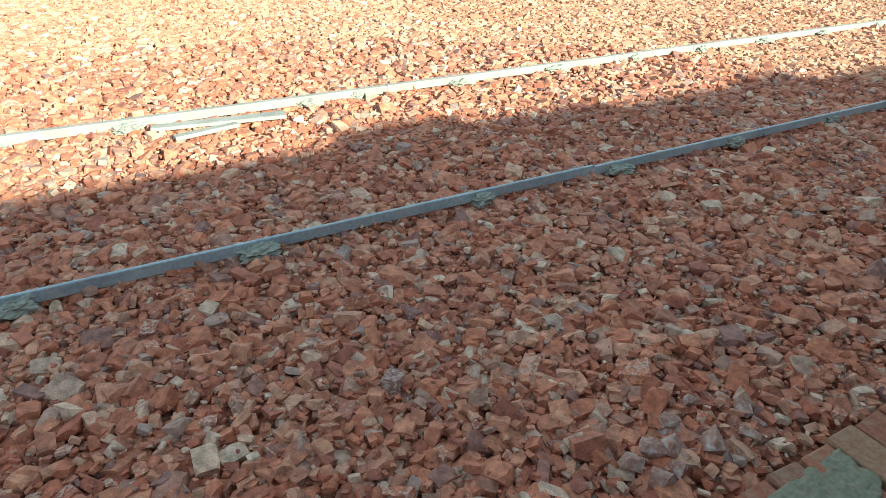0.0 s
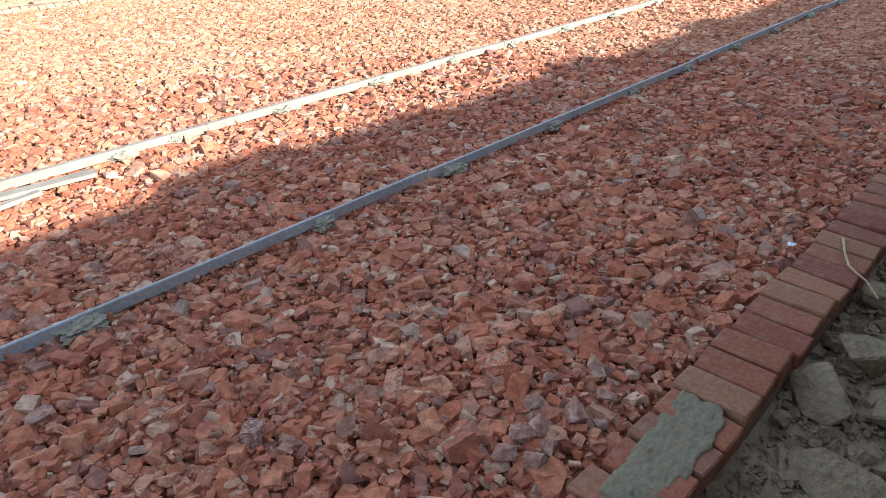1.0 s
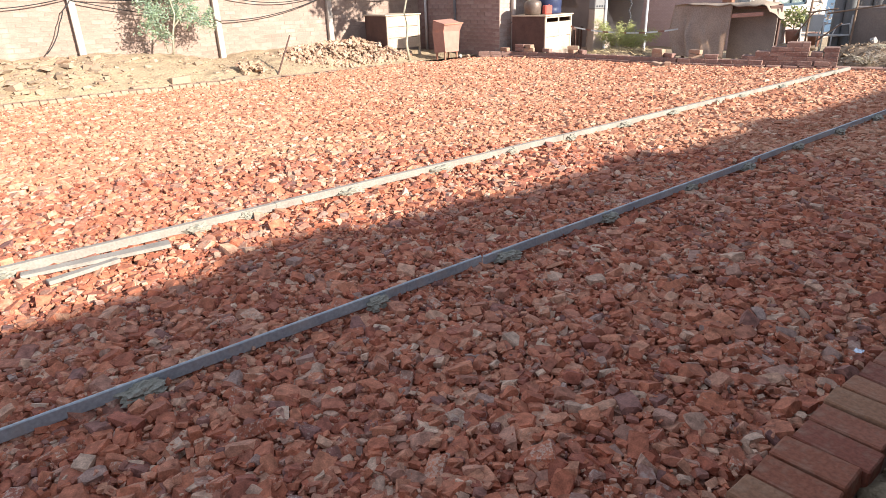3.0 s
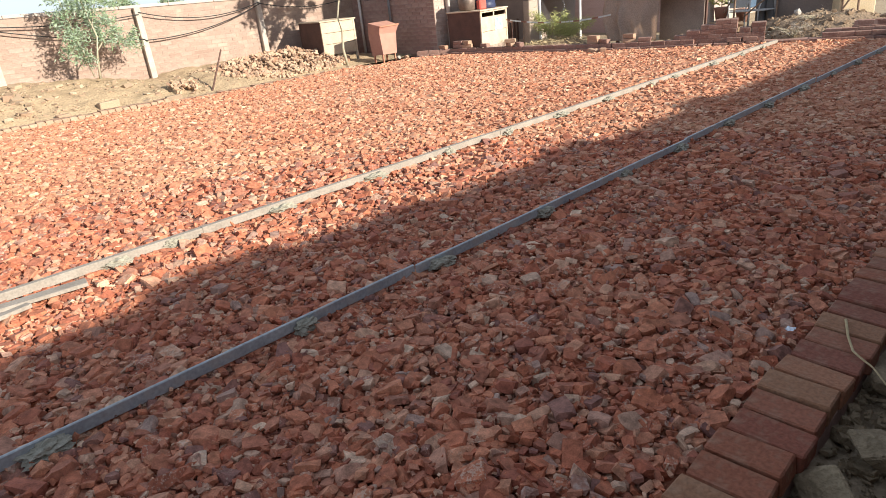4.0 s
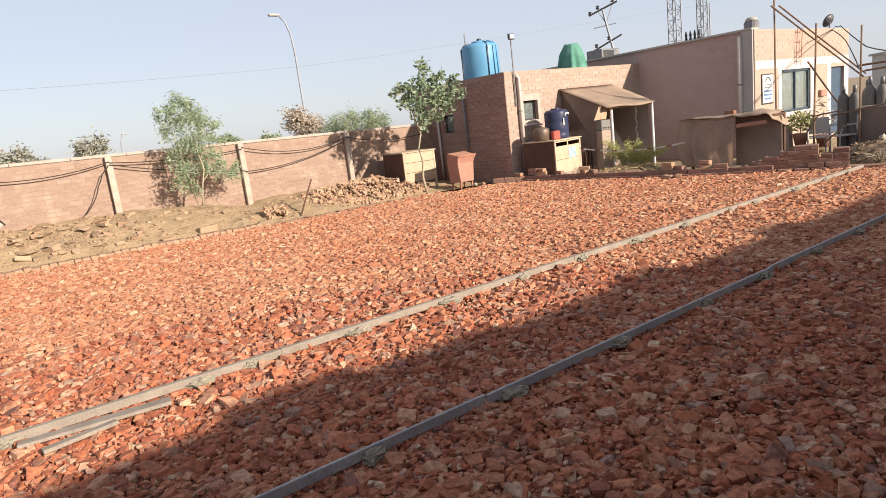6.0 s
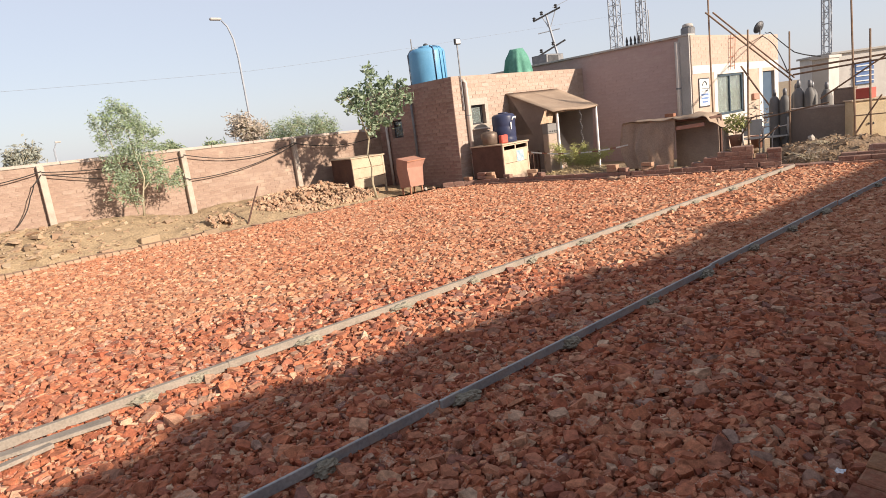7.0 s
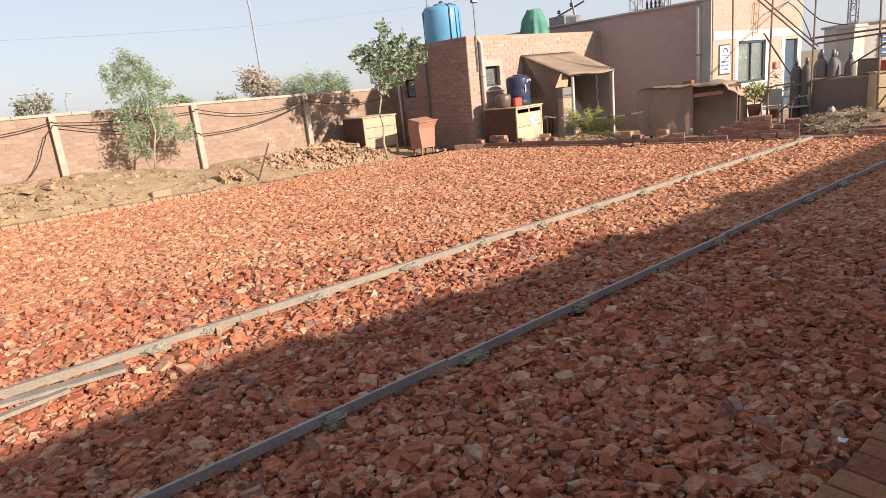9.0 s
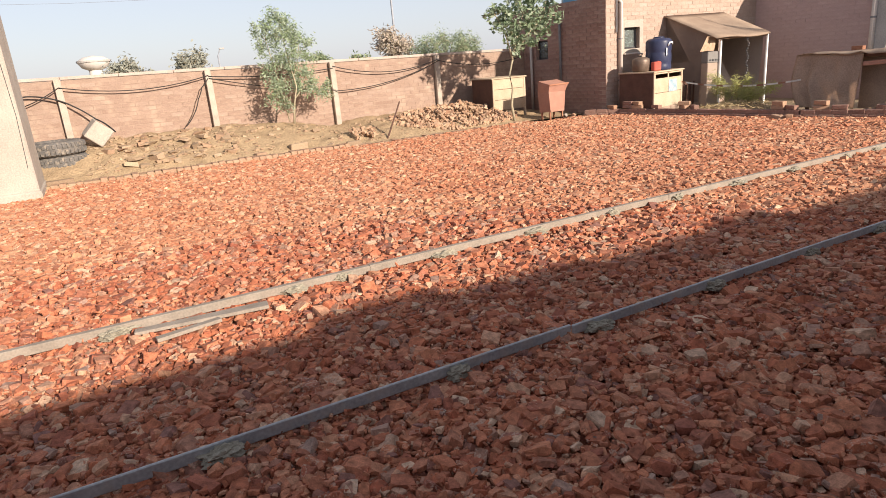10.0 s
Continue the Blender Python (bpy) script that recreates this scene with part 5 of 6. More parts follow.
brick_face("bricks", brick_rects(BX + 0.004, 20.99, 2.13, BZ - 0.03), (0, BY, 0), (1, 0, 0), (0, -1, 0), M_PINKBRICK, B, proud=0.002, singles=(15.7, 21.0))
part("corner_pier", box((BX - 0.02, BY + 0.165, BZ / 2 - 0.1), (0.05, 0.28, BZ + 0.2), 0.004), M_GREYWALL, B)
part("white_band", box(((BX + 21) / 2, BY - 0.004, 2.02), (5.22, 0.014, 0.20), 0.002), M_WHITE, B)
part("parapet_cap", box((BX + 0.1, 11.2, BZ + 0.02), (0.34, 7.7, 0.05), 0.006), M_GREYWALL, B)
for a, b, c, d in ((16.88, 17.06, 0.66, 2.0), (18.62, 18.84, 0.66, 2.0), (17.06, 18.62, 1.86, 2.0), (17.06, 18.62, 0.66, 0.80), (19.62, 19.86, 0.0, 2.0), (20.70, 20.98, 0.0, 2.0)):
    part("white_surround", box(((a + b) / 2, BY - 0.003, (c + d) / 2 - (0.04 if d > 1.95 else 0)), (b - a - 0.004, 0.012, d - c - (0.08 if d > 1.95 else 0)), 0.002), M_WHITE, B)
# big window: aluminium frame, two panes, curtain behind
bm = bmesh.new()
cx, cz, ww, hh = (win[0] + win[1]) / 2, (win[2] + win[3]) / 2, win[1] - win[0], win[3] - win[2]
for s in (-1, 1):
    box((s * (ww / 2 - 0.03), 0, 0), (0.06, 0.07, hh), 0.004, bm=bm)
    box((0, 0, s * (hh / 2 - 0.03)), (ww, 0.07, 0.06), 0.004, bm=bm)
box((0, 0, 0), (0.05, 0.07, hh - 0.1), 0.004, bm=bm)
fr = part("window", bm, M_SASH, B, "blue-grey aluminium window frame")
fr.matrix_basis = pose(cx, BY + 0.06, cz)
for s in (-1, 1):
    part("pane", box((s * (ww / 4 - 0.01), 0.01, 0), (ww / 2 - 0.08, 0.006, hh - 0.12)), M_GLASS, fr)
bm = bmesh.new()
top = [bm.verts.new((18.0 + x * 0.042, BY + 0.17 + 0.02 * math.sin(x * 1.9), 1.84)) for x in range(17)]
low = [bm.verts.new((18.0 + x * 0.042, BY + 0.17 + 0.025 * math.sin(x * 1.9), 0.75)) for x in range(17)]
fs = [bm.faces.new((top[k], top[k + 1], low[k + 1], low[k])) for k in range(16)]
bmesh.ops.solidify(bm, geom=fs, thickness=0.004)
part("curtain", bm, M_CURTAIN, B, "pale curtain behind the pane")
# Added panel: lightens the left pane in place of a sky reflection.
part("curtain", box((17.5, BY + 0.2, 1.30), (0.9, 0.01, 1.1), 0.002), M_GREYWALL, B, "grey panel added behind the pane to pale it like reflected sky")
# door
d = part("door", box((0, 0, 0), (door[1] - door[0] - 0.02, 0.05, door[3] - 0.02), 0.004), M_DOOR, B, "dark blue-grey door")
d.matrix_basis = pose((door[0] + door[1]) / 2, BY + 0.1, door[3] / 2)
part("door_handle", box((0.3, -0.04, 0.05), (0.03, 0.05, 0.14), 0.004), M_PIPE, d)
th = thing("wall_sign", (16.315, BY - 0.012, 1.445), "white notice board with a round arrow and dark text bars", "sign")
part("board", box((0, -0.006, 0), (0.50, 0.016, 0.66), 0.003), M_SIGN, th)
part("rim", box((0, -0.002, 0), (0.56, 0.010, 0.72), 0.002), M_DARK, th)
part("symbol", tube([(0.11 * math.cos(a), -0.018, 0.17 + 0.10 * math.sin(a)) for a in [math.pi * k / 10 for k in range(11)]], 0.016, 6), M_DARK, th)
for k, (z, wd) in enumerate(((0.10, 0.34), (0.04, 0.34), (-0.05, 0.38), (-0.14, 0.38), (-0.23, 0.30))):
    part("text_bar", box((0, -0.017, z), (wd, 0.006, 0.022 if k < 2 else 0.05), 0.001), M_STEEL if k < 2 else M_SIGNBLUE, th)
th = thing("meter_box", (19.27, BY - 0.04, 1.16), "small red box on the painted wall", "meter box")
part("body", box((0, 0, 0), (0.34, 0.08, 0.17), 0.01), M_BIN, th)
th = thing("drain_pipe", (BX - 0.06, 7.66, 0), "pale plastic rain pipe down the big brick wall", "pipe", "rain pipes")
part("pipe", tube([(0, 0, 2.75), (0, 0, -0.05)], 0.055, 12), M_PIPE, th, smooth=True)
part("clip", lathe([(0.065, 1.6), (0.065, 1.64)], 12), M_STEEL, th)
th = thing("roof_cooler", (16.2, 7.62, BZ), "grey rounded cooler on the roof edge", "cooler")
part("body", box((0, 0, 0.13), (0.3, 0.28, 0.26), 0.05), M_STEEL, th)
part("drum", lathe([(0.13, 0.24), (0.13, 0.30), (0.08, 0.33)], 16), M_GREYWALL, th, smooth=True)
th = thing("satellite_dish", (20.72, BY + 0.35, BZ), "satellite dish tipped up on the roof, dark for its shaded underside", "dish")
bm = bmesh.new()
rings = []
for k in range(7):
    r = 0.19 * k / 6
    rings.append([bm.verts.new((r * math.cos(a), r * math.sin(a), 0.10 * (k / 6) ** 2)) for a in [2 * math.pi * j / 20 for j in range(20)]] if k else [bm.verts.new((0, 0, 0))])
for k in range(6):
    for j in range(20):
        if k == 0:
            bm.faces.new((rings[0][0], rings[1][j], rings[1][(j + 1) % 20]))
        else:
            bm.faces.new((rings[k][j], rings[k][(j + 1) % 20], rings[k + 1][(j + 1) % 20], rings[k + 1][j]))
bmesh.ops.solidify(bm, geom=list(bm.faces), thickness=0.012)
# Dark steel stands for shade on the dish's underside.
dd = part("dish", bm, M_STEEL, th, smooth=True)
dd.matrix_basis = Matrix.Translation((0, 0, 0.24)) @ Vector((0.25, 0.80, 0.45)).to_track_quat("Z", "Y").to_matrix().to_4x4()
part("mount", tube([(0, 0.05, 0), (0, 0.02, 0.26)], 0.02, 8), M_STEEL, th)
# iron ladder on the painted front
th = thing("iron_ladder", (17.85, BY - 0.05, 1.95), "thin rusty iron ladder hung on the wall front", "ladder")
for s in (-1, 1):
    part("stile", tube([(s * 0.13, 0, 0), (s * 0.13 + 0.1, 0, 0.9)], 0.010, 6), M_RUST, th)
for k in range(4):
    part("rung", tube([(-0.13 + 0.025 * k, 0, 0.1 + 0.24 * k), (0.13 + 0.025 * k, 0, 0.1 + 0.24 * k)], 0.008, 6), M_RUST, th)

# ---- the far end of the gravel: low brick edging, stacked bricks, covered bench ----
kerb = thing("kerb_end", (0, 0, 0), "low uneven brick edging at the end of the gravel", "kerb", kind="structure")
random.seed(21)


def run(p0, p1, courses, z0=0.0, ragged=0.0, off=0.0):
    """Courses of bricks along a line."""
    a, b = Vector(p0), Vector(p1)
    d = (b - a)
    ang = math.degrees(math.atan2(d.y, d.x))
    n = max(1, round(d.length / 0.234))
    side = Vector((-d.y, d.x)).normalized() * off
    if courses > 2:
        h = 0.078 * (courses - (1 if ragged else 0)) - 0.012
        m = a.lerp(b, 0.5) + side
        heart = part("heart", box((0, 0, 0), (d.length - 0.06, 0.098, h), 0.004), M_DARKBRICK, kerb)
        heart.matrix_basis = pose(m.x, m.y, z0 + h / 2, 0, 0, ang)
    for c in range(courses):
        for k in range(n):
            if c and random.random() < ragged * c / courses:
                continue
            q = a.lerp(b, (k + 0.5 + 0.25 * (c % 2)) / n) + side
            lay_brick(kerb, pose(q.x, q.y, z0 + 0.036 + c * 0.078, random.uniform(-1, 1), random.uniform(-1, 1), ang + random.uniform(-2.5, 2.5)), BROWN)


for p, q in zip(END, END[1:]):
    a, b = Vector(p), Vector(q)
    run(a, b, 2, -0.105)
    side = Vector((a.y - b.y, b.x - a.x)).normalized()
    run(a + side * 0.118, b + side * 0.118, 2, -0.105)
for p, q in zip(END, END[1:]):
    a, b = Vector(p), Vector(q)
    n = max(1, round((b - a).length / 0.236))
    for u, v in ((a, b),) if not (a.y > 3.18 and b.y < 4.05) else ():
        bed = part("mortar", box((0, 0, 0), ((v - u).length - 0.02, 0.100, 0.17), 0.004), M_EDGEMORTAR, kerb)
        bed.matrix_basis = pose((u.x + v.x) / 2 + 0.05, (u.y + v.y) / 2, 0.032, 0, 0, math.degrees(math.atan2(v.y - u.y, v.x - u.x)))
    for k in range(n):
        m = a.lerp(b, (k + 0.5) / n)
        if random.random() < 0.85 and not 3.18 < m.y < 4.05:
            lay_brick(kerb, pose(m.x + 0.05, m.y, 0.088, random.uniform(-1.5, 1.5), random.uniform(-1.5, 1.5), math.degrees(math.atan2(b.y - a.y, b.x - a.x)) + random.uniform(-3, 3)), BROWN)
# loose bricks standing on the edging
for k, (y, h) in enumerate(((10.3, 1), (9.97, 2), (9.74, 2), (9.28, 1), (8.66, 2), (8.44, 1), (6.80, 2), (6.58, 1), (6.12, 2), (5.85, 1))):
    x = end_x(y) + 0.09
    for c in range(h):
        lay_brick(kerb, pose(x, y, 0.163 + 0.076 * c, 0, 0, random.uniform(60, 125)), BROWN if k % 2 else DUSTY)
lay_brick(kerb, pose(11.12, 6.45, 0.03, 4, 0, 30), DUSTY)
lay_brick(kerb, pose(11.05, 6.62, 0.02, 0, -6, 75), DUSTY)
# the stepped piece of walling: a raking front face, a low toothed end, and a stub behind it
def on_line(y, back):
    return (end_x(y) + back, y)


def walling(ya, yb, z0, c):
    """One course of bonded brickwork, a brick thick, from ya to yb along the edging: stretchers, every other course ending in a header."""
    a, b = Vector(on_line(ya, 0.16)), Vector(on_line(yb, 0.16))
    d = (a - b).normalized()
    ang, side, z = math.degrees(math.atan2(d.y, d.x)), Vector((-d.y, d.x)), z0 + 0.078 * c + 0.036
    bed = part("mortar", box((0, 0, 0), ((a - b).length - 0.006, 0.214, 0.079), 0.003), M_EDGEMORTAR, kerb)
    bed.matrix_basis = pose((a.x + b.x) / 2, (a.y + b.y) / 2, z, 0, 0, ang)
    at = 0.0
    if c % 2:
        q = b + d * 0.057
        lay_brick(kerb, pose(q.x, q.y, z, 0, 0, ang + 90 + random.uniform(-1, 1)), BROWN)
        at = 0.122
    while at + 0.17 < (a - b).length:
        for s in (-1, 1):
            q = b + d * (at + 0.116) + side * s * 0.057
            lay_brick(kerb, pose(q.x, q.y, z, random.uniform(-1, 1), random.uniform(-1, 1), ang + random.uniform(-1.2, 1.2)), BROWN)
        at += 0.238


for c, ya in enumerate((5.80, 5.56, 5.38, 5.17, 4.95, 4.70)):
    walling(ya, 4.40, -0.035, c)
for c in range(4):
    walling(4.37, 4.20 - 0.03 * (c < 2), -0.035, c)
for c in range(5):
    walling(4.185, 3.985, -0.035, c) if c > 1 else walling(4.155, 3.985, -0.035, c)
run(on_line(3.17, 0.22), on_line(1.2, 0.22), 3, -0.06)
run(on_line(2.85, 0.335), on_line(1.2, 0.335), 4, -0.04)
run(on_line(2.45, 0.45), on_line(1.2, 0.45), 5, -0.04, 0.15)


def mound(name, x0, x1, y0, y1, h, mat, label, category, base=-0.1):
    cx, cy, rx, ry = (x0 + x1) / 2, (y0 + y1) / 2, (x1 - x0) / 2, (y1 - y0) / 2

    def z(x, y):
        e = max(0, 1 - ((x - cx) / rx) ** 2 - ((y - cy) / ry) ** 2)
        return base - 0.06 + (h + 0.06) * e ** 0.7 + (0.05 * hill(x, y, 3) + 0.03 * hill(x, y, 8)) * min(1, e * 3)
    return grid_mesh(name, np.arange(x0, x1 + 0.05, 0.09), np.arange(y0, y1 + 0.05, 0.09), z, mat, label, category), z


_, mz = mound("soil_mound", 12.75, 15.4, 2.0, 5.2, 0.42, M_MOUND, "heap of dry soil and weeds behind the brick edging", "soil mound")
pts = np.column_stack([RNG.uniform(12.9, 15.2, 380), RNG.uniform(2.2, 5.0, 380)])
tagged(scatter("rubble", np.column_stack([pts, [mz(a, b) for a, b in pts]]), RNG.lognormal(np.log(0.06), 0.4, 380).clip(0.02, 0.16), 0.5, M_CLOD), "clods and stones on the soil heap", "rubble", kind="stuff")
rp = []
for _ in range(300):
    y = random.uniform(4.55, 6.2)
    rp.append((end_x(y) + random.uniform(0.27, 0.75), y, -0.05 + 0.42 * max(0, 1 - (y - 4.55) / 1.55) * random.uniform(0.3, 1)))
tagged(scatter("rubble", np.array(rp), RNG.lognormal(np.log(0.10), 0.35, 300).clip(0.04, 0.2), 0.5, M_CLOD), "earth clods and broken bricks behind the stepped walling", "rubble", kind="stuff")
lump("rock", (13.9, 4.05, 0.34), (0.08, 0.07, 0.08), 75, M_PLASTER, "pale stone on top of the soil heap", "rock")
_, mz2 = mound("soil_mound", 11.3, 13.2, 7.2, 9.4, 0.20, M_MOUND, "low heap of dry grassy soil before the canopy", "soil mound")
gp = np.column_stack([RNG.uniform(11.5, 12.9, 900), RNG.uniform(7.5, 9.2, 900)])
gp = np.column_stack([gp, [mz2(a, b) + 0.05 for a, b in gp]])
tagged(leaves("dry_grass", gp, 0.16, 0.06, M_STRAW), "dry straw-coloured grass on the soil heap", "grass", kind="stuff")

# brown tarpaulin over a bench
th = thing("covered_bench", (12.75, 6.2, 0), "work bench half covered by a hanging brown tarpaulin", "bench")
bm = bmesh.new()
vv = []
for i in range(19):
    f = i / 18
    row = []
    for j in range(41):
        u = j / 40
        spread_out = 0.5 + 0.5 * math.sin(f * 2.2)
        crease = 0.085 * math.exp(-((u - 0.40 + 0.10 * f) / 0.05) ** 2) - 0.06 * math.exp(-((u - 0.27 + 0.05 * f) / 0.06) ** 2)
        fold = 0.030 * math.sin(u * 17 + 1 + 2 * f) + 0.020 * math.sin(u * 29 - 3 * f) + 0.05 * noise.noise(Vector((u * 4, f * 3, 1))) + crease
        y = 1.17 - 1.20 * u + (0.10 * spread_out * (1 - u) if f < 0.6 else 0.10 * spread_out * (1 - u) * (1 - f) / 0.4) - 0.22 * max(0, f - 0.5) * (1 - u)
        row.append(bm.verts.new((-0.04 - 0.12 * f - fold * min(1, 1.5 * f), y, 1.0 - 0.99 * f + 0.012 * math.sin(u * 9) - 0.02 * noise.noise(Vector((u * 6, 1, 2))) * (1 - f))))
    vv.append(row)
fs = [bm.faces.new((vv[i][j], vv[i][j + 1], vv[i + 1][j + 1], vv[i + 1][j])) for i in range(18) for j in range(40)]
bmesh.ops.solidify(bm, geom=fs, thickness=0.008)
part("tarpaulin", bm, M_TARP, th, smooth=True)
rows = []
for k in range(13):
    f = k / 12
    row = []
    for m in range(31):
        u = m / 30
        lift = 0.09 * math.exp(-((u - 0.80) / 0.10) ** 2) * (1 - 0.5 * f)
        hang = (0.13 * math.sin(math.pi * min(1, max(0, (u - 0.62) / 0.30))) + 0.02 * math.sin(u * 23)) * max(0, 1 - 5 * f) if u > 0.6 else 0
        end = 0.30 * max(0, u - 0.955) / 0.045 * (0.4 + 0.6 * f)
        row.append((-0.10 + 0.66 * f - 0.05 * hang, 1.16 - 1.93 * u, 1.015 + lift - hang - end + 0.018 * math.sin(9 * f + u * 11) + 0.02 * noise.noise(Vector((u * 7, f * 4, 6)))))
    rows.append(row)
part("top_cloth", sheet(rows, 0.010), M_CANVAS, th, "pale dusty cloth over the bench top", True)
part("table_top", box((0.26, 0.14, 0.955), (0.50, 1.75, 0.05), 0.006), M_BROWNWOOD, th)
part("front_rail", box((-0.02, -0.38, 0.80), (0.05, 0.62, 0.075), 0.005, m=Matrix.Rotation(radians(-4), 4, "X")), M_BIN, th, "faded red rail")
# Brown board added to stand for the dark recess under the top.
part("inner_board", box((0.30, -0.30, 0.45), (0.02, 0.92, 0.94), 0.004), M_BROWNWALL, th)
for a, b in ((0.0, 0.95), (0.48, 0.95), (0.48, -0.70)):
    part("leg", box((a, b, 0.45), (0.06, 0.06, 1.1), 0.005), M_BROWNWOOD, th)
part("brick", box((0.22, 0.22, 1.075), (0.11, 0.2, 0.07), 0.005), M_BRICK, th)

# ---- scaffold poles, cylinders, cabinet at the corner ----
def pole(name, a, b, r, label, category="pole", group="scaffold poles", mat=M_BAMBOO):
    o = Vector(a)
    return solo(name, tube([Vector((0, 0, 0)), (Vector(b) - o) * 0.5 + Vector((0.01, 0.01, 0)), Vector(b) - o], r, 7, r * 0.85), mat, o, label, category, group)


upright = "upright weathered scaffold pole set in the ground"
pole("scaffold_pole", (14.6, 6.28, -0.1), (14.6, 6.31, 3.7), 0.021, upright)
pole("scaffold_pole", (14.5, 5.49, -0.1), (14.5, 5.44, 2.62), 0.021, upright)
pole("scaffold_pole", (14.6, 4.68, -0.1), (14.6, 4.67, 2.44), 0.019, upright)
pole("scaffold_pole", (14.6, 3.49, -0.1), (14.6, 3.60, 3.2), 0.020, upright)
pole("scaffold_pole", (14.6, 3.24, -0.1), (14.6, 3.28, 2.23), 0.021, upright)
pole("scaffold_pole", (14.57, 6.36, 3.15), (14.57, 4.62, 1.47), 0.019, "sloping scaffold pole tied to the uprights")
pole("scaffold_pole", (14.66, 6.24, 3.13), (14.64, 4.60, 1.52), 0.018, "sloping scaffold pole tied to the uprights")
pole("scaffold_pole", (14.65, 4.72, 1.69), (14.65, 2.8, 1.74), 0.021, "level scaffold pole tied to the uprights")
pole("scaffold_pole", (14.63, 4.62, 1.58), (14.63, 2.8, 1.67), 0.019, "level scaffold pole tied to the uprights")
pole("scaffold_pole", (14.565, 4.10, 1.05), (14.565, 2.86, 1.81), 0.017, "dark slanting brace between the scaffold poles")
pole("scaffold_pole", (14.45, 5.58, 1.90), (14.5, 5.04, 1.02), 0.019, "dark slanting brace between the scaffold poles")
pole("scaffold_pole", (14.4, 5.24, 0.25), (14.4, 4.82, 0.60), 0.017, "dark slanting brace between the scaffold poles")
pole("scaffold_pole", (14.467, 5.69, 0.34), (14.467, 5.39, 0.80), 0.017, "dark slanting brace between the scaffold poles")
pole("scaffold_pole", (14.4, 5.48, 0.79), (14.4, 4.94, 0.87), 0.015, "short level pole before the white chairs")
pole("scaffold_pole", (14.565, 5.17, 0.77), (14.565, 3.95, 0.965), 0.017, "level pole along the low dark wall")
pole("scaffold_pole", (14.35, 3.43, 0.34), (14.35, 3.02, 1.02), 0.017, "dark slanting brace before the cabinet")
pole("scaffold_pole", (14.35, 3.46, 0.67), (14.35, 2.95, 0.68), 0.012, "thin level rail before the cabinet")
cable([(20.8, 7.60, 2.95), (18.6, 6.6, 2.78), (16.6, 5.3, 2.1), (15.2, 4.3, 1.88)], 0.012, "thin black cable sagging from the roof", 0.02, category="wire")
cable([(19.9, 7.32, 2.80), (17.6, 6.1, 2.35), (15.4, 5.0, 1.65)], 0.012, "thin black cable sagging from the roof", -0.03, category="wire")


def cylinder(loc, k, h=1.12, r=0.108):
    th = thing("gas_cylinder", loc, "tall grey gas cylinder with a valve cap", "gas cylinder", "gas cylinders")
    part("body", lathe([(r * 0.9, 0), (r, 0.03), (r, h * 0.84), (r * 0.92, h * 0.89), (r * 0.6, h * 0.95), (r * 0.34, h * 0.97)], 20), M_CYL, th, smooth=True)
    part("valve", lathe([(r * 0.34, h * 0.96), (r * 0.38, h * 1.04), (r * 0.3, h * 1.08), (0.01, h * 1.09)], 12), M_STEEL, th, smooth=True)


for k, (x, y, h) in enumerate(((15.1, 5.17, 1.24), (15.1, 4.96, 1.24), (15.5, 4.83, 1.36), (15.5, 4.61, 1.34), (15.6, 4.32, 1.26), (15.8, 4.98, 1.3), (15.9, 4.70, 1.3))):
    cylinder((x, y, -0.02), k, h)
low = thing("wall_low", (0, 0, 0), "low dark grey rendered wall", "wall", kind="structure")
part("core", box((15.25, 4.29, 0.35), (0.18, 1.20, 0.98), 0.01), M_BROWNWALL, low)
part("cap", box((15.28, 4.29, 0.86), (0.24, 1.22, 0.04), 0.006), M_COPING, low)
th = thing("metal_box", (15.27, 3.88, 0.88), "dark grey metal box standing on the low wall", "box")
part("body", box((0, 0, 0.15), (0.22, 0.36, 0.29), 0.012), M_BROWNWALL, th)
part("lid", box((0, 0, 0.305), (0.24, 0.38, 0.025), 0.006), M_BROWNWALL, th)
th = thing("cabinet", (14.93, 3.34, 0.0), "yellowed wooden cupboard standing outdoors", "cabinet", rz=38)
part("body", box((0.2, 0, 0.46), (0.36, 0.62, 0.92), 0.01), M_CUPBOARD, th)
for s in (-1, 1):
    dr = part("door", box((0.008, s * 0.15, 0.47), (0.022, 0.28, 0.80), 0.004), M_CUPBOARD, th)
    part("knob", box((-0.012, s * 0.04, 0.47), (0.02, 0.02, 0.04), 0.003), M_DARK, dr)
part("top", box((0.2, 0, 0.935), (0.42, 0.68, 0.03), 0.004), M_PALEWOOD, th)
th = thing("red_crate", (15.12, 3.48, 0.95), "red plastic crate on the cupboard", "crate")
part("body", box((0, 0, 0.10), (0.3, 0.27, 0.20), 0.01), M_RED, th)

# chairs, sack and plants before the office window
def potted(loc, k, h, mat, label, n=340):
    th = thing("potted_plant", loc, label, "plant", "plants by the window")
    part("pot", lathe([(0.10, 0), (0.15, 0.26), (0.16, 0.28), (0.13, 0.29)], 18), M_BIN, th, smooth=True)
    v = RNG.normal(size=(n, 3))
    v /= np.linalg.norm(v, axis=1)[:, None]
    v *= (RNG.random(n) ** 0.4)[:, None] * np.array((0.30, 0.34, h / 2))
    ob = leaves("foliage", v + np.array((0, 0, 0.32 + h / 2)), 0.11, 0.35, mat)
    ob.parent = th
    part("stem", tube([(0, 0, 0.2), (0.01, 0, 0.3 + h * 0.5)], 0.012, 6), M_BARK, th)


potted((14.9, 5.93, 0.14), 0, 0.44, M_LEAF_LIME, "bushy light green plant in a clay pot")
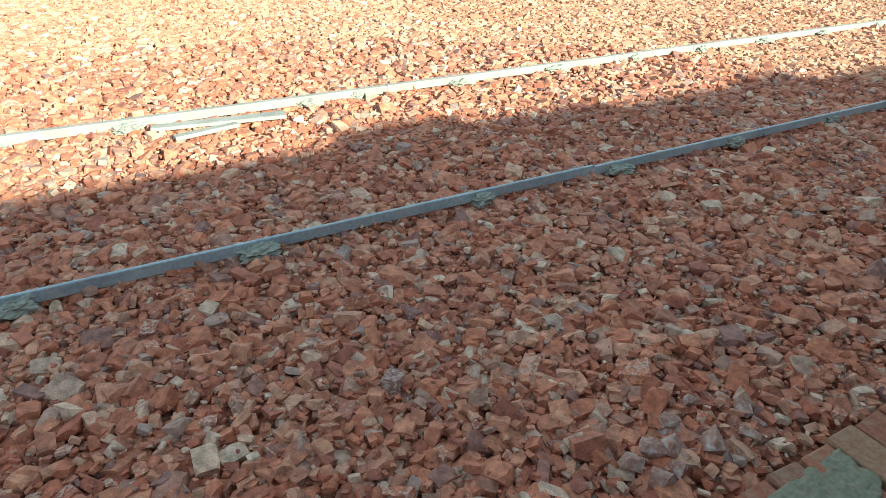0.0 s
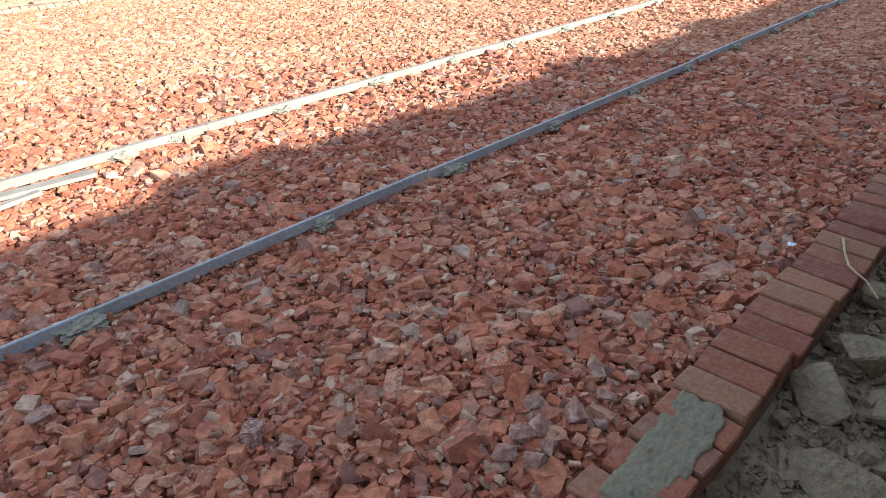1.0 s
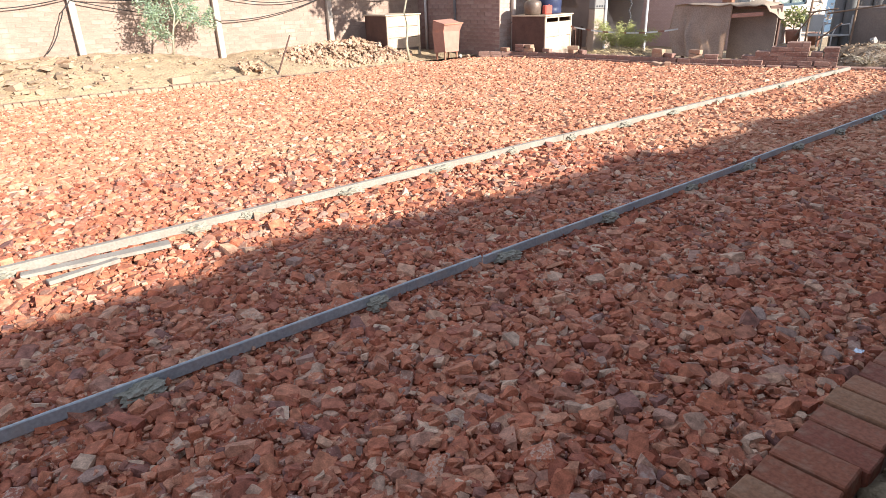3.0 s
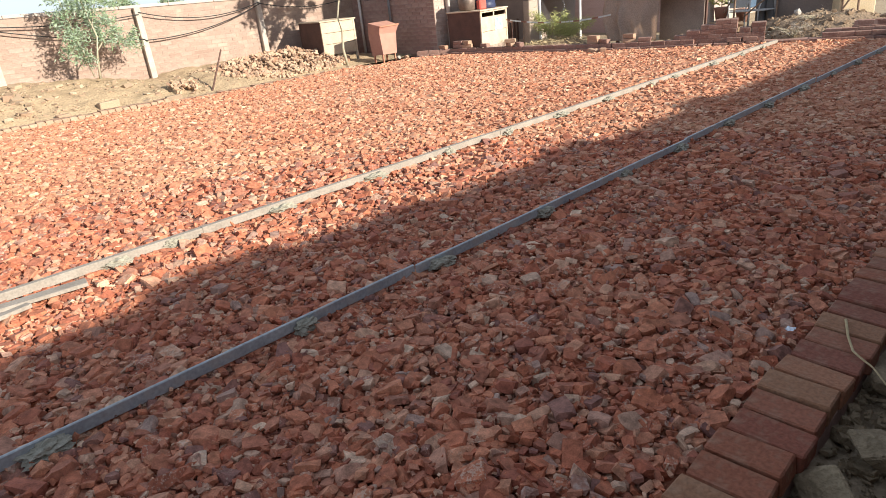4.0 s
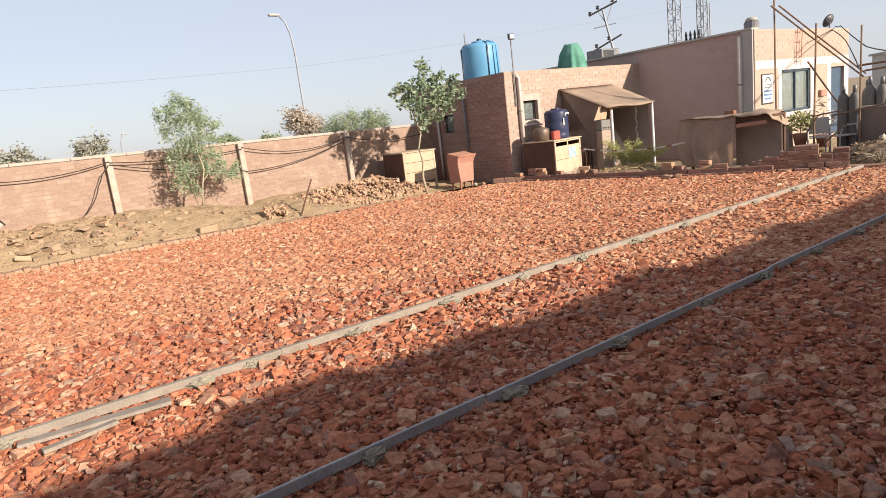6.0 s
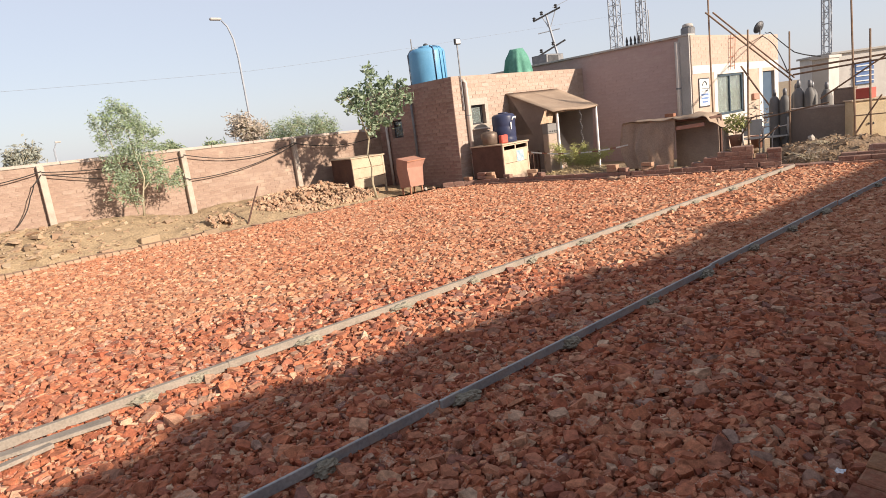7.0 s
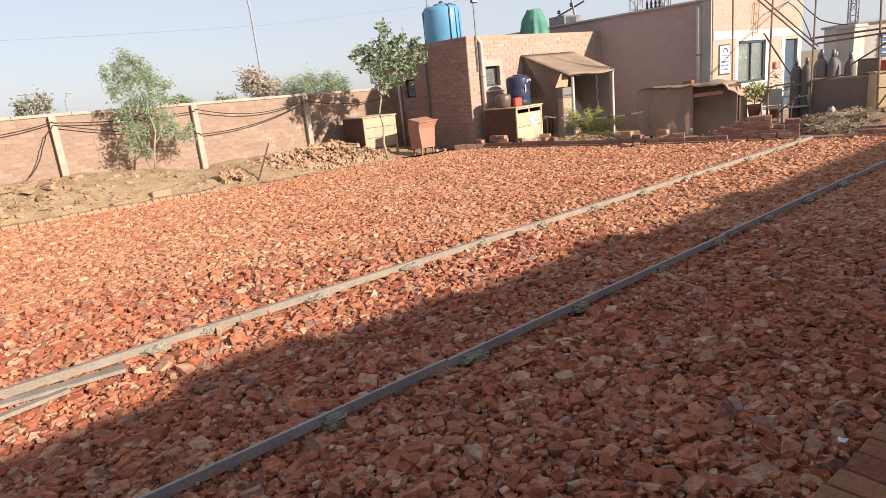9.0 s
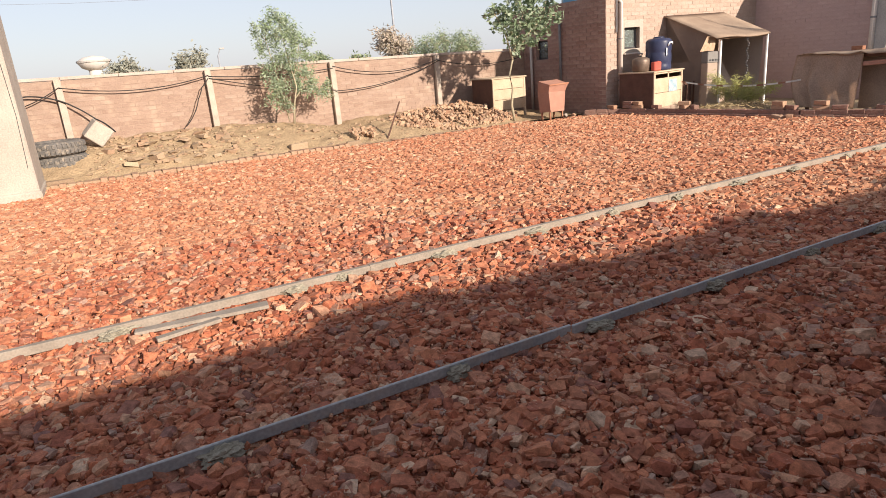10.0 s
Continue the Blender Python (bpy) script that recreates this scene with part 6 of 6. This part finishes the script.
potted((15.5, 5.72, 0.05), 1, 0.8, M_LEAF_DRY, "drying plant in a clay pot", 110)
th = thing("plant_stand", (14.9, 5.95, -0.05), "pale wooden crate used as a plant stand", "stand")
for s in (-1, 1):
    for q in (-1, 1):
        part("leg", box((s * 0.14, q * 0.20, 0.08), (0.04, 0.04, 0.16), 0.004), M_PALEWOOD, th)
part("top", box((0, 0, 0.175), (0.36, 0.50, 0.03), 0.004), M_PALEWOOD, th)


def metal_chair(loc, rz):
    th = thing("metal_chair", loc, "white painted tube chair with curved arms", "chair", "white chairs", rz=rz)
    for s in (-1, 1):
        part("side_frame", tube([(0.2, s * 0.2, 0), (0.2, s * 0.2, 0.42), (0.12, s * 0.2, 0.60), (-0.15, s * 0.2, 0.62), (-0.2, s * 0.2, 0.42), (-0.2, s * 0.2, 0)], 0.014, 7), M_WHITE, th, smooth=True)
    part("seat", box((0, 0, 0.40), (0.4, 0.4, 0.03), 0.006), M_WHITE, th)
    part("backrest", box((-0.2, 0, 0.62), (0.03, 0.4, 0.34), 0.006), M_WHITE, th)


metal_chair((14.80, 5.52, -0.06), 205)
metal_chair((14.95, 5.14, -0.06), 150)
draped("sack", (14.85, 6.29, -0.08), 0.34, 0.34, 0.74, M_TARP, "full brown sack standing by the bench", "sack", 4, 0.15)

# lime shrub by the canopy, and twiggy weeds along the edging
def shrub(loc, rx, ry, h, n, size, aspect, mat, label, droop=0.0):
    th = thing("shrub", loc, label, "shrub")
    bm = bmesh.new()
    tips = []
    for k in range(16):
        a, l = random.uniform(0, 2 * math.pi), random.uniform(0.5, 1.0)
        e = Vector((rx * l * math.cos(a), ry * l * math.sin(a), h * random.uniform(0.5, 1.0)))
        tube([(0, 0, 0), e * 0.45 + Vector((0, 0, 0.08)), e], 0.009, 5, 0.003, bm=bm)
        tips.append(e)
    part("stems", bm, M_BARK, th)
    q = []
    for _ in range(n):
        e = random.choice(tips)
        q.append(e * random.uniform(0.35, 1.08) + Vector((random.gauss(0, 0.05), random.gauss(0, 0.05), random.gauss(0.03, 0.05))))
    ob = leaves("foliage", np.array(q), size, aspect, mat, droop)
    ob.parent = th


random.seed(31)
shrub((12.55, 8.55, 0.0), 0.50, 0.92, 0.66, 4200, 0.105, 0.09, M_LEAF_LIME, "feathery yellow-green shrub before the canopy")
shrub((13.6, 3.6, 0.15), 0.5, 0.6, 0.22, 120, 0.09, 0.08, M_LEAF_DRY, "dry weeds on the soil heap")
shrub((12.95, 3.75, -0.02), 0.35, 0.45, 0.24, 160, 0.10, 0.08, M_LEAF_DRY, "dry twiggy weeds beside the soil heap")

# ---- trees ----
def tree(loc, label, stems, clumps, n, size, aspect, mat, r0, droop=0.0, spread_r=0.5, group="", blob=0.22):
    """stems: polylines from the foot. clumps: (centre, radius); leaves gather round twigs in them."""
    th = thing("tree", loc, label, "tree", group)
    bm = bmesh.new()
    for k, s in enumerate(stems):
        tube(s, r0 * (1 if k == 0 else 0.55), 8, r0 * 0.3, bm=bm)
    q, w = [], np.array([r ** 2.2 for _, r in clumps])
    trunk_top = Vector(stems[0][-1])
    for (c, r), share in zip(clumps, w / w.sum()):
        c = Vector(c)
        near_stem = min((Vector(p) for s in stems for p in s), key=lambda p: (p - c).length)
        tube([near_stem, near_stem.lerp(c, 0.6) + Vector((0, 0, 0.03)), c], r0 * 0.35, 5, r0 * 0.12, bm=bm)
        twigs = max(4, int(26 * share * len(clumps) / 3))
        m = int(n * share)
        ends = []
        for _ in range(twigs):
            v = Vector([random.gauss(0, 1) for _ in range(3)]).normalized() * r * random.uniform(0.55, 1.1)
            tube([c, c + v], r0 * 0.10, 4, r0 * 0.05, bm=bm)
            ends.append(v)
        for _ in range(m):
            v = random.choice(ends)
            q.append(c + v * random.uniform(0.3, 1.12) + Vector([random.gauss(0, blob * r) for _ in range(3)]))
    part("trunk", bm, M_BARK, th, smooth=True)
    ob = leaves("crown", np.array(q), size, aspect, mat, droop)
    ob.parent = th
    return th


random.seed(41)
tree((3.98, 12.95, 0.44), "young light-green tree with narrow leaves before the boundary wall",
     [[(0.12, -0.08, 0), (0.16, -0.10, 0.35), (0.26, -0.12, 0.75), (0.20, -0.06, 1.2), (0.12, 0, 2.05)], [(0.05, 0, 0.05), (-0.02, 0.02, 0.6), (-0.12, 0, 1.2), (-0.2, 0, 1.7)], [(0.2, -0.1, 0.5), (0.5, 0, 0.8)], [(0.22, -0.08, 0.9), (0.45, 0, 1.4)]],
     [((0.04, 0, 2.16), 0.20), ((0.22, 0, 2.10), 0.17), ((-0.16, 0, 1.98), 0.22), ((-0.36, 0, 1.86), 0.16), ((0.28, 0, 1.88), 0.24), ((0.02, -0.1, 1.76), 0.28), ((-0.30, 0, 1.58), 0.20), ((0.46, 0, 1.66), 0.22), ((0.68, 0.0, 1.58), 0.16), ((0.30, -0.05, 1.46), 0.26), ((0.62, 0, 1.36), 0.18), ((0.0, 0, 1.32), 0.22),
      ((-0.22, 0, 1.08), 0.20), ((0.28, 0.1, 1.12), 0.26), ((0.52, 0, 1.02), 0.22), ((-0.10, -0.05, 0.82), 0.24), ((0.60, 0, 0.72), 0.24), ((0.34, 0.1, 0.72), 0.2), ((-0.20, 0.0, 0.58), 0.20), ((0.84, 0, 0.58), 0.20), ((0.02, -0.05, 0.42), 0.17), ((0.98, 0, 0.74), 0.13)],
     6900, 0.080, 0.26, M_LEAF_LIGHT, 0.025, droop=0.3, blob=0.30)
tree((8.79, 11.49, 0.02), "young broad-leaved tree with a thin pale stem",
     [[(0, 0, -0.05), (-0.07, 0, 0.35), (-0.02, 0, 0.7), (-0.09, 0, 1.0), (0.04, 0, 1.45), (0.34, 0, 2.3)], [(0.04, 0, 1.4), (0.5, 0, 1.9), (0.9, 0, 2.2)], [(0.02, 0, 1.3), (-0.15, 0, 1.9), (-0.4, 0, 2.3)]],
     [((0.26, 0, 2.78), 0.20), ((0.20, 0, 2.50), 0.24), ((-0.05, 0.05, 2.30), 0.26), ((-0.38, 0, 2.42), 0.18), ((-0.58, 0, 2.30), 0.14), ((-0.30, 0, 2.08), 0.22), ((0.66, 0, 2.58), 0.18), ((0.62, 0, 2.36), 0.24), ((0.98, 0, 2.52), 0.17), ((1.02, 0, 2.28), 0.24), ((0.40, -0.1, 2.10), 0.32), ((-0.02, 0.05, 1.88), 0.24), ((0.85, 0.1, 1.98), 0.26), ((0.28, 0, 1.72), 0.24), ((0.06, 0, 1.58), 0.16), ((0.52, 0, 1.62), 0.17), ((1.26, 0, 2.20), 0.16)],
     1500, 0.125, 0.52, M_LEAF_BROAD, 0.034, blob=0.30)

# trees beyond the boundary wall
def far_tree(x, y, z, rx, rz, n, size, mat, label, aspect=0.35, trunk_z=0.0):
    random.seed(int(x * 100))
    cl = [((random.uniform(-0.75, 0.75) * rx, random.uniform(-0.5, 0.5) * rx, z + random.uniform(-0.7, 0.7) * rz), random.uniform(0.5, 0.85) * min(rx, rz)) for _ in range(16)]
    tree((x, y, -0.12), label, [[(0, 0, 0), (0.05, 0, z * 0.5), (0, 0, z)]], cl, n, size, aspect, mat, 0.10, group="trees beyond the wall")


far_tree(1.55, 21.5, 2.0, 0.75, 0.38, 1300, 0.15, M_LEAF_GREY, "sparse dusty tree beyond the boundary wall")
far_tree(3.43, 21.4, 2.1, 0.55, 0.48, 1000, 0.16, M_LEAF_GREY, "small dusty green tree beyond the boundary wall")
far_tree(9.72, 19.7, 2.24, 0.62, 0.56, 2000, 0.13, M_LEAF_DRY, "dry brownish tree beyond the boundary wall")
random.seed(77)
dome = []
for k in range(34):
    u = random.uniform(-1, 1)
    dome.append(((1.30 * u + 0.1, random.uniform(-0.7, 0.7), 1.45 + 0.95 * math.sqrt(1 - u * u) * random.uniform(0.25, 1.0)), random.uniform(0.18, 0.34)))
tree((11.3, 18.8, -0.12), "spreading feathery green tree beyond the boundary wall", [[(0, 0, 0), (0.05, 0, 0.9), (0, 0, 1.6)], [(0.02, 0, 0.8), (-0.7, 0, 1.8)], [(0.02, 0, 0.9), (0.8, 0, 2.0)]],
     dome, 9000, 0.11, 0.16, M_LEAF_FAR, 0.07, group="trees beyond the wall", blob=0.35)
far_tree(8.5, 20.0, 1.75, 0.6, 0.35, 1500, 0.14, M_LEAF_FAR, "low green bush beyond the boundary wall")
far_tree(7.6, 21.0, 1.75, 0.5, 0.35, 1500, 0.14, M_LEAF_FAR, "low green bush beyond the boundary wall")

# ---- distance: street lamp, poles, towers, tank dome, houses ----
th = thing("street_lamp", (13.07, 26.8, -0.12), "tall thin street lamp with a curved arm", "street lamp")
part("pole", tube([(0, 0, 0), (0, 0, 3.2), (-0.02, 0, 5.6), (-0.08, 0.02, 6.4), (-0.22, 0.10, 6.95), (-0.40, 0.2, 7.22)], 0.055, 8, 0.035), M_FARSTEEL, th, smooth=True)
part("lamp_head", box((-0.62, 0.30, 7.30), (0.5, 0.2, 0.1), 0.03), M_GREYWALL, th)
th = thing("street_lamp", (4.26, 21.3, -0.12), "short lamp pole beyond the boundary wall", "street lamp")
part("pole", tube([(0, 0, 0), (0, 0, 2.3), (0.08, 0, 2.5)], 0.03, 6), M_FARSTEEL, th)
part("lamp_head", box((0.14, 0, 2.52), (0.16, 0.08, 0.05), 0.01), M_GREYWALL, th)


def lattice(loc, w, h, label):
    th = thing("lattice_tower", loc, label, "tower", "lattice towers")
    for a in (-1, 1):
        for b in (-1, 1):
            part("leg", tube([(a * w / 2, b * w / 2, 0), (a * w * 0.42, b * w * 0.42, h)], 0.045, 5), M_FARSTEEL, th)
    for f in range(4):
        bm = bmesh.new()
        n = int(h / 0.62)
        for k in range(n):
            z0, z1 = h * k / n, h * (k + 1) / n
            s0, s1 = w / 2 * (1 - 0.16 * z0 / h), w / 2 * (1 - 0.16 * z1 / h)
            p = [(-s0, -s0, z0), (s1, -s1, z1)] if k % 2 else [(s0, -s0, z0), (-s1, -s1, z1)]
            tube([Matrix.Rotation(math.pi / 2 * f, 3, "Z") @ Vector(q) for q in p], 0.022, 4, bm=bm)
            tube([Matrix.Rotation(math.pi / 2 * f, 3, "Z") @ Vector(q) for q in ((-s1, -s1, z1), (s1, -s1, z1))], 0.018, 4, bm=bm)
        part("bracing", bm, M_FARSTEEL, th)


lattice((38.3, 24.0, -0.1), 0.62, 13, "grey steel lattice tower far behind the buildings")
lattice((39.5, 22.8, -0.1), 0.50, 13, "grey steel lattice tower far behind the buildings")
lattice((43.45, 13.15, -0.1), 0.42, 13, "grey steel lattice tower far behind the buildings")
th = thing("transformer", (34.6, 20.5, 3.6), "pole transformer with insulators beyond the roof", "transformer")
part("tank", box((0, 0, 0.5), (0.7, 1.0, 0.8), 0.05), M_FARSTEEL, th)
for k in range(4):
    part("insulator", lathe([(0.09, 0.9), (0.05, 1.0), (0.09, 1.1), (0.05, 1.2), (0.08, 1.3), (0.03, 1.55)], 10, c=(0, -0.4 + 0.27 * k, 0)), M_DARK, th)
part("platform", box((0, 0, 0.03), (1.1, 2.0, 0.1), 0.01), M_FARSTEEL, th)
for s in (-1, 1):
    part("support", tube([(0, s * 0.8, -3.7), (0, s * 0.8, 0.0)], 0.09, 8), M_FARSTEEL, th)
th = thing("power_pole", (28.25, 21.0, -0.12), "leaning steel power pole with two cross arms", "power pole")
part("pole", tube([(0.25, -0.15, 0), (0, 0, 4.0), (-0.32, 0.42, 6.6)], 0.09, 6, 0.06), M_FARSTEEL, th)
part("cross_arm", tube([(-0.75, 0.95, 6.3), (0.12, -0.2, 6.8)], 0.05, 6), M_DARK, th)
part("cross_arm", tube([(-0.70, 0.85, 4.5), (0.22, -0.3, 5.15)], 0.05, 6), M_DARK, th)
part("cross_arm", tube([(-0.62, 0.8, 5.65), (0.08, -0.1, 5.75)], 0.03, 6), M_FARSTEEL, th)
for k, p in enumerate(((-0.72, 0.9, 6.3), (-0.45, 0.6, 6.55), (0.0, 0.0, 6.8), (-0.6, 0.7, 4.65), (-0.2, 0.2, 4.95))):
    part("insulator", lathe([(0.05, 0.0), (0.10, 0.05), (0.05, 0.1), (0.10, 0.15), (0.04, 0.2)], 10, c=p), M_DARK, th)
for p, q in (((-0.45, 0.6, 6.5), (-0.2, 0.25, 5.7)), ((0.0, 0.0, 6.75), (-0.25, 0.3, 5.75))):
    part("brace", tube([p, q], 0.025, 5), M_FARSTEEL, th)

th = thing("water_dome", (1.15, 59.5, -0.12), "pale saucer-shaped water tower in the distance", "water tower")
part("bowl", lathe([(0.5, 3.1), (0.95, 3.3), (1.25, 3.75), (1.22, 3.85), (0.8, 4.12), (0.05, 4.25)], 32), M_WHITE, th, smooth=True)
part("shaft", lathe([(0.55, 0), (0.5, 3.2)], 20), M_WHITE, th, smooth=True)
part("rim", lathe([(1.28, 3.72), (1.28, 3.86)], 32), M_GREYWALL, th)

cable([(-15, 38, 5.9), (0.3, 38, 5.73), (8.2, 38, 5.9), (18.7, 38, 6.3), (26.2, 38, 6.92), (66.4, 38, 10.9)], 0.006, "thin overhead wire across the sky", 0.02, "overhead_wire", category="wire", mat=M_STEEL)
cable([(28, 21, 6.7), (34.6, 20.5, 9.2), (45, 19, 9.6)], 0.012, "thin overhead wire near the towers", 0.1, "overhead_wire", category="wire", mat=M_STEEL)

H = thing("white_house", (27.9, 7.0, -0.12), "white flat-roofed house behind the yard", "house", rz=40)
part("wall", box((1.5, -0.8, 1.1), (3.0, 3.7, 2.45)), M_WHITE, H)
part("roof", box((1.5, -0.8, 2.36), (3.2, 3.9, 0.08), 0.01), M_GREYWALL, H)
sh = part("shutter", box((-0.03, 0.0, 1.52), (0.06, 0.62, 0.78), 0.01), M_SIGNBLUE, H, "blue shutter with pale bars")
for k in range(4):
    part("shutter_bar", box((-0.07, 0.0, 1.25 + 0.18 * k), (0.03, 0.58, 0.04), 0.004), M_SIGN, sh)
part("door", box((-0.02, -1.5, 0.95), (0.06, 0.8, 1.9), 0.01), M_DARK, H)
H2 = thing("grey_hut", (24.9, 7.30, -0.12), "small grey rendered hut behind the yard", "hut")
part("wall", box((0, 0, 1.05), (1.0, 0.50, 2.2)), M_GREYWALL, H2)
part("roof", box((0, 0, 2.2), (1.2, 0.60, 0.1), 0.01), M_GREYWALL, H2)

# ---- unseen wall added behind the camera, casting the shadow on the gravel ----
S = thing("shadow_wall", (0, 0, 0), "unseen dark wall added behind the camera to cast the yard's shadow", "wall", kind="structure")
part("core", box((5, -0.95, 0.62), (26, 0.2, 1.56)), M_CASTER, S)
# Step heights fitted to the uneven edge of the shadow.
for a, b, z in ((-8, 2.55, 1.61), (2.55, 3.4, 1.69), (3.4, 4.5, 1.61), (4.5, 5.7, 1.55), (5.7, 6.4, 1.60), (6.4, 7.9, 1.49), (7.9, 8.6, 1.57), (8.6, 18, 1.47)):
    part("parapet", box(((a + b) / 2, -0.95, (1.40 + z) / 2), (b - a - 0.004, 0.2, z - 1.40), 0.004), M_CASTER, S)
for x, z in ((-15, 5.9), (66.4, 10.9)):
    th = thing("power_pole", (x, 38, -0.12), "plain steel pole carrying the overhead wire", "power pole")
    part("pole", tube([(0, 0, 0), (0, 0, z + 0.2)], 0.09, 8, 0.06), M_STEEL, th)
